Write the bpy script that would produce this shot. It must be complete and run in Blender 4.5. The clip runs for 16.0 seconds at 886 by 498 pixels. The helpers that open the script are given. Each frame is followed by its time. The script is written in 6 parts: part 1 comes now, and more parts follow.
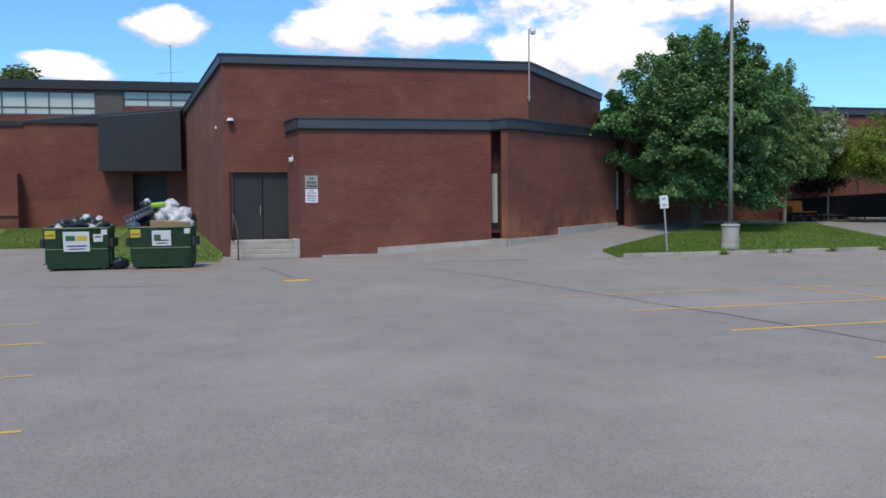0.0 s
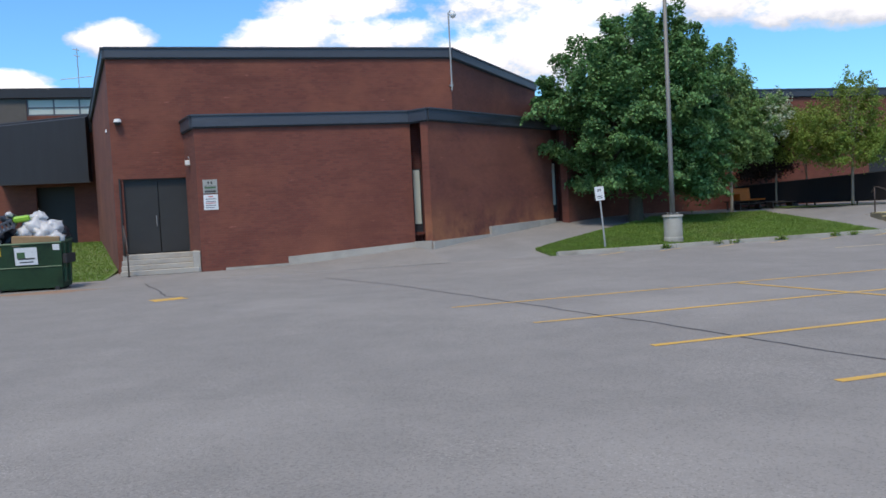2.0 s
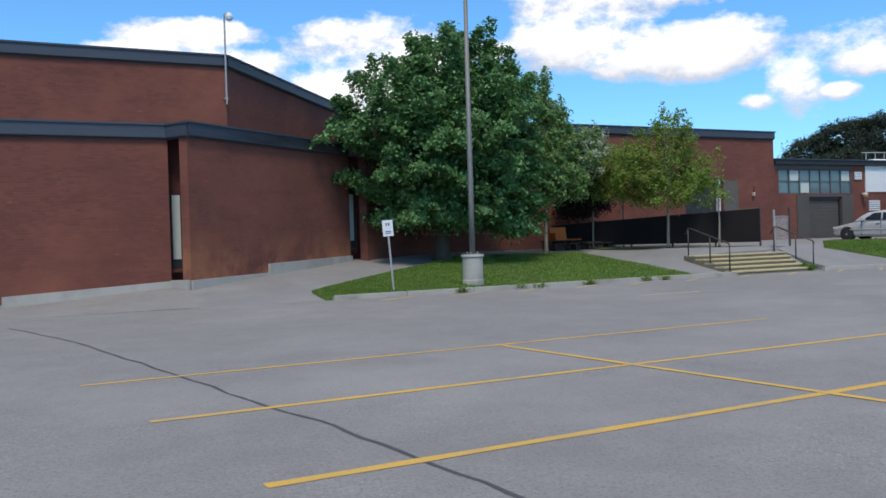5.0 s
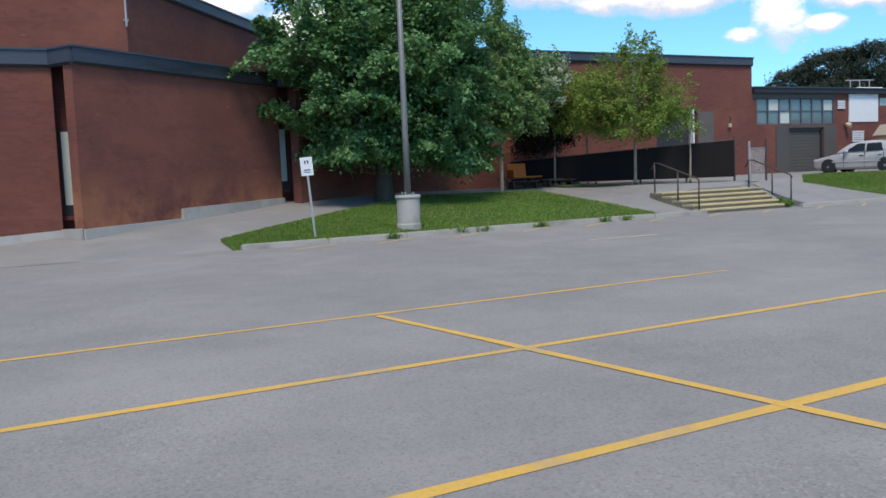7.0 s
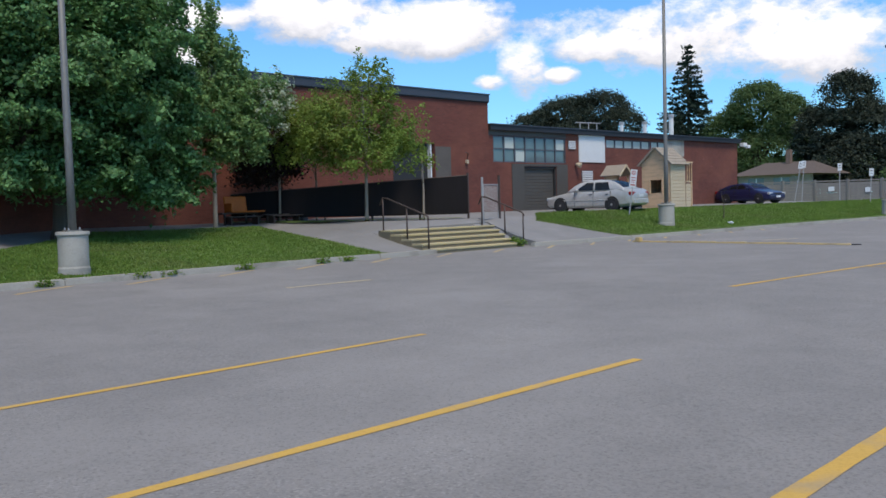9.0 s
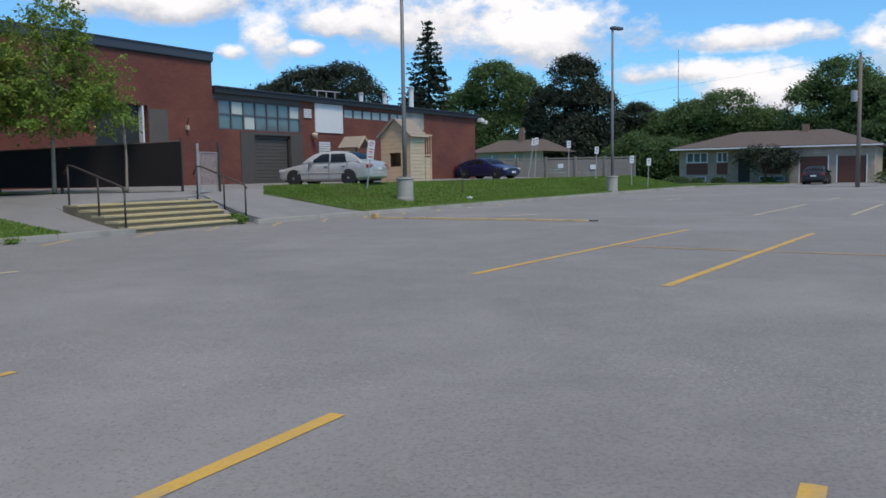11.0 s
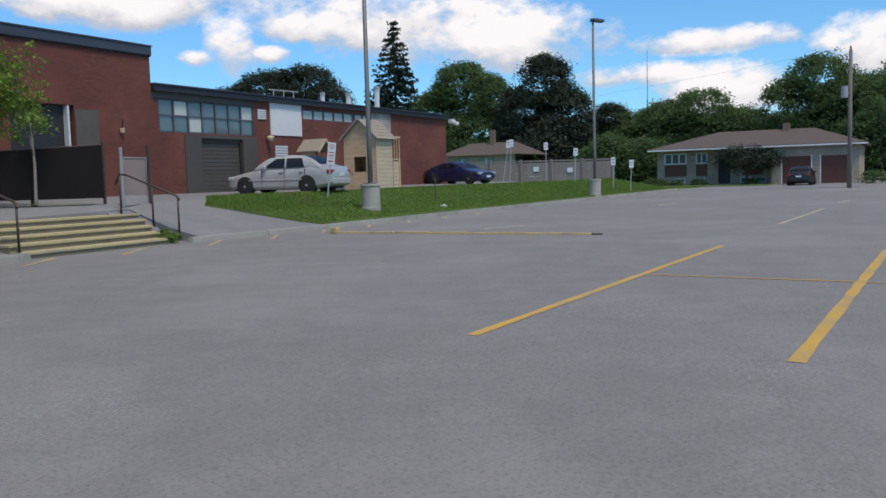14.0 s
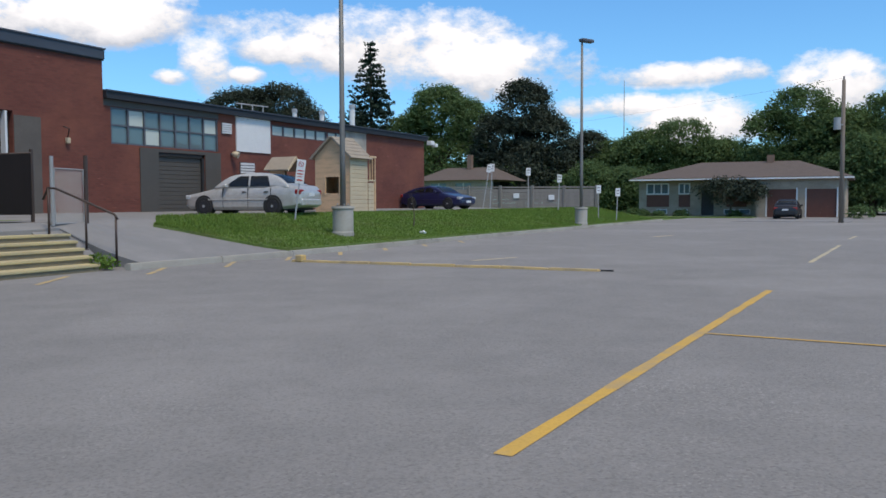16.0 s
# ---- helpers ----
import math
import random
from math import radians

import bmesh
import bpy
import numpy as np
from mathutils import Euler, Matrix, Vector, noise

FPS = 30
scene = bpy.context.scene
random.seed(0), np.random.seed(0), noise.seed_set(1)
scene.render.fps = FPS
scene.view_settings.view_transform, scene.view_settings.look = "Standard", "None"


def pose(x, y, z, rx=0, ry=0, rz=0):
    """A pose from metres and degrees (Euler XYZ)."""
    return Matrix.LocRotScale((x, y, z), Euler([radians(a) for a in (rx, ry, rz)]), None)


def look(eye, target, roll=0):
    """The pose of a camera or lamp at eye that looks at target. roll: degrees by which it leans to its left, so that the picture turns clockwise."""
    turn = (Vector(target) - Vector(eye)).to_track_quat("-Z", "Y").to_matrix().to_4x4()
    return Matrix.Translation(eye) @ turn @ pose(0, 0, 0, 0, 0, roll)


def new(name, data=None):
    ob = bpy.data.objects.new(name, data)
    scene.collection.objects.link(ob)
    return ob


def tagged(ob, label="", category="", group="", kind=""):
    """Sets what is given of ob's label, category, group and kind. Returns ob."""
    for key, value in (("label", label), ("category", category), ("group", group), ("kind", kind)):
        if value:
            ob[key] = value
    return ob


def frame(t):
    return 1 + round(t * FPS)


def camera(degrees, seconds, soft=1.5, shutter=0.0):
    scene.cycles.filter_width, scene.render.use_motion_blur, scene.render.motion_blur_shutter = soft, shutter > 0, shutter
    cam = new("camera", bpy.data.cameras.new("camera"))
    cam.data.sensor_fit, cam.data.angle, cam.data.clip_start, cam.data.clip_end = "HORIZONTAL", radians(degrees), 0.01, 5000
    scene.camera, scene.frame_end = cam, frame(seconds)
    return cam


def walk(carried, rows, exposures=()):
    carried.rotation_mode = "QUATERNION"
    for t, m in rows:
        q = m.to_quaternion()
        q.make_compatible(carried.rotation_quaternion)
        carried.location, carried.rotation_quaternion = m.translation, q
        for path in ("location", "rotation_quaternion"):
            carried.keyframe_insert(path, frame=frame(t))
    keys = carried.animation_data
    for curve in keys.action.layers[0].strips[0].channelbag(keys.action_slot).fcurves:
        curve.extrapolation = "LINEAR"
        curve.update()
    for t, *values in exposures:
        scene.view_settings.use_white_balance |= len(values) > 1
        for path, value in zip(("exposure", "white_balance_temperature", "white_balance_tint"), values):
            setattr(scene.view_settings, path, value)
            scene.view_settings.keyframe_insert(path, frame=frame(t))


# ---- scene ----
cam = camera(55, 16.0, soft=1.6)
PATH = [
    (0, (-1.648, -30.191, 1.819), (-1.213, -28.242, 1.718), -0.6),
    (0.5, (-1.323, -29.634, 1.823), (-0.981, -27.669, 1.668), -1.8),
    (1, (-0.697, -28.997, 1.74), (-0.364, -27.03, 1.596), -2.9),
    (1.5, (-0.111, -28.155, 1.649), (0.373, -26.216, 1.565), -2.1),
    (2, (0.284, -27.796, 1.628), (0.81, -25.869, 1.535), -2.9),
    (2.5, (0.856, -27.117, 1.583), (1.452, -25.208, 1.548), -1.7),
    (3, (1.416, -26.636, 1.582), (2.072, -24.748, 1.544), -3.1),
    (3.5, (1.942, -26.119, 1.579), (2.63, -24.241, 1.566), -2.8),
    (4, (2.493, -25.677, 1.569), (3.262, -23.832, 1.495), -3.2),
    (4.5, (3.073, -25.251, 1.578), (3.888, -23.426, 1.514), -2.9),
    (4.7, (3.266, -25.069, 1.558), (4.127, -23.264, 1.541), -1.6),
    (6.8, (5.805, -23.069, 1.492), (6.65, -21.263, 1.325), -3.0),
    (7, (6.004, -22.882, 1.475), (6.887, -21.095, 1.308), -2.4),
    (7.5, (6.65, -22.405, 1.483), (7.576, -20.635, 1.397), -3.1),
    (8, (7.261, -21.833, 1.391), (8.24, -20.091, 1.303), -3.0),
    (8.5, (7.964, -21.407, 1.444), (9.108, -19.769, 1.348), -4.0),
    (9, (8.728, -20.957, 1.401), (10.077, -19.484, 1.298), -1.6),
    (9.5, (9.412, -20.535, 1.391), (10.924, -19.237, 1.218), -1.4),
    (10, (10.094, -20.18, 1.387), (11.719, -19.025, 1.233), -0.6),
    (10.2, (10.376, -20.018, 1.327), (12.074, -18.966, 1.229), 0.5),
    (12.3, (12.742, -18.68, 1.29), (14.437, -17.644, 1.056), -2.1),
    (12.5, (13.069, -18.494, 1.252), (14.799, -17.502, 1.095), -1.6),
    (13, (13.565, -18.168, 1.28), (15.314, -17.21, 1.136), -2.6),
    (13.5, (13.991, -17.878, 1.292), (15.736, -16.917, 1.118), -1.7),
    (14, (14.431, -17.525, 1.338), (16.184, -16.576, 1.172), -1.6),
    (14.5, (14.999, -17.171, 1.358), (16.73, -16.184, 1.183), -1.0),
    (15, (15.58, -16.765, 1.348), (17.315, -15.787, 1.162), -0.8),
    (15.5, (16.085, -16.463, 1.35), (17.787, -15.432, 1.155), -1.0),
    (16, (16.728, -16.036, 1.302), (18.515, -15.145, 1.194), -0.2),
]
walk(cam, [(t, look(eye, target, roll)) for t, eye, target, roll in PATH],
     exposures=[(0, 0.08, 6800, 15), (1.5, 0.05, 6800, 15), (2.5, 0.12, 6600, 12.5), (3.5, 0.06, 6550, 12), (4.7, 0.02, 6550, 12), (7.0, 0.2, 6650, 13), (8.0, 0.22, 6550, 12.5), (9.0, -0.05, 6620, 14), (10.0, -0.29, 6650, 13.5), (12.3, -0.06, 6650, 12.5), (14.5, -0.28, 6720, 14), (16.0, -0.14, 6720, 13)])

# ---- world and sun ----
SUN_EL, SUN_AZ = radians(60), radians(207)
world = bpy.data.worlds.new("sky")
scene.world = world
world.use_nodes = True
wn, wl = world.node_tree.nodes, world.node_tree.links
wn.clear()
w_out = wn.new("ShaderNodeOutputWorld")
w_bg = wn.new("ShaderNodeBackground")
w_bg.inputs["Strength"].default_value = 0.122
w_sky = wn.new("ShaderNodeTexSky")
w_sky.sky_type = "NISHITA"
w_sky.sun_disc = False
w_sky.sun_elevation = SUN_EL
w_sky.sun_rotation = SUN_AZ
w_sky.air_density = 1.0
w_sky.dust_density = 0.6
w_sky.ozone_density = 2.0
w_tc = wn.new("ShaderNodeTexCoord")


def wmath(op, a, b=None, c=None, clamp=False):
    n = wn.new("ShaderNodeMath")
    n.operation, n.use_clamp = op, clamp
    for i, v in enumerate((a, b, c)):
        if v is None:
            continue
        if isinstance(v, (int, float)):
            n.inputs[i].default_value = v
        else:
            wl.new(v, n.inputs[i])
    return n.outputs[0]


# cumulus: soft lumps by bearing and height (degrees), broken up by noise, and thin cloud high overhead
w_sep = wn.new("ShaderNodeSeparateXYZ")
wl.new(w_tc.outputs["Generated"], w_sep.inputs[0])


def wnoise(scale, detail, rough, off):
    m = wn.new("ShaderNodeMapping")
    m.inputs["Location"].default_value = off
    m.inputs["Scale"].default_value = (1, 1, 1.7)
    wl.new(w_tc.outputs["Generated"], m.inputs["Vector"])
    n = wn.new("ShaderNodeTexNoise")
    n.inputs["Scale"].default_value, n.inputs["Detail"].default_value, n.inputs["Roughness"].default_value = scale, detail, rough
    wl.new(m.outputs[0], n.inputs["Vector"])
    return n.outputs["Fac"]


w_az = wmath("MULTIPLY", wmath("ARCTAN2", w_sep.outputs[0], w_sep.outputs[1]), 57.2958)
w_el = wmath("MULTIPLY", wmath("ARCSINE", w_sep.outputs[2]), 57.2958)
w_ragged = wmath("ADD", wmath("MULTIPLY", wmath("SUBTRACT", wnoise(11.0, 7.0, 0.58, (1.3, 0.4, 0.2)), 0.5), 4.6), wmath("MULTIPLY", wmath("SUBTRACT", wnoise(34.0, 5.0, 0.65, (0.3, 2.4, 1.2)), 0.5), 2.2))
CLOUDS = [(-5.1, 11.4, 2.1, 1.1), (-11.5, 9.0, 2.5, 0.5), (-11.1, 8.3, 2.9, 0.5), (5.8, 11.4, 3.8, 1.4), (11.8, 11.3, 3.6, 1.3), (2.9, 11.1, 1.7, 0.8), (18.6, 9.9, 3.0, 1.6), (22.6, 10.5, 4.9, 2.7), (25.5, 12.4, 4.9, 0.9), (38.2, 11.3, 2.9, 1.0), (34.8, 12.7, 4.4, 1.6), (42.2, 11.7, 5.7, 1.6), (48.0, 8.7, 1.6, 1.6), (46.2, 8.0, 1.2, 0.5), (50.6, 8.3, 1.1, 0.5), (19.4, 13.9, 2.3, 0.7), (59.7, 10.4, 8.4, 2.0), (65.6, 9.0, 6.3, 1.8), (53.7, 10.0, 3.4, 1.0), (79.5, 8.1, 4.2, 0.8), (75.7, 6.3, 3.8, 0.7), (80.5, 5.3, 4.2, 1.5), (87.8, 7.1, 2.9, 1.6), (41.4, 11.4, 4.2, 0.7), (20.8, 13.2, 4.6, 1.5), (36.5, 15.2, 6.5, 1.6), (9.0, 13.4, 4.5, 0.9)]
w_d = None
w_under = None
for az, el, ra, re in CLOUDS:
    da = wmath("MULTIPLY", wmath("SUBTRACT", w_az, az), 1 / ra)
    de = wmath("MULTIPLY", wmath("SUBTRACT", w_el, el), 1 / re)
    k = wmath("SUBTRACT", 1.0, wmath("ADD", wmath("MULTIPLY", da, da), wmath("MULTIPLY", de, de)))
    w_d = k if w_d is None else wmath("SMOOTH_MAX", w_d, k, 0.5)
    g = wmath("ADD", k, wmath("MULTIPLY", de, 0.9))
    w_under = g if w_under is None else wmath("MAXIMUM", w_under, g)
w_lump = wmath("MULTIPLY", wmath("ADD", wmath("ADD", w_d, 0.55), w_ragged), 0.9, clamp=True)
w_high = wmath("MULTIPLY", wmath("MULTIPLY", wmath("SUBTRACT", wnoise(2.6, 6.0, 0.55, (3.1, 1.7, 0.0)), 0.42), 5.0, clamp=True), wmath("MULTIPLY", wmath("SUBTRACT", w_el, 24.0), 0.08, clamp=True))
w_mask = wmath("MAXIMUM", w_lump, w_high)
w_tone = wn.new("ShaderNodeMixRGB")
w_tone.inputs["Color1"].default_value = (5.2, 5.6, 6.3, 1)
w_tone.inputs["Color2"].default_value = (9.3, 9.35, 9.5, 1)
wl.new(wmath("ADD", wmath("MULTIPLY", wmath("ADD", w_under, w_ragged), 0.7), 0.35, clamp=True), w_tone.inputs["Fac"])
w_blue = wn.new("ShaderNodeMixRGB")
w_blue.blend_type = "MULTIPLY"
w_blue.inputs["Fac"].default_value = 1.0
w_blue.inputs["Color2"].default_value = (0.66, 1.22, 1.62, 1)
wl.new(w_sky.outputs["Color"], w_blue.inputs["Color1"])
w_mix = wn.new("ShaderNodeMixRGB")
wl.new(w_mask, w_mix.inputs["Fac"])
wl.new(w_blue.outputs[0], w_mix.inputs["Color1"])
wl.new(w_tone.outputs[0], w_mix.inputs["Color2"])
wl.new(w_mix.outputs[0], w_bg.inputs["Color"])
wl.new(w_bg.outputs[0], w_out.inputs["Surface"])

sun = new("sun", bpy.data.lights.new("sun", "SUN"))
sun.data.energy, sun.data.angle, sun.data.color = 2.75, radians(14), (1.0, 0.90, 0.74)
sun.matrix_world = look((0, 0, 50), (-50 * math.sin(SUN_AZ) * math.cos(SUN_EL), -50 * math.cos(SUN_AZ) * math.cos(SUN_EL), 50 - 50 * math.sin(SUN_EL)))


# ---- materials ----
def mat(name, a, b=None, scale=3.0, fine=40.0, rough=0.8, metal=0.0, bump=0.0, bump_scale=None, c=None, c_amt=0.5, c_scale=0.4, spread=0.0, stretch=(1, 1, 1), translucent=0.0, coat=0.0, speckle=None):
    """Noise-blended colours a and b, larger stains of colour c, fine bump; spread varies the tone from object to object or leaf to leaf."""
    m = bpy.data.materials.new(name)
    m.use_nodes = True
    nt = m.node_tree
    n, l = nt.nodes, nt.links
    bs = n["Principled BSDF"]
    b = b or a
    tc, mp = n.new("ShaderNodeTexCoord"), n.new("ShaderNodeMapping")
    mp.inputs["Scale"].default_value = stretch
    l.new(tc.outputs["Object"], mp.inputs["Vector"])

    def noi(s, d, r=0.6):
        q = n.new("ShaderNodeTexNoise")
        q.inputs["Scale"].default_value, q.inputs["Detail"].default_value, q.inputs["Roughness"].default_value = s, d, r
        l.new(mp.outputs[0], q.inputs["Vector"])
        return q.outputs["Fac"]

    def ramp(src, lo, hi):
        q = n.new("ShaderNodeMapRange")
        q.inputs["From Min"].default_value, q.inputs["From Max"].default_value = lo, hi
        l.new(src, q.inputs["Value"])
        return q.outputs["Result"]

    def mix(f, p, q_):
        q = n.new("ShaderNodeMixRGB")
        for i, v in (("Fac", f), ("Color1", p), ("Color2", q_)):
            if isinstance(v, (int, float)):
                q.inputs[i].default_value = v
            elif isinstance(v, tuple):
                q.inputs[i].default_value = (*v, 1)
            else:
                l.new(v, q.inputs[i])
        return q.outputs[0]

    col = mix(ramp(noi(scale, 5), 0.3, 0.7), a, b)
    f = noi(fine, 3, 0.7)
    dark = tuple(x * 0.72 for x in a)
    col = mix(ramp(f, 0.45, 0.85), col, dark)
    if c:
        q = n.new("ShaderNodeMath")
        q.operation = "MULTIPLY"
        l.new(ramp(noi(c_scale, 6, 0.65), 0.5, 0.68), q.inputs[0])
        q.inputs[1].default_value = c_amt
        col = mix(q.outputs[0], col, c)
    if speckle:
        vo = n.new("ShaderNodeTexVoronoi")
        vo.inputs["Scale"].default_value = 75.0
        l.new(mp.outputs[0], vo.inputs["Vector"])
        sp = n.new("ShaderNodeSeparateColor")
        l.new(vo.outputs["Color"], sp.inputs[0])
        chips = n.new("ShaderNodeMath")
        chips.operation = "MULTIPLY"
        l.new(ramp(sp.outputs[0], 0.80, 0.97), chips.inputs[0])
        l.new(ramp(noi(0.5, 4), 0.45, 1.0), chips.inputs[1])
        col = mix(chips.outputs[0], col, speckle)
        holes = n.new("ShaderNodeMath")
        holes.operation = "MULTIPLY"
        l.new(ramp(sp.outputs[1], 0.80, 0.98), holes.inputs[0])
        holes.inputs[1].default_value = 0.4
        col = mix(holes.outputs[0], col, tuple(x * 0.45 for x in a))
    if spread:
        isl = n.new("ShaderNodeNewGeometry").outputs["Random Per Island"]
        v = n.new("ShaderNodeHueSaturation")
        l.new(ramp_to(n, l, isl, 1 - spread, 1 + spread), v.inputs["Value"])
        l.new(col, v.inputs["Color"])
        col = v.outputs[0]
    l.new(col, bs.inputs["Base Color"])
    bs.inputs["Roughness"].default_value, bs.inputs["Metallic"].default_value = rough, metal
    if coat:
        bs.inputs["Coat Weight"].default_value, bs.inputs["Coat Roughness"].default_value = coat, 0.06
    if bump:
        bp = n.new("ShaderNodeBump")
        bp.inputs["Strength"].default_value, bp.inputs["Distance"].default_value = bump, 0.02
        l.new(noi(bump_scale or fine, 4), bp.inputs["Height"])
        l.new(bp.outputs[0], bs.inputs["Normal"])
    if translucent:
        bs.inputs["Specular IOR Level"].default_value = 0.15
        tr, ms = n.new("ShaderNodeBsdfTranslucent"), n.new("ShaderNodeMixShader")
        l.new(col, tr.inputs["Color"])
        ms.inputs[0].default_value = translucent
        l.new(bs.outputs[0], ms.inputs[1])
        l.new(tr.outputs[0], ms.inputs[2])
        l.new(ms.outputs[0], n["Material Output"].inputs["Surface"])
    return m


def ramp_to(n, l, src, lo, hi):
    q = n.new("ShaderNodeMapRange")
    q.inputs["To Min"].default_value, q.inputs["To Max"].default_value = lo, hi
    l.new(src, q.inputs["Value"])
    return q.outputs["Result"]


def brick_mat(name, a, b, mortar, stain=None, foot=0.0):
    """Running-bond brick; courses 75 mm, bricks 210 mm, on any upright wall."""
    m = bpy.data.materials.new(name)
    m.use_nodes = True
    nt = m.node_tree
    n, l = nt.nodes, nt.links
    bs = n["Principled BSDF"]
    tc = n.new("ShaderNodeTexCoord")
    sp = n.new("ShaderNodeSeparateXYZ")
    l.new(tc.outputs["Object"], sp.inputs[0])
    ad = n.new("ShaderNodeMath")
    l.new(sp.outputs[0], ad.inputs[0])
    l.new(sp.outputs[1], ad.inputs[1])
    cb = n.new("ShaderNodeCombineXYZ")
    l.new(ad.outputs[0], cb.inputs[0])
    l.new(sp.outputs[2], cb.inputs[1])
    br = n.new("ShaderNodeTexBrick")
    l.new(cb.outputs[0], br.inputs["Vector"])
    br.inputs["Color1"].default_value, br.inputs["Color2"].default_value, br.inputs["Mortar"].default_value = (*a, 1), (*b, 1), (*mortar, 1)
    br.inputs["Scale"].default_value = 1.0
    br.inputs["Brick Width"].default_value, br.inputs["Row Height"].default_value = 0.21, 0.075
    br.inputs["Mortar Size"].default_value = 0.006
    br.inputs["Bias"].default_value = -0.1
    def blotch(scale, stretch, lo, hi, amount, detail=7.0):
        mp = n.new("ShaderNodeMapping")
        mp.inputs["Scale"].default_value = stretch
        l.new(tc.outputs["Object"], mp.inputs["Vector"])
        q = n.new("ShaderNodeTexNoise")
        q.inputs["Scale"].default_value, q.inputs["Detail"].default_value, q.inputs["Roughness"].default_value = scale, detail, 0.62
        l.new(mp.outputs[0], q.inputs["Vector"])
        r = n.new("ShaderNodeMapRange")
        r.inputs["From Min"].default_value, r.inputs["From Max"].default_value, r.inputs["To Max"].default_value = lo, hi, amount
        l.new(q.outputs["Fac"], r.inputs["Value"])
        return r.outputs[0]

    def over(below, fac, colour):
        q = n.new("ShaderNodeMixRGB")
        l.new(fac, q.inputs["Fac"])
        l.new(below, q.inputs["Color1"])
        q.inputs["Color2"].default_value = (*colour, 1)
        return q.outputs[0]

    light = stain or tuple(x * 1.35 for x in a)
    col = over(br.outputs["Color"], blotch(0.42, (1, 1, 1), 0.46, 0.68, 0.75), light)
    # batches of darker brick laid course by course, sooty patches, and a few pale salted bricks
    col = over(col, blotch(0.9, (0.55, 0.55, 2.6), 0.5, 0.72, 0.6), tuple(x * 0.58 for x in a))
    col = over(col, blotch(0.3, (1, 1, 0.8), 0.52, 0.7, 0.55), tuple(x * 0.66 for x in a))
    col = over(col, blotch(1.5, (1, 1, 6), 0.68, 0.76, 0.55, 3.0), tuple(min(1.0, x * 2.1 + 0.04) for x in a))
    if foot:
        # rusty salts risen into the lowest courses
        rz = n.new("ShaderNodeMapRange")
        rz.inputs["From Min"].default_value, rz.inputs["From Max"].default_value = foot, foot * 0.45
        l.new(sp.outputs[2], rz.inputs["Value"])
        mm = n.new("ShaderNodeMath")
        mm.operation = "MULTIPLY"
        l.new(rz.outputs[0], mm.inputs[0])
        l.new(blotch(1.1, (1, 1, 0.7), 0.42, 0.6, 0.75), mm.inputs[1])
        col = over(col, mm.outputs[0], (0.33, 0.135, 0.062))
    l.new(col, bs.inputs["Base Color"])
    bs.inputs["Roughness"].default_value = 0.9
    bp = n.new("ShaderNodeBump")
    bp.inputs["Strength"].default_value, bp.inputs["Distance"].default_value = 0.5, 0.01
    l.new(br.outputs["Fac"], bp.inputs["Height"])
    bp.invert = True
    l.new(bp.outputs[0], bs.inputs["Normal"])
    return m


M_BRICK = brick_mat("red_brick", (0.172, 0.052, 0.037), (0.132, 0.040, 0.029), (0.128, 0.056, 0.043), (0.225, 0.078, 0.047))
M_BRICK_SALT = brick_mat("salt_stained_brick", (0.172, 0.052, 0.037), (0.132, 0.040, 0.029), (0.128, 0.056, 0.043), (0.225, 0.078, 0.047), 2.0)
M_BRICK_HOUSE = brick_mat("house_brick", (0.37, 0.30, 0.225), (0.32, 0.255, 0.19), (0.38, 0.33, 0.27))
# Red brick again, darker: the window slots' shade put into its colour
M_BRICK_SHADED = brick_mat("shaded_red_brick", (0.12, 0.03, 0.025), (0.09, 0.025, 0.02), (0.1, 0.06, 0.05))
M_ASPHALT = mat("old_asphalt", (0.201, 0.193, 0.184), (0.240, 0.230, 0.218), 1.4, 34, 0.95, bump=0.35, bump_scale=60, c=(0.286, 0.273, 0.259), c_amt=0.65, c_scale=0.16, speckle=(0.46, 0.44, 0.41))
M_PATH = mat("path_asphalt", (0.20, 0.195, 0.19), (0.24, 0.235, 0.23), 0.8, 70, 0.92, bump=0.25, c=(0.28, 0.27, 0.26), c_amt=0.4)
M_CONCRETE = mat("concrete", (0.42, 0.40, 0.36), (0.35, 0.33, 0.295), 1.2, 30, 0.9, bump=0.25, c=(0.21, 0.2, 0.18), c_amt=0.6, c_scale=0.7)
M_CURB = mat("curb_concrete", (0.42, 0.395, 0.345), (0.34, 0.32, 0.28), 1.2, 25, 0.9, bump=0.3, c=(0.18, 0.165, 0.14), c_amt=0.6, c_scale=0.9)
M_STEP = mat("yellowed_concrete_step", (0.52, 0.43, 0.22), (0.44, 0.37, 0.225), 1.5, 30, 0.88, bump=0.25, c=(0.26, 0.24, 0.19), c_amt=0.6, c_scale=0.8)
M_YELLOW = mat("yellow_road_paint", (0.62, 0.37, 0.06), (0.50, 0.32, 0.08), 1.3, 45, 0.8, c=(0.26, 0.24, 0.2), c_amt=0.55, c_scale=1.6)
M_FADED = mat("faded_yellow_paint", (0.52, 0.44, 0.27), (0.40, 0.35, 0.25), 2.0, 40, 0.85, c=(0.24, 0.235, 0.225), c_amt=0.8, c_scale=1.3)
M_TICK = mat("worn_tick_paint", (0.56, 0.38, 0.12), (0.40, 0.32, 0.19), 2.0, 40, 0.85, c=(0.24, 0.23, 0.215), c_amt=0.8, c_scale=2.4)
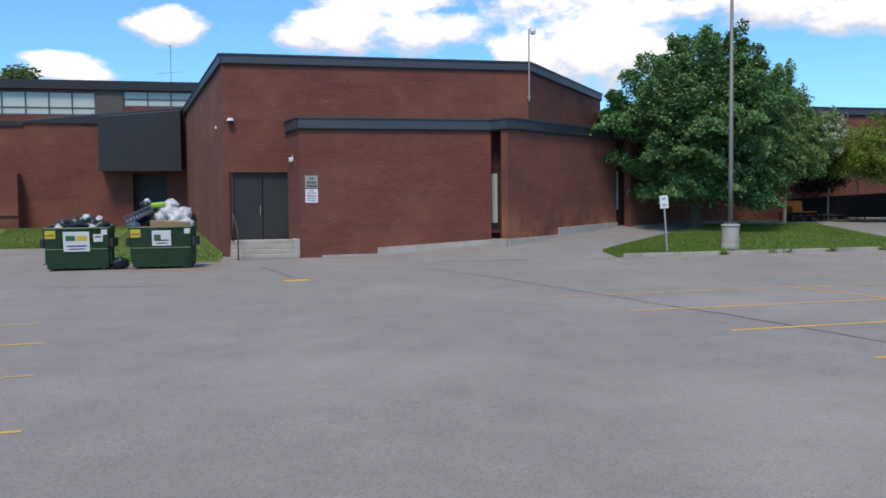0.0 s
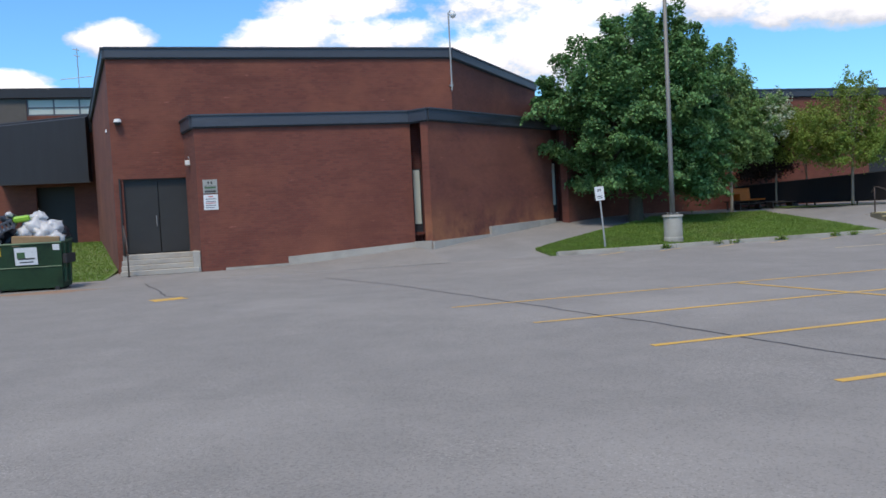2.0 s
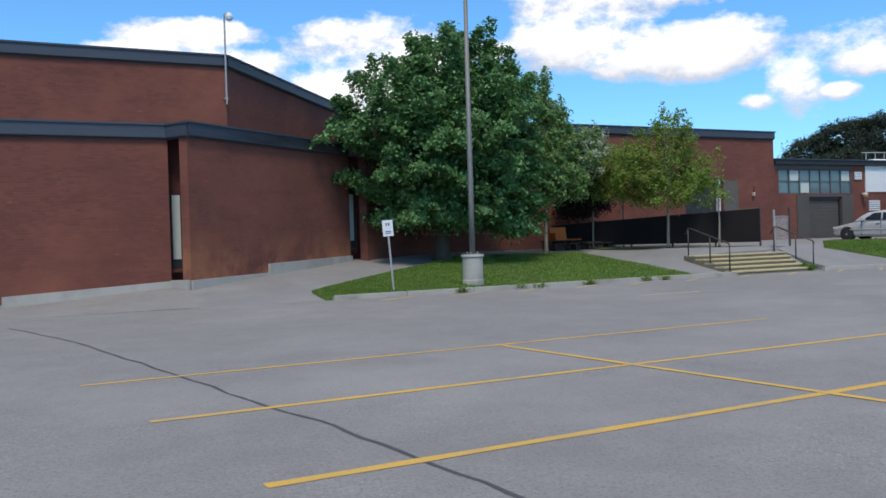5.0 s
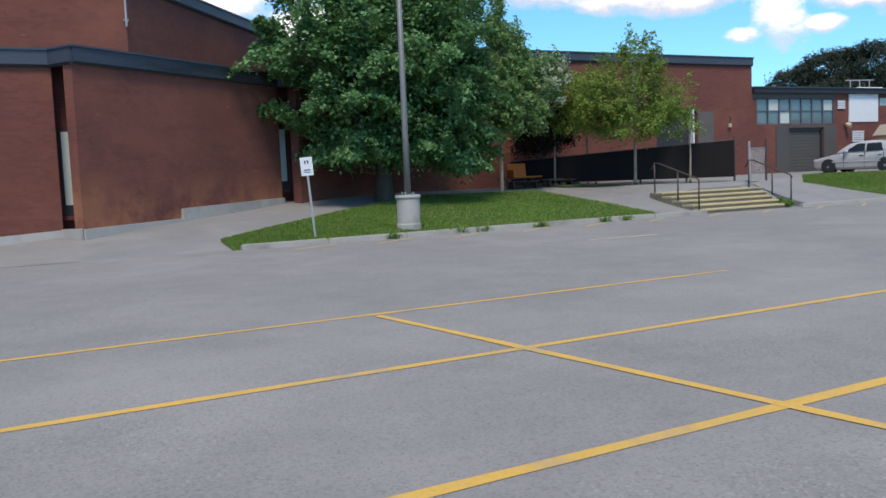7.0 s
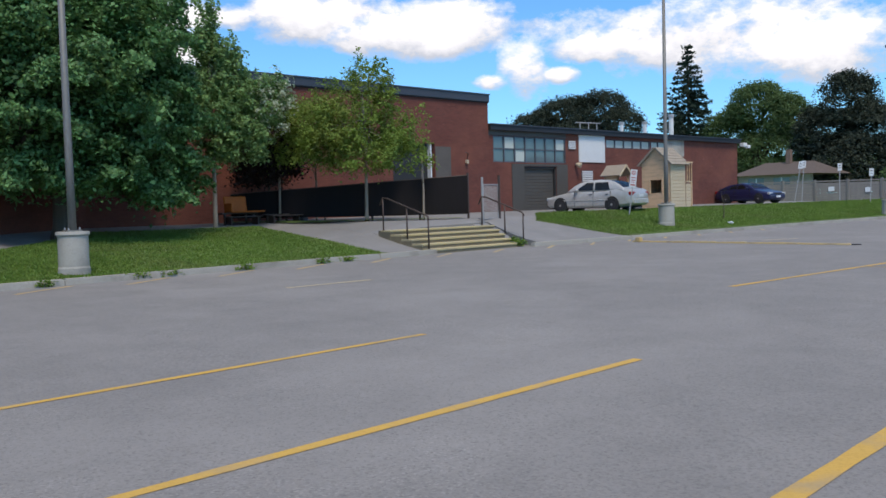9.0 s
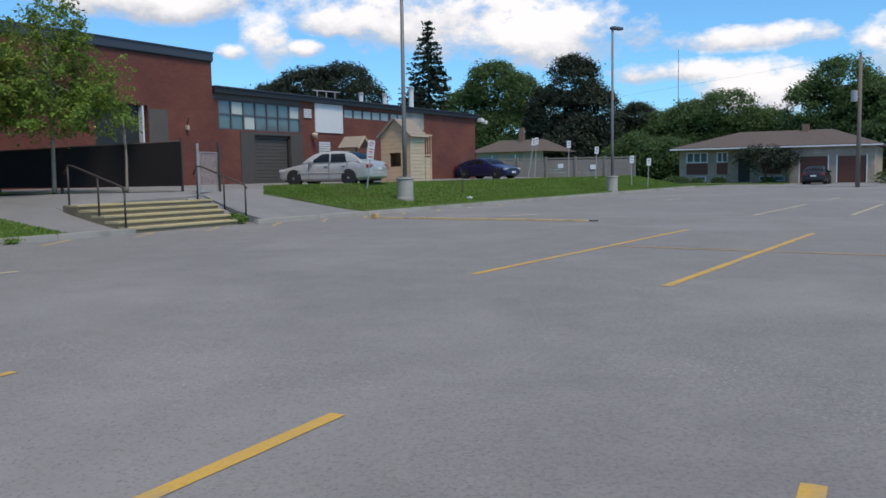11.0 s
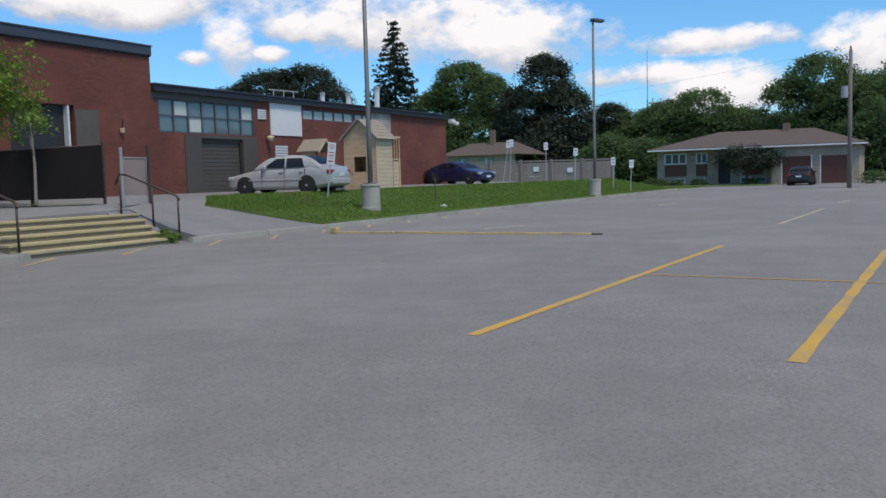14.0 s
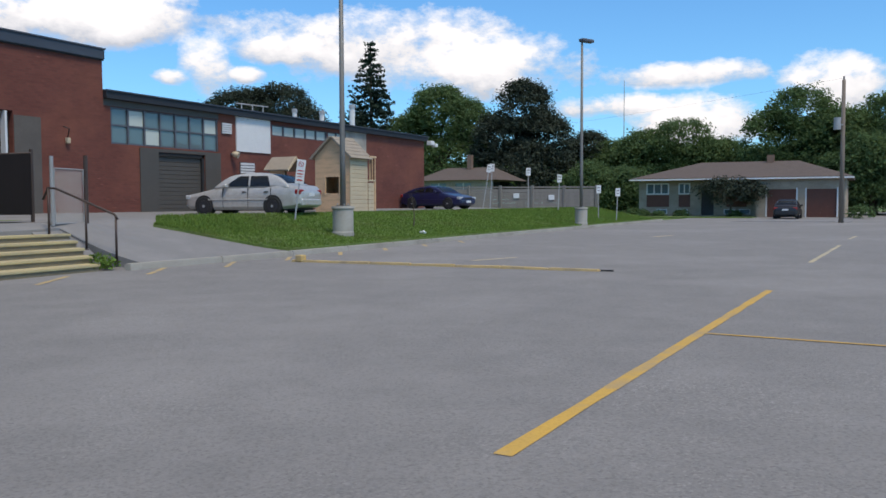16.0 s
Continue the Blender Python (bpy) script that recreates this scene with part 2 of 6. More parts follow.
# Darker than the treads: grime, plus the risers' shade put into the colour
M_RISER = mat("grimy_shaded_riser_concrete", (0.235, 0.195, 0.125), (0.18, 0.155, 0.105), 2.0, 30, 0.92, bump=0.3, c=(0.12, 0.11, 0.085), c_amt=0.6, c_scale=1.1)
M_SIGN_OLD = mat("weathered_sign_face", (0.36, 0.36, 0.33), (0.30, 0.30, 0.28), 4, 25, 0.5)
M_TAR = mat("crack_tar", (0.05, 0.05, 0.052), (0.08, 0.08, 0.08), 3, 30, 0.7)
M_GRASS = mat("lawn_soil", (0.105, 0.170, 0.036), (0.130, 0.195, 0.045), 1.5, 60, 0.95, bump=0.4, c=(0.09, 0.085, 0.045), c_amt=0.5, c_scale=0.7)
M_BLADE = mat("grass_blades", (0.128, 0.212, 0.042), (0.175, 0.272, 0.056), 0.9, 8, 0.9, spread=0.2, c=(0.185, 0.175, 0.08), c_amt=0.4, c_scale=0.5, translucent=0.3)
M_FASCIA_OLD = mat("tar_streaked_metal", (0.040, 0.044, 0.056), (0.070, 0.080, 0.100), 0.6, 20, 0.45, 0.3, c=(0.014, 0.014, 0.018), c_amt=0.8, c_scale=0.45, stretch=(0.4, 0.4, 4))
M_FASCIA = mat("slate_blue_metal", (0.066, 0.075, 0.094), (0.052, 0.060, 0.076), 0.8, 20, 0.5, 0.3, c=(0.11, 0.115, 0.125), c_amt=0.4, c_scale=0.5, stretch=(0.3, 0.3, 2))
M_CHAR = mat("charcoal_cladding", (0.028, 0.031, 0.038), (0.022, 0.024, 0.030), 1, 20, 0.6, 0.2, stretch=(3, 3, 0.4))
M_ROOF = mat("gravel_roof", (0.16, 0.155, 0.15), (0.2, 0.19, 0.18), 1.5, 50, 0.95)
M_SOFFIT = mat("dark_soffit", (0.03, 0.03, 0.033), None, 2, 20, 0.8)
M_DOOR = mat("dark_brown_door_paint", (0.026, 0.026, 0.026), (0.020, 0.020, 0.021), 1.0, 25, 0.6, c=(0.034, 0.034, 0.034), c_amt=0.5)
M_GREYDOOR = mat("grey_brown_door_paint", (0.085, 0.075, 0.064), (0.070, 0.063, 0.055), 1.0, 25, 0.6, c=(0.11, 0.10, 0.085), c_amt=0.4)
M_METAL = mat("galvanised_steel", (0.40, 0.40, 0.40), (0.33, 0.33, 0.33), 3, 40, 0.55, 0.35)
M_POLE = mat("weathered_steel_pole", (0.185, 0.185, 0.175), (0.215, 0.21, 0.195), 2, 30, 0.6, 0.4, stretch=(1, 1, 0.2))
M_RAIL = mat("dark_bronze_rail_paint", (0.055, 0.04, 0.035), (0.075, 0.05, 0.04), 4, 40, 0.55, 0.2)
M_BLACK = mat("black_rubber", (0.018, 0.018, 0.019), (0.025, 0.025, 0.025), 6, 50, 0.8)
M_WHITE = mat("white_paint", (0.74, 0.74, 0.73), (0.68, 0.68, 0.67), 2, 20, 0.5)
M_SIGN = mat("white_sign_face", (0.72, 0.73, 0.74), (0.66, 0.67, 0.68), 4, 25, 0.4)
M_RED = mat("sign_red", (0.5, 0.04, 0.03), (0.42, 0.04, 0.03), 4, 20, 0.45)
M_TEXT = mat("dark_print", (0.05, 0.05, 0.05), None, 4, 20, 0.6)
M_GREENTXT = mat("green_print", (0.05, 0.12, 0.05), None, 4, 20, 0.6)
M_DUMP = mat("green_steel_paint", (0.045, 0.115, 0.055), (0.035, 0.092, 0.046), 1.5, 20, 0.55, 0.0, bump=0.15, bump_scale=6, c=(0.014, 0.02, 0.028), c_amt=0.8, c_scale=1.1)
M_YSTICK = mat("yellow_sticker", (0.65, 0.48, 0.04), None, 4, 20, 0.5)
M_BAGBLK = mat("black_bag_plastic", (0.014, 0.015, 0.02), (0.022, 0.023, 0.03), 5, 20, 0.3, bump=0.8, bump_scale=9)
M_BAGWHT = mat("white_bag_plastic", (0.55, 0.56, 0.58), (0.42, 0.43, 0.45), 6, 20, 0.35, bump=0.8, bump_scale=9)
M_CARD = mat("brown_cardboard", (0.33, 0.21, 0.11), (0.28, 0.18, 0.09), 3, 30, 0.85)
M_LIME = mat("lime_plastic", (0.22, 0.45, 0.03), None, 3, 20, 0.45)
M_GREYPLA = mat("grey_plastic", (0.10, 0.11, 0.13), (0.07, 0.075, 0.09), 4, 20, 0.5)
M_PINE = mat("pale_plywood", (0.68, 0.46, 0.28), (0.58, 0.39, 0.235), 1.2, 12, 0.8, stretch=(1, 1, 6), bump=0.1, c=(0.33, 0.25, 0.17), c_amt=0.5, c_scale=1.2)
M_PLANK = mat("pale_grey_board", (0.61, 0.50, 0.34), (0.48, 0.40, 0.28), 1.2, 15, 0.82, stretch=(0.5, 0.5, 5), bump=0.15)
M_SHINGLE = mat("grey_shingle", (0.30, 0.255, 0.20), (0.36, 0.305, 0.24), 4, 40, 0.95, bump=0.4)
M_HSHINGLE = mat("brown_shingle", (0.128, 0.098, 0.082), (0.100, 0.078, 0.067), 2, 25, 0.95, bump=0.4, stretch=(1, 1, 3))
M_FENCE = mat("dark_privacy_screen", (0.007, 0.005, 0.006), (0.010, 0.007, 0.008), 2, 30, 1.0, stretch=(4, 4, 0.5))
M_WFENCE = mat("weathered_fence_board", (0.20, 0.185, 0.17), (0.25, 0.23, 0.21), 1.5, 20, 0.9, stretch=(3, 3, 0.3))
M_RUST = mat("rust_stain", (0.29, 0.17, 0.105), (0.25, 0.185, 0.14), 1.2, 30, 0.95, c=(0.235, 0.22, 0.205), c_amt=0.5, c_scale=1.0)
M_TAN = mat("tan_barrier_paint", (0.60, 0.44, 0.20), (0.48, 0.37, 0.20), 2.0, 30, 0.85, c=(0.26, 0.22, 0.17), c_amt=0.8, c_scale=2.2)
M_BARK = mat("tree_bark", (0.105, 0.08, 0.06), (0.07, 0.055, 0.042), 3, 20, 0.95, bump=0.8, bump_scale=10, stretch=(2, 2, 0.5))
M_PALEBARK = mat("pale_bark", (0.30, 0.25, 0.20), (0.22, 0.185, 0.15), 3, 20, 0.95, bump=0.5, stretch=(2, 2, 0.6))
M_LEAF = mat("maple_leaf", (0.088, 0.205, 0.068), (0.165, 0.315, 0.120), 0.9, 6, 0.55, spread=0.5, translucent=0.30)
M_LEAF.node_tree.nodes["Principled BSDF"].inputs["Specular IOR Level"].default_value = 0.28
M_LEAF_Y = mat("yellow_green_leaf", (0.175, 0.275, 0.055), (0.235, 0.325, 0.075), 0.8, 6, 0.75, spread=0.3, c=(0.24, 0.15, 0.05), c_amt=0.3, c_scale=0.5, translucent=0.4)
M_LEAF_P = mat("silvery_leaf", (0.20, 0.345, 0.125), (0.27, 0.41, 0.18), 1.0, 6, 0.7, spread=0.4, translucent=0.5)
M_LEAF_W = mat("pale_leaf_underside", (0.52, 0.57, 0.44), (0.40, 0.47, 0.32), 1.0, 6, 0.5, spread=0.3, translucent=0.3)
M_LEAF_PU = mat("purple_leaf", (0.036, 0.028, 0.027), (0.046, 0.034, 0.031), 1.0, 6, 0.9, spread=0.3, translucent=0.25)
M_LEAF_D = mat("dark_crown_leaf", (0.046, 0.060, 0.044), (0.062, 0.076, 0.054), 0.2, 3, 0.9, spread=0.4, translucent=0.15)
M_LEAF_F = mat("green_crown_leaf", (0.095, 0.160, 0.066), (0.150, 0.225, 0.092), 0.22, 3, 0.8, spread=0.42, translucent=0.5)
M_NEEDLE = mat("spruce_needle", (0.020, 0.040, 0.026), (0.028, 0.050, 0.030), 0.5, 5, 0.9, spread=0.35)
M_SILVER = mat("silver_car_paint", (0.53, 0.52, 0.49), (0.49, 0.48, 0.46), 1, 8, 0.35, 0.25, coat=0.6)
M_NAVY = mat("navy_car_paint", (0.010, 0.016, 0.075), (0.008, 0.013, 0.060), 1, 8, 0.35, 0.1, coat=0.4)
M_DARKCAR = mat("black_car_paint", (0.008, 0.008, 0.012), None, 1, 8, 0.4, 0.0, coat=0.25)
M_TAIL = mat("red_tail_lens", (0.30, 0.015, 0.012), None, 4, 20, 0.45)
M_HEAD = mat("clear_head_lens", (0.45, 0.46, 0.47), None, 4, 20, 0.3)
M_RIM = mat("dull_alloy", (0.045, 0.045, 0.05), (0.03, 0.03, 0.035), 4, 20, 0.5, 0.4)
M_GREYPANEL = mat("grey_brown_render", (0.12, 0.105, 0.092), (0.095, 0.084, 0.075), 2, 30, 0.85)
M_ORANGE = mat("orange_plastic", (0.62, 0.15, 0.012), (0.52, 0.12, 0.010), 2, 20, 0.55)
M_GARAGE = mat("brown_garage_paint", (0.14, 0.048, 0.03), (0.115, 0.04, 0.025), 2, 15, 0.6)
M_WOODPOLE = mat("weathered_pole_wood", (0.22, 0.185, 0.15), (0.17, 0.14, 0.115), 1.5, 15, 0.92, stretch=(3, 3, 0.2), bump=0.3)
M_CHIMNEY = mat("chimney_brick", (0.23, 0.15, 0.11), (0.18, 0.12, 0.09), 3, 20, 0.9)


def glass_mat(name, tint, rough=0.06):
    """Glazing of a dark interior: a dark, glossy pane that mirrors the sky."""
    m = bpy.data.materials.new(name)
    m.use_nodes = True
    bs = m.node_tree.nodes["Principled BSDF"]
    bs.inputs["Base Color"].default_value = (*tint, 1)
    bs.inputs["Roughness"].default_value = rough
    bs.inputs["Specular IOR Level"].default_value = 0.8
    nz, bp = m.node_tree.nodes.new("ShaderNodeTexNoise"), m.node_tree.nodes.new("ShaderNodeBump")
    nz.inputs["Scale"].default_value = 1.5
    bp.inputs["Strength"].default_value, bp.inputs["Distance"].default_value = 0.12, 0.02
    m.node_tree.links.new(nz.outputs["Fac"], bp.inputs["Height"])
    m.node_tree.links.new(bp.outputs[0], bs.inputs["Normal"])
    return m


M_GLASS = glass_mat("window_glass", (0.11, 0.16, 0.175))
M_GLASS_PALE = glass_mat("pale_window_glass", (0.50, 0.55, 0.50), 0.35)
M_GLASS_PALE.node_tree.nodes["Principled BSDF"].inputs["Specular IOR Level"].default_value = 0.25
M_CARGLASS = glass_mat("car_glass", (0.02, 0.025, 0.03), 0.12)


# ---- mesh helpers ----
def thing(name, m, label, category, group=""):
    e = new(name)
    e.empty_display_size = 0.2
    e.matrix_world = m
    return tagged(e, label, category, group)


def part(name, bm, material, parent=None, label="", smooth=False, kind=""):
    me = bpy.data.meshes.new(name)
    bmesh.ops.recalc_face_normals(bm, faces=bm.faces)
    bm.to_mesh(me)
    bm.free()
    if smooth:
        me.shade_smooth()
    me.materials.append(material)
    ob = new(name, me)
    if parent:
        ob.parent = parent
    if label or kind:
        tagged(ob, label, kind=kind)
    return ob


def structure(name, bm, material, label, category):
    return tagged(part(name, bm, material), label, category, kind="structure")


def add_box(bm, x0, x1, y0, y1, z0, z1, bevel=0.0, m=None):
    vs = [bm.verts.new((x, y, z)) for x in (x0, x1) for y in (y0, y1) for z in (z0, z1)]
    fs = [bm.faces.new([vs[i] for i in f]) for f in ((0, 1, 3, 2), (4, 6, 7, 5), (0, 4, 5, 1), (2, 3, 7, 6), (0, 2, 6, 4), (1, 5, 7, 3))]
    if bevel:
        es = list({e for f in fs for e in f.edges})
        r = bmesh.ops.bevel(bm, geom=es, offset=bevel, segments=1, affect="EDGES")
        vs = list({v for f in r["faces"] for v in f.verts} | {v for v in vs if v.is_valid})
    if m is not None:
        bmesh.ops.transform(bm, matrix=m, verts=[v for v in vs if v.is_valid])
    return bm


def box(x0, x1, y0, y1, z0, z1, bevel=0.0, m=None):
    return add_box(bmesh.new(), x0, x1, y0, y1, z0, z1, bevel, m)


def add_tube(bm, pts, radii, seg=10, caps=True):
    """A round bar through the points; radii one for all, or one each."""
    pts = [Vector(p) for p in pts]
    if isinstance(radii, (int, float)):
        radii = [radii] * len(pts)
    rings = []
    for i, p in enumerate(pts):
        d = (pts[min(i + 1, len(pts) - 1)] - pts[max(i - 1, 0)]).normalized()
        u = d.cross(Vector((0, 0, 1)) if abs(d.z) < 0.95 else Vector((1, 0, 0))).normalized()
        v = d.cross(u)
        rings.append([bm.verts.new(p + radii[i] * (math.cos(a) * u + math.sin(a) * v)) for a in (2 * math.pi * k / seg for k in range(seg))])
    for a, b in zip(rings, rings[1:]):
        for k in range(seg):
            bm.faces.new((a[k], a[(k + 1) % seg], b[(k + 1) % seg], b[k]))
    if caps:
        bm.faces.new(rings[0])
        bm.faces.new(rings[-1])
    return bm


def tube(pts, radii, seg=10):
    return add_tube(bmesh.new(), pts, radii, seg)


def prism(poly, z0, z1, tops=None):
    """A plan polygon raised from z0 to z1 (or to a height for each corner)."""
    bm = bmesh.new()
    lo = [bm.verts.new((x, y, z0)) for x, y in poly]
    hi = [bm.verts.new((x, y, tops[i] if tops else z1)) for i, (x, y) in enumerate(poly)]
    bm.faces.new(lo)
    bm.faces.new(hi)
    n = len(poly)
    for i in range(n):
        bm.faces.new((lo[i], lo[(i + 1) % n], hi[(i + 1) % n], hi[i]))
    return bm


def slab_between(a, b, thick, z0, z1, out=0.0, ext=0.0, z0b=None, z1b=None):
    """An upright slab along the plan line a-b; thick goes to the left of the line, out to its right."""
    a, b = Vector(a), Vector(b)
    d = (b - a).normalized()
    n = Vector((-d.y, d.x))
    a, b = a - d * ext, b + d * ext
    poly = [a - n * out, b - n * out, b + n * thick, a + n * thick]
    z0b, z1b = z0 if z0b is None else z0b, z1 if z1b is None else z1b
    bm = bmesh.new()
    lo = [bm.verts.new((p.x, p.y, z)) for p, z in zip(poly, (z0, z0b, z0b, z0))]
    hi = [bm.verts.new((p.x, p.y, z)) for p, z in zip(poly, (z1, z1b, z1b, z1))]
    bm.faces.new(lo)
    bm.faces.new(hi)
    for i in range(4):
        bm.faces.new((lo[i], lo[(i + 1) % 4], hi[(i + 1) % 4], hi[i]))
    return bm


def pierced_wall(x0, x1, z0, z1, y, thick, holes):
    """A wall in the plane y with rectangular openings (xa, xb, za, zb) right through it."""
    bm = bmesh.new()
    xs = sorted({x0, x1, *(v for h in holes for v in h[:2])})
    zs = sorted({z0, z1, *(v for h in holes for v in h[2:])})
    for xa, xb in zip(xs, xs[1:]):
        for za, zb in zip(zs, zs[1:]):
            if not any(h[0] <= xa and xb <= h[1] and h[2] <= za and zb <= h[3] for h in holes):
                add_box(bm, xa, xb, y, y + thick, za, zb)
    bmesh.ops.remove_doubles(bm, verts=bm.verts, dist=1e-4)
    seen = {}
    for f in list(bm.faces):
        key = tuple(sorted((round(v.co.x, 3), round(v.co.y, 3), round(v.co.z, 3)) for v in f.verts))
        seen.setdefault(key, []).append(f)
    dup = [f for fs in seen.values() if len(fs) > 1 for f in fs]
    bmesh.ops.delete(bm, geom=dup, context="FACES_ONLY")
    return bm


def smooth01(t):
    t = min(1.0, max(0.0, t))
    return t * t * (3 - 2 * t)


LOT = 0.05


def curb_y(x):
    return -4.05 + 0.55 * smooth01((x - 11) / 13) - 0.35 * smooth01((x - 25) / 8)


def ground_z(x, y):
    """Height of the raised ground behind the curb: a gentle bank in the west, a steeper one in the east."""
    c = curb_y(x)
    w = LOT + 0.85 * min(1, max(0, (y - c) / 8.0)) * smooth01((x - 1.5) / 7.5)
    far = smooth01((x - 29.6) / 2.0)
    s = min(1, max(0, (y - c) / (2.9 + 1.6 * far)))
    e = LOT + 0.10 + 0.80 * s ** (1.5 - 0.35 * far)
    k = smooth01((x - 22.5) / 4.0)
    z = w * (1 - k) + e * k
    return z + 0.1 * smooth01((y - 2) / 5)


def patch(x0, x1, lo, hi, nx, ny, dz=0.0, hfun=ground_z, skirt=0.25):
    """A sheet over the bank between the plan curves lo(x) and hi(x), with a short skirt."""
    bm = bmesh.new()
    rows = []
    for i in range(nx + 1):
        x = x0 + (x1 - x0) * i / nx
        a, b = lo(x), hi(x)
        rows.append([bm.verts.new((x, a + (b - a) * j / ny, hfun(x, a + (b - a) * j / ny) + dz)) for j in range(ny + 1)])
    for r, s in zip(rows, rows[1:]):
        for j in range(ny):
            bm.faces.new((r[j], s[j], s[j + 1], r[j + 1]))
    rim = rows[0] + [r[-1] for r in rows[1:]] + rows[-1][-2::-1] + [r[0] for r in rows[-2:0:-1]]
    low = [bm.verts.new((v.co.x, v.co.y, v.co.z - skirt)) for v in rim]
    for i in range(len(rim)):
        bm.faces.new((rim[i], rim[(i + 1) % len(rim)], low[(i + 1) % len(rim)], low[i]))
    return bm


# ---- ground, lot, curbs ----
bm = bmesh.new()
bmesh.ops.create_grid(bm, x_segments=40, y_segments=40, size=900)
structure("ground", bm, M_GRASS, "wide flat grassy ground reaching the horizon", "ground")
structure("road", prism([(-70, -90), (130, -90), (130, -3.4), (74, -3.4), (74, 3), (60, 9), (-3.5, 9), (-3.5, -1.2), (-8.0, -1.2), (-8.0, 12.1), (-70, 12.1)], -0.1, LOT), M_ASPHALT, "worn grey asphalt parking lot with patches", "parking lot")

structure("pavement_west", patch(7.0, 24.52, lambda x: curb_y(x) + 0.05, lambda x: 9.0, 60, 30, -0.03), M_PATH, "grey asphalt walkway rising behind the curb", "pavement")
structure("pavement_terrace", patch(24.53, 28.97, lambda x: -1.05, lambda x: 9.0, 20, 24, -0.03, skirt=0.6), M_PATH, "grey asphalt terrace above the steps", "pavement")
structure("pavement_east", patch(28.98, 66.0, lambda x: curb_y(x) + 0.05, lambda x: 9.0, 90, 30, -0.03), M_PATH, "grey asphalt drive and terrace", "pavement")
structure("pavement_wedge", patch(28.3, 29.0, lambda x: -3.25 + (x - 28.3) * 2.2, lambda x: -1.03, 8, 10, -0.08, skirt=0.5), M_PATH, "asphalt ramp beside the broad steps", "pavement")
structure("pavement_apron", patch(0.5, 7.02, lambda x: -3.9, lambda x: 0.4, 13, 8, 0.004, skirt=0.05), M_ASPHALT, "asphalt apron rising gently to the brick wall", "pavement")

# west lawn: widens from a tip beside the path
LAWN_TIP, LAWN_END = 10.2, 23.1


def lawn_w_hi(x):
    return -2.6 + 6.3 * min(1, max(0, (x - 10.2)) / 7.6) ** 0.95 if x < 17.8 else 3.7


def lawn_w_lo(x):
    return curb_y(x) + 0.16


def lawn_w_end(y):
    return 22.9 + 0.12 * (y + 3)


structure("lawn_west", patch(LAWN_TIP, LAWN_END, lawn_w_lo, lambda x: max(lawn_w_lo(x) + 0.02, lawn_w_hi(x)), 60, 24, 0.03), M_GRASS, "green mown lawn sloping up from the curb", "lawn")


def lawn_e_lo(x):
    return max(curb_y(x) + 0.16, -0.25 - 3.3 * smooth01((x - 32.3) / 1.2))


def lawn_e_hi(x):
    return max(lawn_e_lo(x) + 0.02, -0.3 + 1.1 * smooth01((x - 32.2) / 1.5))


structure("lawn_east", patch(32.35, 74.0, lawn_e_lo, lawn_e_hi, 150, 18, 0.03), M_GRASS, "bright green grass bank above the curb", "lawn")
dk = tagged(new("curb_drive"), "low concrete edge between drive and grass bank", "curb", kind="structure")
for i in range(14):
    xa = 33.9 + i * 2.4
    bm = slab_between((xa, 0.84), (xa + 2.38, 0.84), 0.14, 0.4, ground_z(xa, 0.9) + 0.06, z1b=ground_z(xa + 2.38, 0.9) + 0.06)
    part("curb_stone", bm, M_CURB, dk)


def west_z(x, y):
    y0 = -1.2 + 13.2 * smooth01((-7.2 - x) / 1.2)
    return LOT + 0.02 + 0.80 * smooth01((y - y0) / (18.5 - y0))


structure("lawn_dumpster", patch(-30.0, -2.75, lambda x: -1.2 if x > -8.2 else 12.0, lambda x: 19.2, 40, 30, 0.0, hfun=west_z), M_GRASS, "patchy grass slope beside the service steps", "lawn")


def curb(name, x0, x1, n):
    """Cast curb stones end to end along the lawn edge."""
    holder = tagged(new(name), "pale concrete curb with weedy joints along the lot", "curb", kind="structure")
    step = (x1 - x0) / n
    for i in range(n):
        xa, xb = x0 + step * i + 0.008, x0 + step * (i + 1) - 0.008
        ya, yb = curb_y(xa), curb_y(xb)
        b = slab_between((xa, ya), (xb, yb), 0.17, -0.05, LOT + 0.13)
        es = [e for e in b.edges if all(v.co.z > 0.1 for v in e.verts)]
        bmesh.ops.bevel(b, geom=es, offset=0.025, segments=2, affect="EDGES")
        part("curb_stone", b, M_CURB, holder)
    return holder


curb("curb_west", 10.35, 24.5, 7)
curb("curb_east", 28.4, 74.0, 19)

# ---- painted lines ----
line_rng = random.Random(4)


def stripe(name, a, b, width, material, label, lift=0.005):
    """A painted stripe on the asphalt, with slightly wavering worn edges."""
    a, b = Vector(a), Vector(b)
    d = (b - a).normalized()
    n = Vector((-d.y, d.x))
    k = max(2, int((b - a).length / 0.35))
    bm = bmesh.new()
    prev = None
    for i in range(k + 1):
        p = a.lerp(b, i / k)
        w = width * (0.5 + 0.06 * line_rng.uniform(-1, 1))
        q = [bm.verts.new((p.x + s * n.x * w, p.y + s * n.y * w, LOT + lift)) for s in (-1, 1)]
        if prev:
            bm.faces.new((prev[0], q[0], q[1], prev[1]))
        prev = q
    return structure(name, bm, material, label, "road marking")


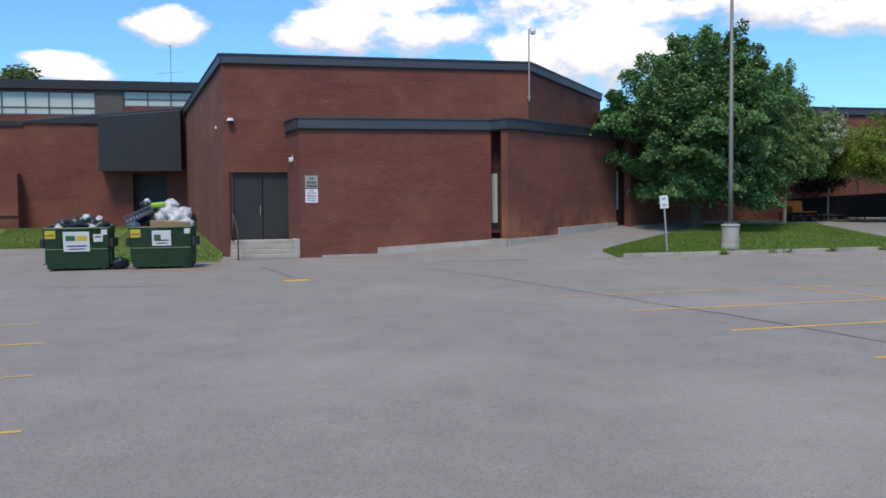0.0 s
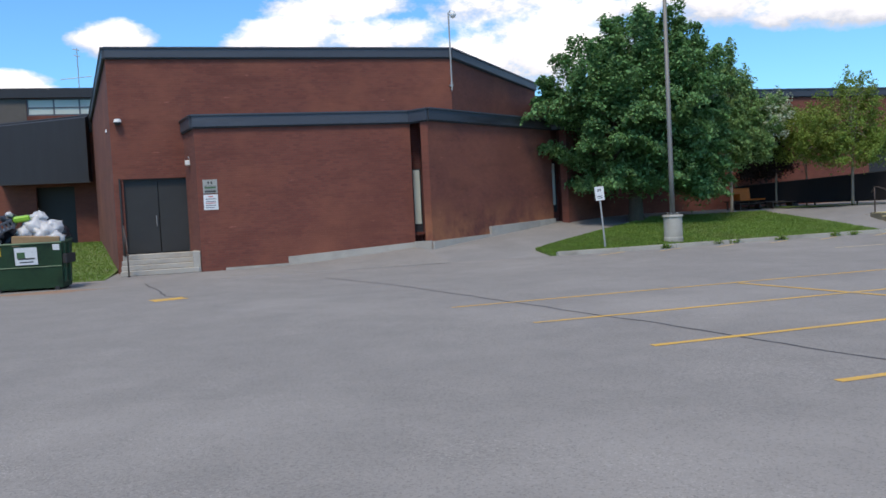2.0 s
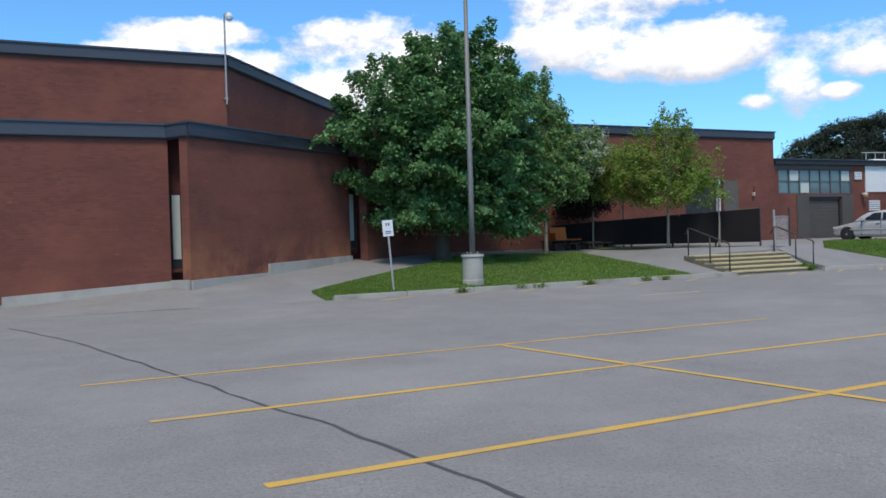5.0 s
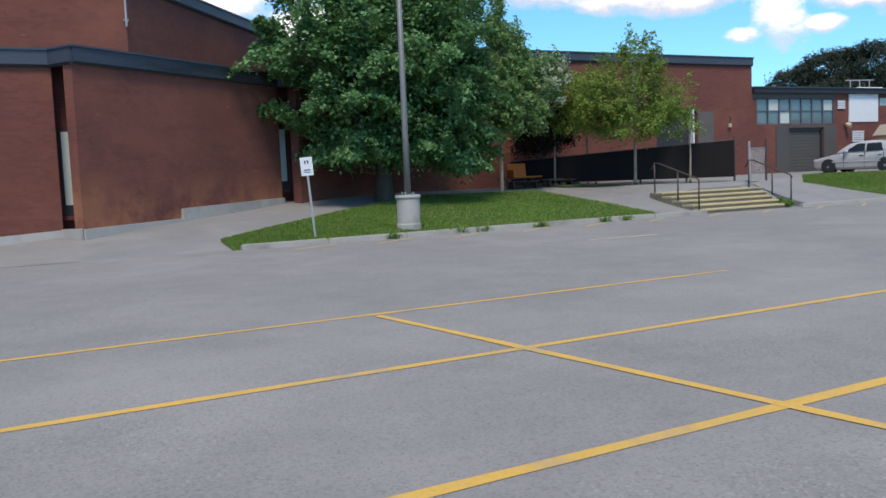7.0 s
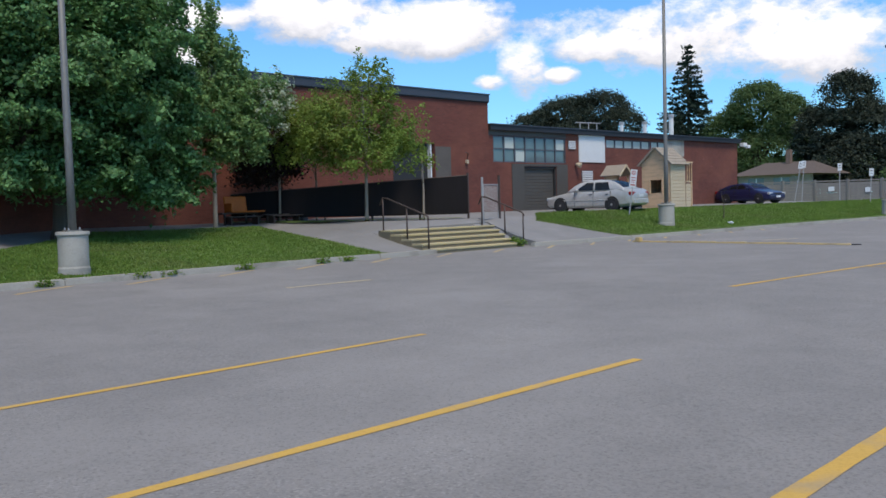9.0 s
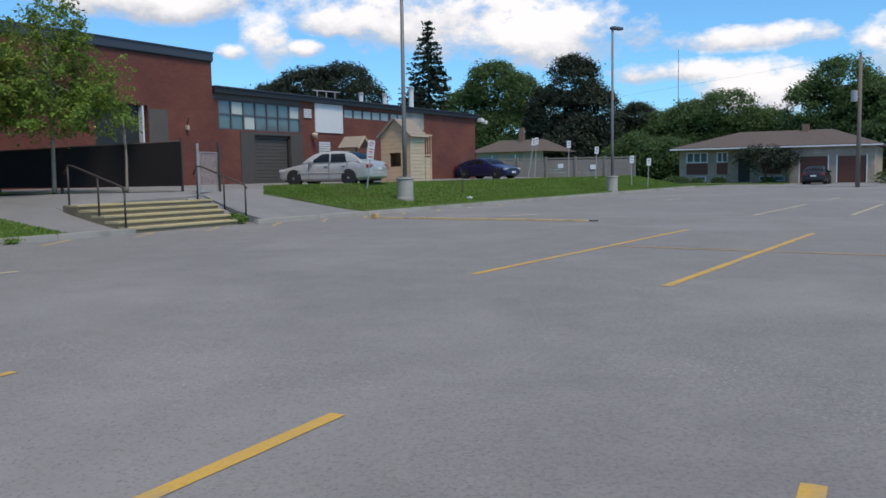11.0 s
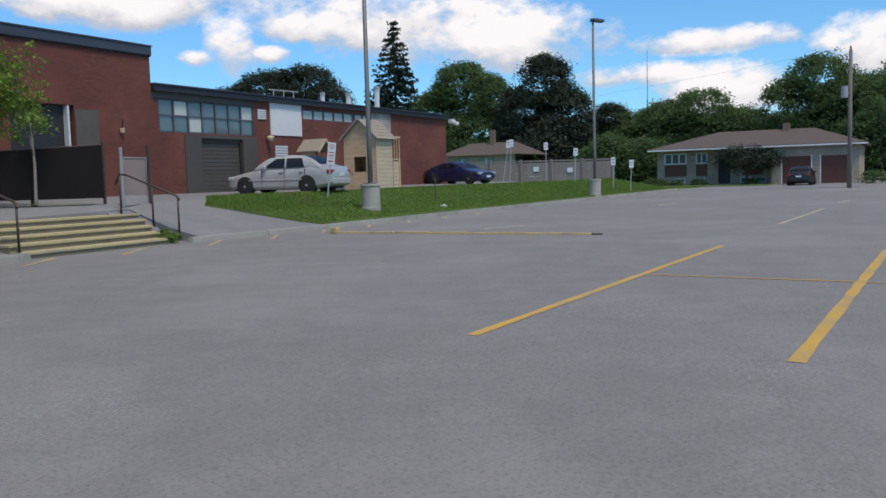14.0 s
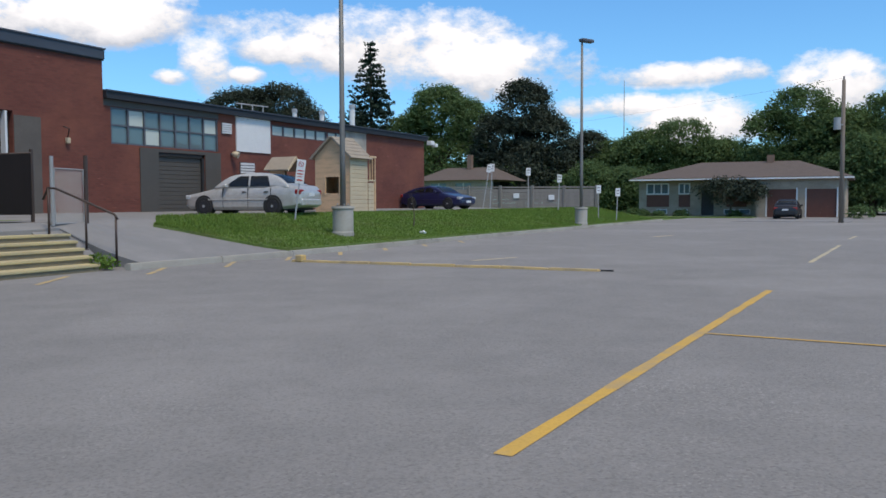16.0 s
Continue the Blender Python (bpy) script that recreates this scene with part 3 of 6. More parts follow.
YL = "worn yellow painted parking stall line"
for a, b, w, m_ in [
    ((3.95, -14.72), (14.57, -14.25), 0.085, M_YELLOW), ((4.4, -17.17), (14.76, -16.78), 0.1, M_YELLOW),
    ((4.8, -19.6), (14.83, -19.1), 0.11, M_YELLOW), ((5.2, -21.93), (15.2, -21.5), 0.11, M_YELLOW),
    ((9.3, -14.6), (10.4, -22.4), 0.1, M_YELLOW),
    ((20.58, -14.44), (29.52, -14.82), 0.10, M_YELLOW), ((20.44, -16.92), (29.06, -17.33), 0.11, M_YELLOW),
    ((25.05, -14.66), (24.6, -24.0), 0.06, M_YELLOW),
    ((35.7, -15.0), (43.6, -15.35), 0.10, M_FADED), ((36.3, -17.4), (44.0, -17.7), 0.10, M_FADED), ((48.0, -15.5), (51.0, -15.7), 0.1, M_FADED),
    ((16.6, -8.36), (18.4, -8.4), 0.13, M_FADED), ((33.5, -8.4), (34.9, -8.85), 0.16, M_FADED), ((47.7, -9.1), (49.1, -9.5), 0.2, M_FADED),
    ((-5.6, -16.05), (-4.93, -15.85), 0.08, M_YELLOW), ((-5.2, -18.15), (-4.4, -18.05), 0.08, M_YELLOW), ((-4.8, -20.48), (-3.97, -20.42), 0.08, M_YELLOW), ((-4.3, -22.93), (-3.49, -22.88), 0.08, M_YELLOW),
    ((-0.95, -9.4), (-0.3, -9.2), 0.5, M_YELLOW)]:
    stripe("road_marking", a, b, w, m_, YL, 0.006 if abs(b[1] - a[1]) > 3 else 0.004)
for x in (11.2, 13.2, 15.2, 17.2, 19.2, 21.4, 23.6, 25.7, 27.9, 29.8, 31.9, 34.0, 36.2, 38.5, 41.0):
    k = 1.0 if x < 31 else 0.8
    stripe("road_marking", (x, curb_y(x) - 1.0 * k), (x + 1.3 * k, curb_y(x) - 0.12), 0.1, M_TICK, "short worn yellow tick at the curb")

# tar-filled cracks
def crack(pts, w):
    bm = bmesh.new()
    prev = None
    pts = [Vector(p) for p in pts]
    dense = []
    for a, b in zip(pts, pts[1:]):
        k = max(2, int((b - a).length / 0.25))
        dense += [a.lerp(b, i / k) for i in range(k)]
    dense.append(pts[-1])
    for i, p in enumerate(dense):
        d = (dense[min(i + 1, len(dense) - 1)] - dense[max(i - 1, 0)]).normalized()
        n = Vector((-d.y, d.x))
        p = p + n * 0.05 * noise.noise((p.x * 1.7, p.y * 1.7, 3.0))
        ww = w * (0.6 + 0.5 * line_rng.random())
        q = [bm.verts.new((p.x + s * n.x * ww, p.y + s * n.y * ww, LOT + 0.003)) for s in (-1, 1)]
        if prev:
            bm.faces.new((prev[0], q[0], q[1], prev[1]))
        prev = q
    structure("road_crack", bm, M_TAR, "dark tar-filled crack across the asphalt", "road crack")


crack([(3.03, -6.3), (4.1, -10.0), (4.5, -12.1), (5.1, -15.1), (5.45, -17.2), (5.7, -18.2), (5.9, -19.7), (6.0, -20.5), (6.3, -21.8), (6.5, -24)], 0.022)
crack([(-1.46, -4.1), (-1.0, -6.4), (-0.73, -8.4), (-0.2, -9.2)], 0.02)
crack([(-9, -9.6), (-5.5, -9.4), (-3.5, -9.9)], 0.02)

rs = prism([(-5.4 + 1.3 * math.cos(a) * (1 + 0.3 * math.sin(3 * a)) + 1.6, -4.75 + 0.45 * math.sin(a) * (1 + 0.25 * math.cos(5 * a))) for a in (2 * math.pi * k / 40 for k in range(40))], LOT - 0.01, LOT + 0.002)
structure("ground_stain", rs, M_RUST, "rusty brown stain on the asphalt by the dumpsters", "stain")

# speed bump: low concrete stops laid end to end
bump_thing = thing("parking_barrier", pose(0, 0, LOT), "low yellow-edged concrete parking barrier on the asphalt", "parking barrier")
p0, p1 = Vector((31.7, -4.95)), Vector((31.8, -11.7))
bar_rng = random.Random(12)
for i in range(7):
    a, b = p0.lerp(p1, i / 7 + 0.001), p0.lerp(p1, (i + 1) / 7 - 0.001)
    a.x, b.x = a.x + bar_rng.uniform(-0.03, 0.03), b.x + bar_rng.uniform(-0.03, 0.03)
    bm = slab_between(a, b, 0.08, 0.0, bar_rng.uniform(0.035, 0.055), out=0.08, z1b=bar_rng.uniform(0.035, 0.055))
    bmesh.ops.bevel(bm, geom=[e for e in bm.edges if all(v.co.z > 0.03 for v in e.verts)], offset=0.018, segments=2, affect="EDGES")
    part("barrier_block", bm, M_TAN, bump_thing)
part("end_block", box(31.6, 31.78, -5.25, -5.07, 0.0, 0.15, 0.02), M_TICK, bump_thing, "yellow painted end block")
part("end_pin", tube([(31.8, -11.72, 0.018), (31.83, -11.95, 0.018)], 0.015, 8), M_BLACK, bump_thing, "black rubber end")


# ---- school: low front wing ----
TOP, FAS = 4.97, 0.39
low = thing("school_wing", pose(0, 0, 0), "low red brick school wing with a slate-blue metal roof edge", "school building", "school wings")
part("wall", slab_between((0, 0), (6.93, 0), 0.3, -0.1, TOP - 0.3), M_BRICK, low)
part("wall", slab_between((-0.36, 1.7), (0, 0.003), 0.25, -0.1, TOP - 0.3), M_BRICK, low)
SEG_A, SEG_B = (7.35, -0.72), (13.55, 3.78)
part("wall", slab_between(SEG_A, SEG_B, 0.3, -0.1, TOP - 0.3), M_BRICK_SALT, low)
# Return and slot walls use the brick with shade in its colour
part("wall", slab_between((7.33, 0.62), (7.36, -0.5), 0.2, -0.1, TOP - 0.3), M_BRICK_SHADED, low, "return beside the window slot, its brick coloured for shade")
part("wall", pierced_wall(6.6, 7.36, -0.1, TOP - 0.3, 0.42, 0.2, [(7.0, 7.32, 0.9, 3.05)]), M_BRICK_SHADED, low)
SEG_C, SEG_D = (14.1, 3.55), (18.8, 6.98)
part("wall", slab_between(SEG_C, SEG_D, 0.3, 0.2, TOP - 0.3), M_BRICK, low)
part("wall", slab_between((14.05, 4.6), (14.11, 3.8), 0.2, 0.2, TOP - 0.3), M_BRICK_SHADED, low)
part("wall", slab_between((13.2, 4.45), (14.06, 4.45), 0.2, 0.2, TOP - 0.3), M_BRICK_SHADED, low)
for (xa, ya, za, zb) in ((7.0, 0.44, 0.9, 3.05), (13.62, 4.40, 1.3, 3.3)):
    w = part("window", box(xa, xa + 0.32, ya - 0.06, ya - 0.02, za, zb), M_CHAR, low, "narrow window in a dark metal casing")
    part("pane", box(xa + 0.05, xa + 0.27, ya - 0.075, ya - 0.062, za + 0.28, zb - 0.05), M_GLASS_PALE, w, "milky pale pane")
    part("sill", box(xa - 0.05, xa + 0.36, ya - 0.2, ya, za - 0.09, za), M_BRICK_SHADED, w)


def fascia(parent, a, b, z1, h, out=0.1, ext=0.0, thick=0.3, metal=None):
    """Metal roof edge: a deep board with a thin cap above and a drip lip below."""
    f = part("fascia", slab_between(a, b, thick, z1 - h, z1 - 0.05, out=out, ext=ext), metal or M_FASCIA, parent)
    part("cap", slab_between(a, b, thick, z1 - 0.05, z1, out=out + 0.035, ext=ext + 0.03), M_FASCIA, f)
    part("drip_edge", slab_between(a, b, 0.05, z1 - h - 0.05, z1 - h, out=out * 0.6, ext=ext), M_SOFFIT, f)
    return f


fascia(low, (-0.04, 0), (6.95, 0), TOP, FAS)
fascia(low, (-0.37, 1.69), (-0.05, 0.09), TOP - 0.004, FAS, out=0.07, thick=0.25)
fascia(low, (6.95, -0.05), (7.38, -0.76), TOP - 0.006, FAS)
fascia(low, SEG_A, SEG_B, TOP + 0.004, FAS, metal=M_FASCIA_OLD)
fascia(low, SEG_B, (14.1, 3.5), TOP - 0.002, FAS)
fascia(low, SEG_C, SEG_D, TOP + 0.006, FAS)
part("roof", prism([(-0.3, 1.65), (0.05, 0.08), (6.9, 0.08), (7.35, -0.6), (13.5, 3.85), (14.1, 3.65), (18.7, 7.0), (14, 9), (8.5, 2)], TOP - 0.35, TOP - 0.08), M_ROOF, low)
# stepped concrete footing
for a, b, za, zb in (((0.72, 0), (2.68, 0), 0.13, 0.15), ((2.69, 0), (6.95, 0), 0.36, 0.58), ((6.96, -0.02), (7.33, -0.7), 0.6, 0.62)):
    part("footing", slab_between(a, b, 0.06, -0.1, za, out=0.07, z1b=zb), M_CONCRETE, low, "pale stained concrete footing")
sa, sb = Vector(SEG_A), Vector(SEG_B)
part("footing", slab_between(sa, sa.lerp(sb, 0.42), 0.06, -0.1, 0.60, out=0.07, z1b=0.66), M_CONCRETE, low, "pale stained concrete footing")
part("footing", slab_between(sa.lerp(sb, 0.4205), sb, 0.06, 0.0, 0.93, out=0.09, z1b=1.05), M_CONCRETE, low, "pale stained concrete footing")

# ---- school: tall hall behind ----
HT, HF = 7.38, 0.34
hall = thing("school_hall", pose(0, 0, 0), "tall red brick school hall with a slate metal roof edge", "school building", "school wings")
HA, HB, HC, HD = (-5.2, 19.3), (-2.62, 1.7), (8.95, 1.72), (15.6, 10.3)
part("wall", pierced_wall(-2.62, 8.95, -0.1, HT - 0.3, 1.7, 0.3, [(-2.42, -0.12, 0.0, 3.12)]), M_BRICK, hall)
part("wall", slab_between(HA, HB, 0.3, -0.1, HT - 0.3), M_BRICK, hall)
part("wall", slab_between(HC, HD, 0.3, 3.0, HT - 0.3), M_BRICK, hall)
fascia(hall, HA, HB, HT + 0.003, HF)
fascia(hall, HB, HC, HT, HF)
fascia(hall, HC, HD, HT + 0.003, HF)
part("roof", prism([HA, HB, HC, HD, (10, 20)], HT - 0.4, HT - 0.08), M_ROOF, hall)
part("backing", box(-2.5, 0.0, 2.05, 2.15, 0.5, 3.2), M_SOFFIT, hall)
dd = part("door", box(-2.42, -0.12, 1.80, 1.84, 3.05, 3.12), M_DOOR, hall, "dark steel double door frame")
for xa, xb in ((-2.40, -1.28), (-1.26, -0.14)):
    leaf = part("leaf", box(xa, xb, 1.83, 1.88, 0.68, 3.05, 0.006), M_DOOR, dd)
part("door_frame", box(-2.46, -2.405, 1.66, 1.9, 0.66, 3.14), M_DOOR, dd)
part("door_frame", box(-0.135, -0.08, 1.66, 1.9, 0.66, 3.14), M_DOOR, dd)
part("door_handle", tube([(-1.36, 1.79, 1.55), (-1.36, 1.77, 1.6), (-1.36, 1.77, 1.85), (-1.36, 1.79, 1.9)], 0.015, 8), M_METAL, dd)
# landing and four service steps
stp = thing("service_steps", pose(0, 0, LOT), "weathered concrete steps up to the double door", "steps")
for i in range(4):
    part("step", box(-2.42, -0.08 + 0.05 * i, 0.0 + 0.33 * i, 1.69, 0.155 * i, 0.155 * (i + 1) - 0.003, 0.012), M_CONCRETE, stp)
part("cheek_wall", box(-0.26, -0.03, 0.05, 1.68, 0.0, 0.66, 0.015), M_CONCRETE, stp)


def rail(name, pts, posts, label, r=0.024):
    """Pipe handrail through pts, with upright posts (x, y, z foot, z top)."""
    t = thing(name, pose(posts[0][0], posts[0][1], posts[0][2]), label, "handrail", "handrails")
    o = Vector((posts[0][0], posts[0][1], posts[0][2]))
    part("top_rail", tube([Vector(p) - o for p in pts], r, 10), M_RAIL, t, smooth=True)
    for x, y, z0, z1 in posts:
        part("post", tube([Vector((x, y, z0 - 0.03)) - o, Vector((x, y, z1)) - o], r, 10), M_RAIL, t, smooth=True)
        part("base_plate", add_tube(bmesh.new(), [Vector((x, y, z0 - 0.01)) - o, Vector((x, y, z0 + 0.012)) - o], 0.05, 10), M_RAIL, t)
    return t


rail("handrail", [(-2.36, 1.1, 1.3), (-2.34, 1.0, 1.62), (-2.3, 0.7, 1.55), (-2.15, -0.35, 1.0), (-2.13, -0.45, 0.75)], [(-2.34, 1.0, 0.67, 1.6), (-2.15, -0.35, 0.06, 1.0)], "dark pipe handrail beside the service steps")

# roof mast with a dome camera
mast = thing("camera_mast", pose(8.93, 1.56, 5.85), "thin steel mast carrying a white dome camera", "mast")
part("pole", tube([(0, 0, 0), (0, 0, 2.75)], 0.03, 8), M_METAL, mast)
part("bracket", box(-0.06, 0.06, -0.02, 0.14, 0.15, 0.2), M_METAL, mast)
part("arm", tube([(0, 0, 2.7), (0.06, -0.03, 2.8), (0.14, -0.06, 2.74)], 0.02, 8), M_METAL, mast)
bm = bmesh.new()
bmesh.ops.create_uvsphere(bm, u_segments=14, v_segments=9, radius=0.11)
bmesh.ops.translate(bm, verts=bm.verts, vec=(0.14, -0.06, 2.64))
part("dome", bm, M_WHITE, mast, smooth=True)
part("housing", tube([(0.14, -0.06, 2.66), (0.14, -0.06, 2.78)], [0.12, 0.08], 14), M_WHITE, mast)


def wall_dome(x, y, z, r, label):
    t = thing("security_camera", pose(x, y, z), label, "security camera", "wall cameras")
    b = bmesh.new()
    bmesh.ops.create_uvsphere(b, u_segments=14, v_segments=9, radius=r)
    bmesh.ops.translate(b, verts=b.verts, vec=(0, -0.12, -0.02))
    part("dome", b, M_CHAR, t, smooth=True)
    part("housing", tube([(0, -0.12, -0.02), (0, -0.12, 0.08)], [r * 1.15, r * 0.9], 14), M_WHITE, t)
    part("bracket", box(-0.04, 0.04, -0.12, 0.0, 0.02, 0.08), M_WHITE, t)


wall_dome(-2.36, 1.7, 4.98, 0.11, "white dome camera on the brick hall wall")
wall_dome(-2.9, 4.0, 4.9, 0.08, "small white bullet camera on the side wall")
lampw = thing("wall_light", pose(-0.18, 0.9, 3.5), "small white wall light by the double door", "wall light")
part("body", box(-0.16, 0.0, -0.08, 0.08, -0.05, 0.12, 0.02), M_WHITE, lampw)
part("arm", tube([(0, 0, 0.1), (-0.05, 0, 0.25)], 0.02, 8), M_METAL, lampw)


def notice(name, x, y, z, w, h, label, bars, face=None, rot=0.0):
    """A flat sign board with bars of unreadable print (x, z, length, height, material)."""
    t = thing(name, pose(x, y, z, 0, 0, rot), label, "sign", "signs")
    part("board", box(0, w, -0.012, 0.0, 0, h, 0.003), face or M_SIGN, t)
    for bx, bz, bw, bh, mm in bars:
        part("print_bar", box(bx, bx + bw, -0.0155, -0.0125, bz, bz + bh), mm, t)
    return t


notice("notice_sign", 0.17, -0.004, 2.50, 0.44, 0.43, "weathered grey wall sign with dark lettering bands", [(0.05, 0.03, 0.34, 0.055, M_TEXT), (0.05, 0.10, 0.34, 0.012, M_TEXT), (0.05, 0.15, 0.34, 0.055, M_GREENTXT), (0.05, 0.22, 0.34, 0.012, M_TEXT), (0.15, 0.29, 0.05, 0.08, M_TEXT), (0.24, 0.29, 0.05, 0.08, M_TEXT)], M_SIGN_OLD)
notice("notice_sign", 0.17, -0.004, 1.98, 0.44, 0.48, "white wall sign with fine red and grey lettering", [(0.15, 0.40, 0.14, 0.03, M_RED), (0.06, 0.33, 0.32, 0.022, M_GREYPLA), (0.06, 0.25, 0.30, 0.022, M_GREYPLA), (0.06, 0.20, 0.32, 0.022, M_RED), (0.06, 0.13, 0.3, 0.022, M_GREYPLA), (0.06, 0.06, 0.26, 0.022, M_GREYPLA)])

# ---- school: west wing behind the dumpsters ----
west = thing("school_wing", pose(0, 0, 0), "low dark-roofed brick wing with a charcoal canopy box", "school building", "school wings")
WY = 19.0
part("wall", pierced_wall(-30, -4.4, 0.2, 6.6, WY, 0.3, [(-8.0, -6.2, 0.2, 3.75)]), M_BRICK, west)
part("recess", box(-8.2, -6.0, WY + 0.8, WY + 0.9, 0.2, 4.0), M_DOOR, west)
cv = part("canopy", prism([(-9.55, WY + 0.05), (-9.55, WY - 1.0), (-5.35, WY - 1.0), (-5.3, WY + 0.05)], 3.95, 6.9, tops=[6.9, 6.7, 7.1, 7.3]), M_CHAR, west, "charcoal metal canopy box over the entrance")
part("lip", prism([(-9.6, WY - 1.05), (-5.3, WY - 1.05), (-5.3, WY - 0.9), (-9.6, WY - 0.9)], 3.86, 3.95), M_SOFFIT, cv)
part("roof_edge", prism([(-13.4, WY - 0.1), (-4.6, WY - 0.1), (-4.6, WY + 2), (-13.4, WY + 2)], 6.45, 6.6, tops=[6.55, 7.42, 7.7, 6.9]), M_CHAR, west)
part("roof_edge", slab_between((-30, WY), (-13.4, WY), 0.4, 6.3, 6.55, out=0.1), M_CHAR, west)
part("buttress", box(-19, -13.6, WY - 0.9, WY - 0.01, 0.2, 3.75), M_BRICK, west, "lighter brick bay with a stone ledge")
part("ledge", box(-19, -13.55, WY - 1.0, WY - 0.01, 1.55, 1.65), M_BRICK, west)
upper = thing("school_wing", pose(0, 0, 0), "upper brick storey with a long band of pale windows", "school building", "school wings")
UY = 24.0
UH = [(-26.0, -10.6, 7.4, 8.8), (-9.05, -3.6, 7.95, 8.9)]
part("wall", pierced_wall(-30, -3.2, 4.0, 8.95, UY, 0.3, UH), M_BRICK, upper)
part("panel", box(-10.58, -9.07, UY - 0.03, UY - 0.002, 7.3, 8.9), M_GREYPANEL, upper, "grey-brown panel between the windows")
part("roof_edge", slab_between((-30, UY), (-3.2, UY), 0.5, 8.92, 9.45, out=0.2), M_CHAR, upper)
for xa, xb, za, zb in UH:
    n_ = round((xb - xa) / 1.28)
    wd = part("window", box(xa, xb, UY + 0.06, UY + 0.14, za, za + 0.08), M_GREYPLA, upper)
    part("window_frame", box(xa, xb, UY + 0.06, UY + 0.14, zb - 0.08, zb), M_GREYPLA, wd)
    part("window_frame", box(xa, xb, UY + 0.05, UY + 0.13, za + 0.42, za + 0.48), M_GREYPLA, wd)
    for i in range(n_ + 1):
        x = xa + (xb - xa - 0.08) * i / n_
        part("mullion", box(x, x + 0.08, UY + 0.04, UY + 0.15, za, zb), M_GREYPLA, wd)
        if i < n_:
            part("pane", box(x + 0.08, x + (xb - xa) / n_, UY + 0.085, UY + 0.10, za + 0.05, zb - 0.05), M_GLASS_PALE, wd)
ant = thing("roof_antenna", pose(-6.3, 24.3, 9.44), "thin rooftop aerial with crossed rods", "antenna")
part("pole", tube([(0, 0, 0), (0, 0, 2.3)], 0.026, 6), M_METAL, ant)
part("rod", tube([(-0.95, 0, 0.55), (0.7, 0, 0.72)], 0.02, 6), M_METAL, ant)
part("rod", tube([(-0.18, 0, 1.9), (0.15, 0, 1.84)], 0.02, 6), M_METAL, ant)
part("rod", tube([(-0.22, 0, 2.25), (0.12, 0, 2.18)], 0.02, 6), M_METAL, ant)

# ---- school: middle block and long east wing, both on the line y = 7 ----
mid = thing("school_block", pose(0, 0, 0), "plain red brick school block with a slate roof edge", "school building", "school wings")
part("wall", pierced_wall(15.0, 37.4, 0.3, 6.3, 7.0, 0.35, [(31.6, 34.0, 0.9, 4.12)]), M_BRICK, mid)
part("wall", box(37.1, 37.4, 7.36, 20, 0.3, 6.3), M_BRICK, mid)
fascia(mid, (15.0, 7.0), (37.42, 7.0), 6.5, 0.36)
part("roof", box(15.2, 37.3, 7.3, 20, 6.1, 6.42), M_ROOF, mid)
md = part("door", box(31.6, 34.0, 7.2, 7.26, 0.9, 4.12), M_DOOR, mid, "tall dark recessed doorway")
part("jamb", box(33.72, 33.79, 6.98, 7.2, 0.9, 4.1), M_SIGN, md, "pale metal jamb")
part("panel", box(34.02, 34.95, 6.975, 7.0, 0.9, 4.0), M_GREYPANEL, mid, "grey render panel beside the doorway")

east = thing("school_wing", pose(0, 0, 0), "long low brick school wing with clerestory windows", "school building", "school wings")
WZ0, WZ1 = 3.36, 4.62
EH = [(37.75, 43.1, WZ0, WZ1), (46.5, 50.7, 4.24, 4.7), (39.9, 42.3, 0.9, 3.18), (50.75, 52.3, 4.24, 4.7)]
part("wall", pierced_wall(37.42, 60.6, 0.3, 5.0, 7.05, 0.35, EH), M_BRICK, east)
part("wall", box(60.3, 60.6, 7.41, 22, 0.3, 5.0), M_BRICK, east)
fe = part("fascia", box(37.42, 60.75, 6.85, 7.4, 4.86, 5.1), M_CHAR, east, "dark metal roof edge")
part("cap", box(37.42, 60.8, 6.8, 7.45, 5.1, 5.15), M_FASCIA, fe)
part("roof", box(37.4, 60.7, 7.3, 22, 4.8, 5.04), M_ROOF, east)
part("panel", box(37.44, 43.12, 7.035, 7.05, 4.63, 4.86), M_GREYDOOR, east)
w = part("window", box(37.75, 43.1, 7.1, 7.2, WZ0, WZ0 + 0.06), M_GREYPLA, east, "wide two-row window band")
part("window_frame", box(37.75, 43.1, 7.1, 7.2, WZ1 - 0.06, WZ1), M_GREYPLA, w)
part("window_frame", box(37.75, 43.1, 7.09, 7.19, 3.98, 4.04), M_GREYPLA, w)
for i in range(8):
    x = 37.75 + 5.29 * i / 7
    part("mullion", box(x, x + 0.07, 7.07, 7.2, WZ0, WZ1), M_GREYPLA, w)
    if i < 7:
        for za, zb in ((WZ0 + 0.05, 3.99), (4.03, WZ1 - 0.05)):
            part("pane", box(x + 0.065, x + 0.765, 7.13, 7.145, za, zb), M_GLASS if (i * 7 + int(zb * 3)) % 5 else M_GLASS_PALE, w)
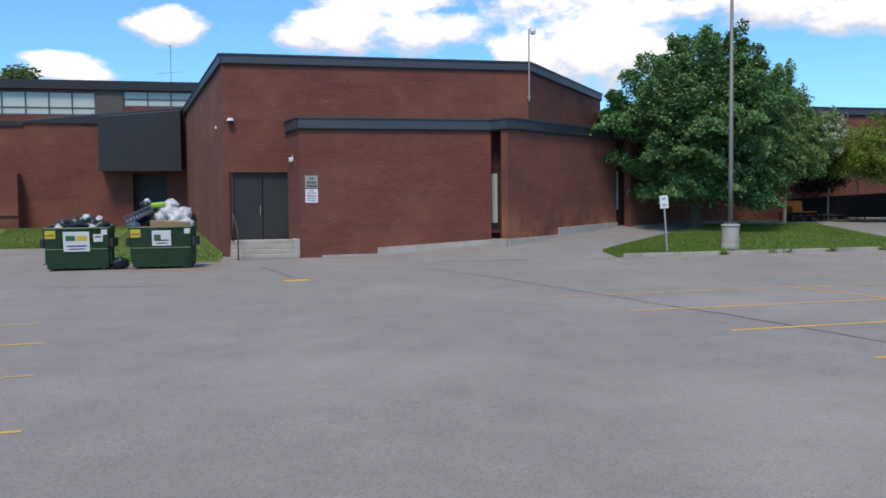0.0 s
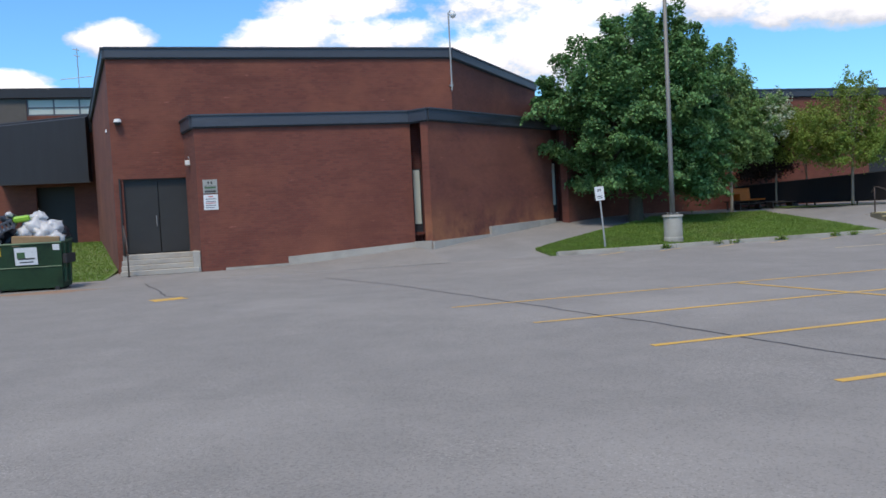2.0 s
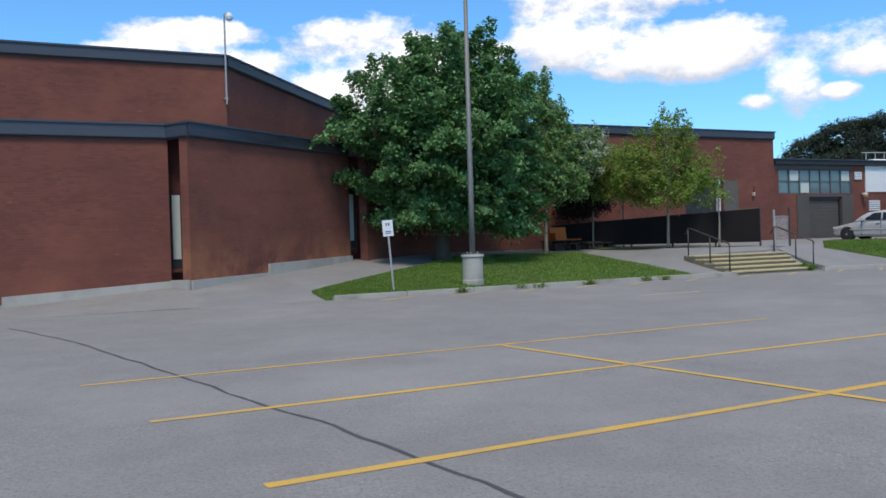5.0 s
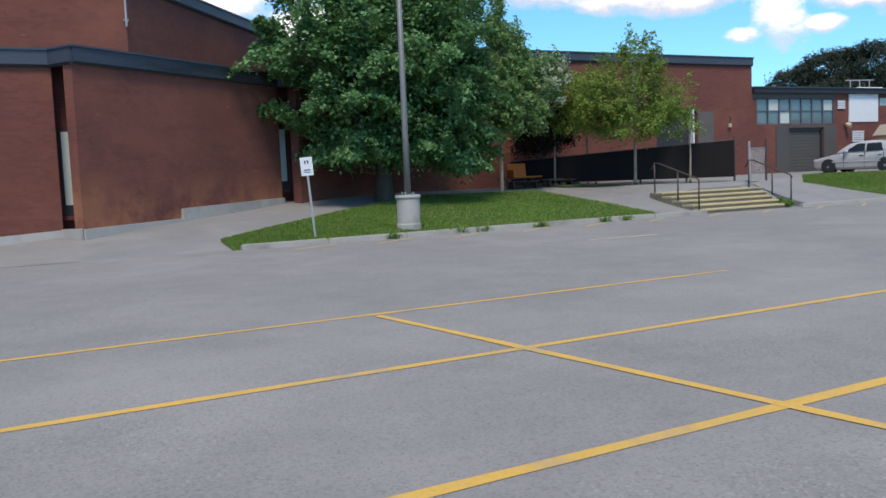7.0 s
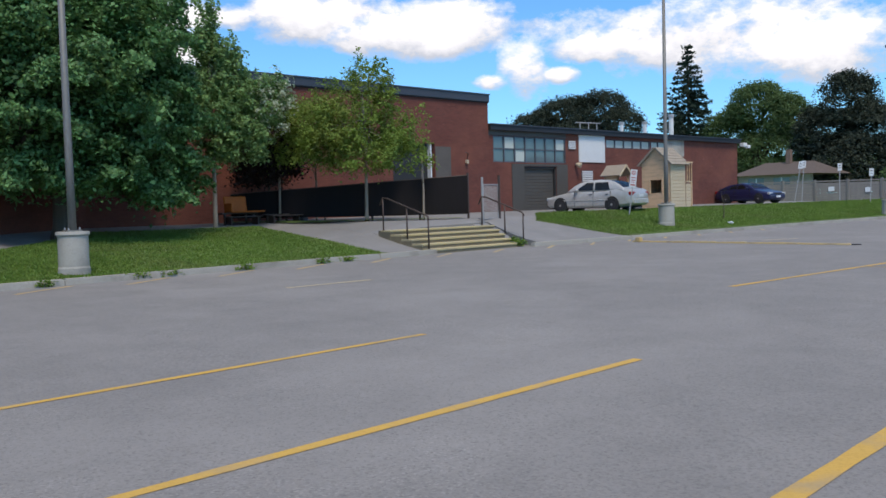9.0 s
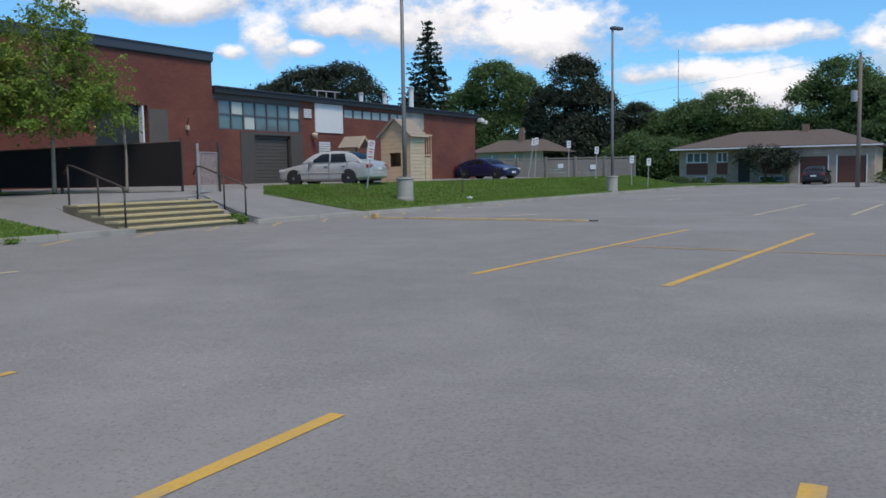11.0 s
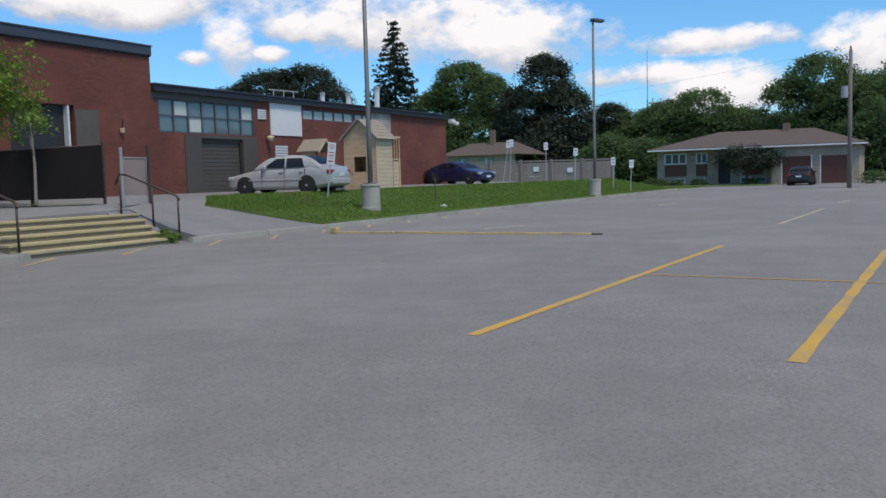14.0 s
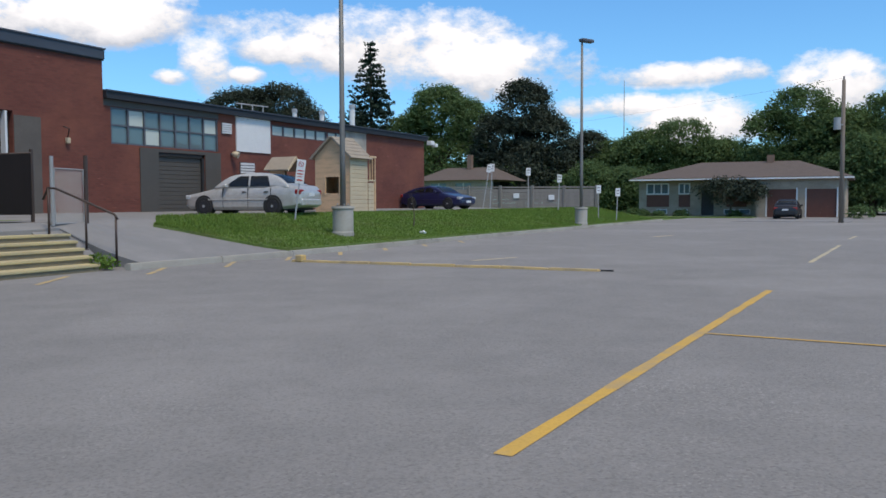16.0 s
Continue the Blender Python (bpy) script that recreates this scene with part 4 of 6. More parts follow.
for xa, xb, k in ((46.5, 50.7, 5), (50.75, 52.3, 2)):
    w = part("window", box(xa, xb, 7.1, 7.2, 4.24, 4.28), M_GREYPLA, east, "strip of small clerestory windows")
    part("window_frame", box(xa, xb, 7.1, 7.2, 4.66, 4.7), M_GREYPLA, w)
    for i in range(k + 1):
        x = xa + (xb - xa - 0.08) * i / k
        part("mullion", box(x, x + 0.08, 7.07, 7.2, 4.24, 4.7), M_GREYPLA, w)
        if i < k:
            part("pane", box(x + 0.075, x + (xb - xa - 0.08) / k + 0.005, 7.13, 7.145, 4.26, 4.68), M_GLASS_PALE, w)
part("panel", box(52.3, 54.2, 7.02, 7.05, 3.9, 4.95), M_CURB, east, "grey infill panel")
part("panel", box(44.15, 46.35, 7.0, 7.05, 3.44, 4.85), M_WHITE, east, "blank white sign panel on the brick")
for i in range(8):
    part("screw", box(44.25 + i * 0.29, 44.28 + i * 0.29, 6.99, 7.0, 4.78, 4.81), M_METAL, east)


def louvre(x0, x1, z0, z1, k):
    v = part("vent", box(x0, x1, 7.02, 7.05, z0, z1), M_GREYPLA, east, "white louvred vent")
    for i in range(k):
        z = z0 + (z1 - z0) * (i + 0.1) / k
        part("slat", box(x0 + 0.02, x1 - 0.02, 6.985, 7.02, z, z + (z1 - z0) / k * 0.72), M_SIGN, v)


louvre(43.28, 43.86, 4.1, 4.53, 5)
louvre(44.36, 45.26, 2.42, 3.0, 5)
part("surround", box(39.0, 39.88, 7.015, 7.05, 0.9, 3.3), M_GREYDOOR, east, "grey painted door surround")
part("surround", box(42.32, 43.2, 7.015, 7.05, 0.9, 3.3), M_GREYDOOR, east, "grey painted door surround")
part("surround", box(39.88, 42.32, 7.015, 7.05, 3.19, 3.3), M_GREYDOOR, east)
rd = part("door", box(39.9, 42.3, 7.18, 7.24, 0.95, 3.18), M_GREYDOOR, east, "grey-brown roll-up loading door")
for i in range(14):
    z = 0.97 + i * 0.157
    part("door_slat", box(39.92, 42.2, 7.155, 7.18, z, z + 0.145, 0.01), M_GREYDOOR, rd)
part("jamb", box(42.18, 42.31, 7.06, 7.19, 0.95, 3.18), M_BLACK, rd)
part("jamb", box(39.89, 42.31, 7.06, 7.12, 3.06, 3.18), M_BLACK, rd)
fl = thing("flood_light", pose(43.85, 7.03, 3.3), "round wall flood light on the brick wing", "wall light")
part("bracket", box(-0.05, 0.05, -0.15, 0, -0.05, 0.05), M_GREYPLA, fl)
part("body", tube([(0, -0.06, 0.02), (0.02, -0.16, 0.0), (0.08, -0.3, -0.06)], [0.07, 0.12, 0.13], 14), M_PLANK, fl)
for x, z in ((35.9, 3.35),):
    l2 = thing("wall_light", pose(x, 6.98, z), "small white bulkhead light on the brick block", "wall light")
    part("body", box(-0.07, 0.07, -0.12, 0, -0.1, 0.08, 0.02), M_PLANK, l2)
    part("arm", tube([(0, -0.05, 0.1), (-0.15, -0.3, 0.35), (-0.4, -0.35, 0.4)], 0.02, 6), M_RAIL, l2)
fl2 = thing("flood_light", pose(60.75, 6.9, 4.75), "white twin flood light at the roof corner", "wall light")
part("body", box(-0.1, 0.35, -0.3, 0.0, -0.1, 0.14, 0.03), M_WHITE, fl2)
part("body", box(0.3, 0.6, -0.4, -0.1, -0.2, 0.0, 0.03), M_WHITE, fl2)


def roof_vent(x, y, z, r, h, label):
    t = thing("roof_vent", pose(x, y, z), label, "roof vent", "roof vents")
    part("pipe", tube([(0, 0, 0), (0, 0, h)], r, 12), M_WHITE, t)
    part("cap", tube([(0, 0, h - 0.05), (0, 0, h + 0.15)], [r * 1.35, r * 1.2], 12), M_METAL, t)


roof_vent(60.7, 12.0, 5.0, 0.16, 2.1, "tall white capped roof exhaust pipe")
roof_vent(57.5, 12.0, 5.0, 0.13, 1.45, "slim white roof exhaust pipe")
roof_vent(54.9, 12.0, 5.0, 0.12, 1.3, "slim white roof exhaust pipe")
hv = thing("roof_unit", pose(49.5, 10.5, 5.0), "low white rooftop air unit with a rail above", "roof unit")
part("body", box(-1.1, 1.1, -0.8, 0.8, 0.0, 0.55, 0.08), M_WHITE, hv)
part("rail", tube([(-1.2, 0, 1.0), (1.2, 0, 1.05)], 0.03, 6), M_METAL, hv)
for x in (-0.8, 0.0, 0.8):
    part("post", tube([(x, 0, 0.5), (x, 0, 1.02)], 0.03, 6), M_METAL, hv)

# ---- broad steps up to the terrace ----
bst = thing("entrance_steps", pose(0, 0, LOT), "broad yellowed concrete steps with worn nosings", "steps")
RISE = 0.13
for i in range(5):
    y0a, y0b = -3.35 + 0.46 * i, -3.2 + 0.43 * i
    xl, xr = 24.5 - 0.01 * i, 28.05 + 0.20 * i
    st = part("step", prism([(xl, y0a), (xr, y0b), (28.97, -0.95), (xl, -0.95)], -0.08, RISE * (i + 1) - 0.012), M_RISER, bst, "grimy concrete step with riser shade in its colour")
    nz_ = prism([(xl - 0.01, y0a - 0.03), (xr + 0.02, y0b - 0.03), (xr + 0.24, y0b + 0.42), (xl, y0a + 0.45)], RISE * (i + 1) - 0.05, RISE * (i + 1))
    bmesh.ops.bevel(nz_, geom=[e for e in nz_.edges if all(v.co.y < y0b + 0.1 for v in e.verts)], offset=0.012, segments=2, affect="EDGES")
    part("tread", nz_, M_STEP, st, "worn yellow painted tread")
rail("handrail", [(24.5, -1.0, 1.45), (24.5, -1.15, 1.66), (24.5, -1.35, 1.64), (24.55, -3.05, 1.12), (24.55, -3.12, 1.0)], [(24.5, -1.15, 0.68, 1.66), (24.53, -2.2, 0.4, 1.38), (24.55, -3.1, 0.18, 1.1)], "dark bronze pipe handrail of the broad steps")
rail("handrail", [(28.6, -1.05, 1.4), (28.6, -1.2, 1.64), (28.62, -1.4, 1.62), (28.95, -2.65, 1.1), (28.97, -2.72, 1.0)], [(28.6, -1.2, 0.68, 1.64), (28.78, -2.05, 0.4, 1.34), (28.96, -2.68, 0.15, 1.08)], "dark bronze pipe handrail of the broad steps")


# ---- foliage ----
def leaf_mesh(name, centres, normals, sizes, material, parent, rng, kind=""):
    """One mesh of many folded leaves, each a small kite."""
    n = len(centres)
    nz = normals / np.maximum(np.linalg.norm(normals, axis=1, keepdims=True), 1e-6)
    ref = rng.normal(size=(n, 3))
    u = np.cross(nz, ref)
    u /= np.maximum(np.linalg.norm(u, axis=1, keepdims=True), 1e-6)
    v = np.cross(nz, u)
    s = sizes[:, None]
    pts = np.stack([centres - u * s * 0.5, centres + v * s * 0.34 + nz * s * 0.10, centres + u * s * 0.6 - nz * s * 0.12, centres - v * s * 0.34 + nz * s * 0.10], 1).reshape(-1, 3)
    me = bpy.data.meshes.new(name)
    me.vertices.add(4 * n)
    me.vertices.foreach_set("co", pts.astype(np.float32).ravel())
    me.loops.add(4 * n)
    me.loops.foreach_set("vertex_index", np.arange(4 * n, dtype=np.int32))
    me.polygons.add(n)
    me.polygons.foreach_set("loop_start", np.arange(0, 4 * n, 4, dtype=np.int32))
    me.update(calc_edges=True)
    me.materials.append(material)
    ob = new(name, me)
    if parent:
        ob.parent = parent
    if kind:
        tagged(ob, kind=kind)
    return ob


def crown_points(lumps, clumps, per, spread, rng, shell=(0.72, 1.0), droop=0.35, spray=0.0, rise=0.5):
    """Leaf places and facings: tufts scattered near the surface of overlapping lumps."""
    lumps = np.array(lumps, float)
    vol = (lumps[:, 3] * lumps[:, 4] + lumps[:, 4] * lumps[:, 5] + lumps[:, 3] * lumps[:, 5])
    pick = rng.choice(len(lumps), clumps, p=vol / vol.sum())
    d = rng.normal(size=(clumps, 3))
    d /= np.linalg.norm(d, axis=1, keepdims=True)
    d[:, 2] = np.where(d[:, 2] < -0.55, -d[:, 2], d[:, 2])
    r = rng.uniform(*shell, size=(clumps, 1)) ** 0.7
    tuft = lumps[pick, :3] + d * r * lumps[pick, 3:6]
    size = rng.uniform(0.6, 1.35, size=(clumps, 1, 1))
    off = np.clip(rng.normal(size=(clumps, per, 3)), -2.0, 2.0) * spread * size
    off[:, :, 2] *= 0.6
    if spray:
        # each tuft tapers to a tip that points out and up
        s = rng.random((clumps, per, 1))
        tip = d[:, None] + np.array([0, 0, rise]) + 0.25 * rng.normal(size=(clumps, 1, 3))
        off = off * (1 - 0.75 * s) + tip * (s - 0.4) * spread * spray * size
    flat = np.linalg.norm(off[:, :, :2], axis=2)
    off[:, :, 2] -= droop * flat ** 1.5 / max(spread, 0.01) * 0.4
    c = (tuft[:, None] + off).reshape(-1, 3)
    nrm = np.array([0, 0, 0.9]) + 0.5 * np.repeat(d, per, 0) + 0.75 * rng.normal(size=(clumps * per, 3))
    return c, nrm, tuft


def tree(base, lumps, trunk_r, trunk_top, clumps, per, spread, leaf, material, bark, label, seed, limbs=9, name="tree", lean=(0, 0), group="trees", shell=(0.72, 1.0), spray=0.0, rise=0.5, pale=None):
    rng = np.random.default_rng(seed)
    t = thing(name, pose(*base), label, "tree", group)
    o = np.array(base)
    L = np.array(lumps, float)
    L[:, :3] -= o
    bm = bmesh.new()
    top = Vector((lean[0], lean[1], trunk_top))
    pts = [Vector((0, 0, -0.1)), Vector((0.02, 0.01, trunk_top * 0.08)), Vector((lean[0] * 0.45 + 0.04, lean[1] * 0.45, trunk_top * 0.5)), top]
    add_tube(bm, pts, [trunk_r * 1.45, trunk_r * 1.05, trunk_r * 0.85, trunk_r * 0.45], 10)
    for i in range(limbs):
        c = L[i % len(L)]
        goal = Vector(c[:3] + rng.normal(size=3) * c[3:6] * 0.4)
        a = pts[2].lerp(top, rng.uniform(0.0, 0.9)) if i else pts[2]
        mid = a.lerp(goal, 0.5) + Vector((0, 0, 0.12 * (goal - a).length))
        add_tube(bm, [a, mid, goal], [trunk_r * 0.42, trunk_r * 0.26, trunk_r * 0.08], 6)
    part("trunk", bm, bark, t, smooth=True)
    c, nrm, tuft = crown_points(L, clumps, per, spread, rng, shell, spray=spray, rise=rise)
    leaf_mesh("crown", c, nrm, rng.uniform(0.7, 1.35, len(c)) * leaf, material, t, rng)
    if pale:
        P = np.array(pale, float)
        P[:, :3] -= o
        c, nrm, tuft = crown_points(P, 60, 26, spread, rng, shell=(0.7, 1.1), spray=spray, rise=rise)
        leaf_mesh("pale_leaves", c, nrm, rng.uniform(0.7, 1.2, len(c)) * leaf, M_LEAF_W, t, rng)
    return t


# the large maple on the lawn
tree((16.75, 3.0, 0.72), [(17.1, 2.9, 7.6, 1.4, 1.5, 1.25), (15.0, 2.5, 5.6, 1.9, 1.9, 1.5), (18.6, 2.9, 6.4, 1.5, 1.7, 1.4), (17.2, 1.6, 5.4, 2.1, 1.7, 1.5), (15.3, 2.5, 4.0, 1.7, 1.7, 1.3), (18.3, 2.6, 4.5, 1.8, 1.8, 1.5), (17.3, 4.3, 6.0, 2.5, 2.0, 2.0), (17.6, 1.9, 3.4, 1.8, 1.5, 1.1), (18.2, 2.7, 7.9, 0.8, 0.9, 0.9), (19.0, 2.4, 3.1, 1.2, 1.2, 1.1), (13.7, 2.6, 5.7, 0.7, 0.8, 0.5), (15.5, 2.3, 2.7, 1.1, 1.2, 0.7), (18.9, 2.3, 5.6, 1.0, 1.2, 1.3), (18.9, 2.2, 4.0, 1.1, 1.2, 1.3), (18.9, 2.5, 7.0, 0.7, 0.8, 0.6), (18.0, 2.0, 2.35, 1.3, 1.2, 0.75), (19.2, 2.3, 2.2, 1.0, 1.1, 0.8), (16.6, 2.2, 2.6, 1.1, 1.1, 0.6), (17.4, 3.6, 3.0, 2.2, 1.2, 1.4)],
     0.27, 5.2, 390, 440, 0.29, 0.125, M_LEAF, M_BARK, "large dense green maple with a low rounded crown on the lawn", 11, 18, shell=(0.62, 1.28), spray=3.3, rise=0.25)
# the young trees behind it
tree((21.6, 3.7, 0.68), [(21.6, 3.6, 5.8, 0.45, 0.45, 0.9), (21.5, 3.6, 7.0, 0.25, 0.25, 0.8), (21.5, 3.6, 4.4, 0.8, 0.8, 1.0), (22.9, 3.6, 4.6, 0.9, 0.8, 0.8), (22.3, 3.5, 3.5, 1.0, 0.9, 0.7), (23.8, 3.6, 5.0, 0.5, 0.5, 0.5), (22.3, 3.6, 5.8, 0.3, 0.3, 0.7), (21.4, 3.6, 6.3, 0.35, 0.35, 0.6)],
     0.07, 4.6, 520, 70, 0.13, 0.10, M_LEAF_P, M_PALEBARK, "slender silvery-green poplar bending in the wind", 21, 14, lean=(0.0, 0), spray=3.5, rise=1.0, pale=[(23.4, 3.3, 4.5, 0.7, 0.6, 0.8), (23.9, 3.4, 5.1, 0.5, 0.5, 0.5)])
tree((24.7, 5.6, 0.9), [(24.8, 5.5, 3.9, 0.9, 0.8, 0.9), (24.2, 5.5, 2.9, 0.9, 0.8, 0.8), (25.2, 5.6, 3.0, 0.8, 0.7, 0.7)], 0.05, 2.6, 170, 60, 0.22, 0.11, M_LEAF_PU, M_BARK, "small dark purple-leaved ornamental tree", 31, 6)
tree((26.6, 2.4, 0.93), [(26.7, 2.4, 4.8, 1.15, 1.1, 1.0), (25.5, 2.4, 3.85, 1.15, 1.1, 1.0), (27.8, 2.3, 3.75, 1.15, 1.1, 0.85), (26.5, 2.1, 3.1, 1.7, 1.2, 0.75), (27.1, 2.4, 6.0, 0.35, 0.3, 0.3), (26.4, 2.4, 5.9, 0.25, 0.3, 0.25), (24.8, 2.5, 3.3, 0.85, 0.9, 0.8)],
     0.06, 3.8, 260, 80, 0.19, 0.095, M_LEAF_Y, M_PALEBARK, "young yellow-green tree with a thin airy crown", 41, 22, shell=(0.35, 1.15), spray=3.4, rise=0.8)
tree((25.9, 4.4, 0.9), [(25.5, 4.5, 4.4, 0.9, 0.8, 0.9), (25.2, 4.5, 3.5, 0.8, 0.8, 0.7)], 0.04, 2.8, 110, 50, 0.24, 0.10, M_LEAF_Y, M_PALEBARK, "small tree with rusty orange-green leaves", 43, 8)
tree((27.85, 0.86, 0.93), [(27.9, 0.86, 2.8, 0.35, 0.35, 0.4)], 0.04, 2.0, 9, 20, 0.18, 0.11, M_LEAF_Y, M_PALEBARK, "bare young sapling beside the dark fence", 47, 4)
stk = thing("tree_stake", pose(24.7, 4.9, 0.85), "pale grey wooden tree stake", "stake")
part("shaft", tube([(0, 0, -0.1), (0.06, 0, 2.3)], 0.045, 8), M_PALEBARK, stk)

# grass: countless short blades on the lawns
def blades(name, n, x0, x1, lo, hi, hfun, seed, label, size=0.075):
    rng = np.random.default_rng(seed)
    x = rng.uniform(x0, x1, n)
    f = rng.random(n)
    a = np.array([lo(v) for v in x])
    b = np.array([hi(v) for v in x])
    y = a + (b - a) * f
    keep = (b - a) > 0.06
    x, y = x[keep], y[keep]
    z = np.array([hfun(p, q) for p, q in zip(x, y)])
    h = rng.uniform(0.5, 1.2, len(x)) * size
    ang = rng.uniform(0, 2 * np.pi, len(x))
    w = 0.020
    du = np.stack([np.cos(ang) * w, np.sin(ang) * w, 0 * x], 1)
    tip = np.stack([rng.normal(size=len(x)) * 0.022, rng.normal(size=len(x)) * 0.022, h], 1)
    c = np.stack([x, y, z], 1)
    pts = np.stack([c - du, c + du, c + tip], 1).reshape(-1, 3)
    me = bpy.data.meshes.new(name)
    k = len(x)
    me.vertices.add(3 * k)
    me.vertices.foreach_set("co", pts.astype(np.float32).ravel())
    me.loops.add(3 * k)
    me.loops.foreach_set("vertex_index", np.arange(3 * k, dtype=np.int32))
    me.polygons.add(k)
    me.polygons.foreach_set("loop_start", np.arange(0, 3 * k, 3, dtype=np.int32))
    me.update(calc_edges=True)
    me.materials.append(M_BLADE)
    tagged(new(name, me), label, "grass", kind="stuff")


blades("grass", 70000, LAWN_TIP, LAWN_END, lawn_w_lo, lambda x: max(lawn_w_lo(x) + 0.02, lawn_w_hi(x)), lambda x, y: ground_z(x, y) + 0.02, 1, "short green grass on the sloping west lawn", 0.055)
blades("grass", 115000, 32.4, 73.5, lawn_e_lo, lawn_e_hi, lambda x, y: ground_z(x, y) + 0.02, 2, "short bright green grass on the east bank", 0.06)
blades("grass", 30000, -14.0, -2.8, lambda x: -1.1 if x > -8.2 else 12.1, lambda x: 18.0, west_z, 3, "rough green grass behind the dumpsters", 0.06)
blades("grass", 3000, 32.9, 37.2, lambda x: max(lawn_e_lo(x), -1.7), lambda x: lawn_e_hi(x) - 0.1, lambda x, y: ground_z(x, y) + 0.02, 4, "longer rough grass at the end of the bank", 0.1)
# weeds in the curb joints
rng = np.random.default_rng(70)
wc = []
for x, y, z, big in ((14.0, -4.0, 0.07, 1), (15.9, -3.85, 0.07, 1), (16.6, -3.82, 0.07, 1), (18.4, -3.75, 0.07, 1), (20.6, -3.62, 0.07, 1), (21.4, -3.6, 0.07, 1), (28.25, -3.2, 0.08, 1.5), (28.3, -3.0, 0.12, 1.6), (28.42, -2.75, 0.2, 1.4)):
    k = int(60 * big)
    wc.append(np.stack([x + rng.normal(0, 0.11 * big ** 0.5, k), y + rng.normal(0, 0.03 * big, k), z + rng.uniform(0, 0.11 * big, k)], 1))
wc = np.concatenate(wc)
wd = leaf_mesh("weeds", wc, rng.normal(size=wc.shape) + np.array([0, -0.5, 0.5]), np.full(len(wc), 0.07), M_BLADE, None, rng)
tagged(wd, "tufts of weeds growing in the curb joints", "weeds", kind="stuff")


lit = bmesh.new()
bmesh.ops.create_icosphere(lit, subdivisions=2, radius=0.11)
for v in lit.verts:
    v.co *= 1 + 0.5 * noise.noise(v.co * 14)
    v.co.z *= 0.5
lo_ = part("crumpled_paper", lit, M_WHITE)
lo_.location = (41.4, -3.0, ground_z(41.4, -3.0) + 0.08)
tagged(lo_, "crumpled white paper lying on the grass bank", "litter")
tree((42.8, -1.9, ground_z(42.8, -1.9)), [(42.8, -1.9, 1.55, 0.22, 0.22, 0.25)], 0.022, 0.75, 5, 8, 0.1, 0.06, M_LEAF_D, M_BARK, "thin nearly bare sapling on the grass bank", 49, 7)


# ---- lamp posts on concrete pillars ----
def lamp_post(x, y, z, h, label):
    t = thing("street_lamp", pose(x, y, z), label, "street lamp", "lot lamp posts")
    b = add_tube(bmesh.new(), [(0, 0, -0.2), (0, 0, 0.10), (0, 0, 0.14), (0, 0, 0.76), (0, 0, 0.80), (0, 0, 0.86)], [0.315, 0.315, 0.30, 0.30, 0.335, 0.325], 56)
    part("concrete_base", b, M_CONCRETE, t, "grey cast concrete base")
    part("base_plate", box(-0.15, 0.15, -0.15, 0.15, 0.86, 0.89), M_POLE, t)
    for sx in (-1, 1):
        for sy in (-1, 1):
            part("bolt", tube([(0.11 * sx, 0.11 * sy, 0.88), (0.11 * sx, 0.11 * sy, 0.94)], 0.018, 6), M_METAL, t)
    part("pole", tube([(0, 0, 0.88), (0, 0, 2.5), (0, 0, h)], [0.085, 0.078, 0.055], 12), M_POLE, t, smooth=True)
    part("arm", tube([(0, 0, h - 0.1), (0.25, -0.12, h - 0.02)], 0.035, 8), M_POLE, t)
    part("lamp_head", box(-0.08, 0.72, -0.17, 0.17, h - 0.1, h + 0.06, 0.04, m=Matrix.Rotation(radians(-25), 4, "Z")), M_GREYPLA, t)
    return t


lamp_post(14.98, -2.8, 0.21, 9.2, "tall grey steel lamp post on a round concrete base")
lamp_post(37.5, -2.45, ground_z(37.5, -2.45), 9.2, "tall grey steel lamp post on the grass bank")
lamp_post(57.2, -3.45, 0.2, 9.0, "distant steel lamp post on a concrete base")


# ---- post signs ----
def post_sign(x, y, z, h, w, bh, label, tilt=0.0, turn=0.0, bars=(), red=False):
    t = thing("post_sign", pose(x, y, z, 0, tilt, turn), label, "sign", "post signs")
    part("post", box(-0.025, 0.025, -0.012, 0.02, -0.2, h - 0.02), M_METAL, t)
    bd = part("board", box(-w / 2, w / 2, -0.022, -0.013, h - bh, h, 0.004), M_SIGN, t)
    for bx, bz, bw, b2 in bars:
        part("print_bar", box(bx, bx + bw, -0.0265, -0.023, h - bh + bz, h - bh + bz + b2), M_RED if red else M_TEXT, bd)
    if red:
        ring = [(0.075 * math.cos(a), -0.025, h - 0.14 + 0.075 * math.sin(a)) for a in (2 * math.pi * k / 20 for k in range(21))]
        part("ring", tube(ring, 0.011, 6), M_RED, bd)
        part("ring_bar", tube([(-0.05, -0.025, h - 0.09), (0.05, -0.025, h - 0.19)], 0.009, 6), M_RED, bd)


post_sign(12.32, -3.2, 0.2, 1.9, 0.29, 0.44, "white parking sign on a leaning thin steel post in the lawn", -4.0, -14, [(-0.05, 0.28, 0.03, 0.08), (0.02, 0.28, 0.03, 0.08), (-0.03, 0.34, 0.06, 0.015), (-0.08, 0.12, 0.16, 0.025), (-0.08, 0.07, 0.16, 0.02)])
post_sign(38.1, -0.3, ground_z(38.1, -0.3), 1.9, 0.27, 0.74, "leaning white sign with a red ring on a thin post", 7.0, -48, [(-0.09, 0.38, 0.18, 0.035), (-0.09, 0.28, 0.18, 0.035), (-0.07, 0.20, 0.14, 0.025), (-0.09, 0.08, 0.18, 0.05)], red=True)
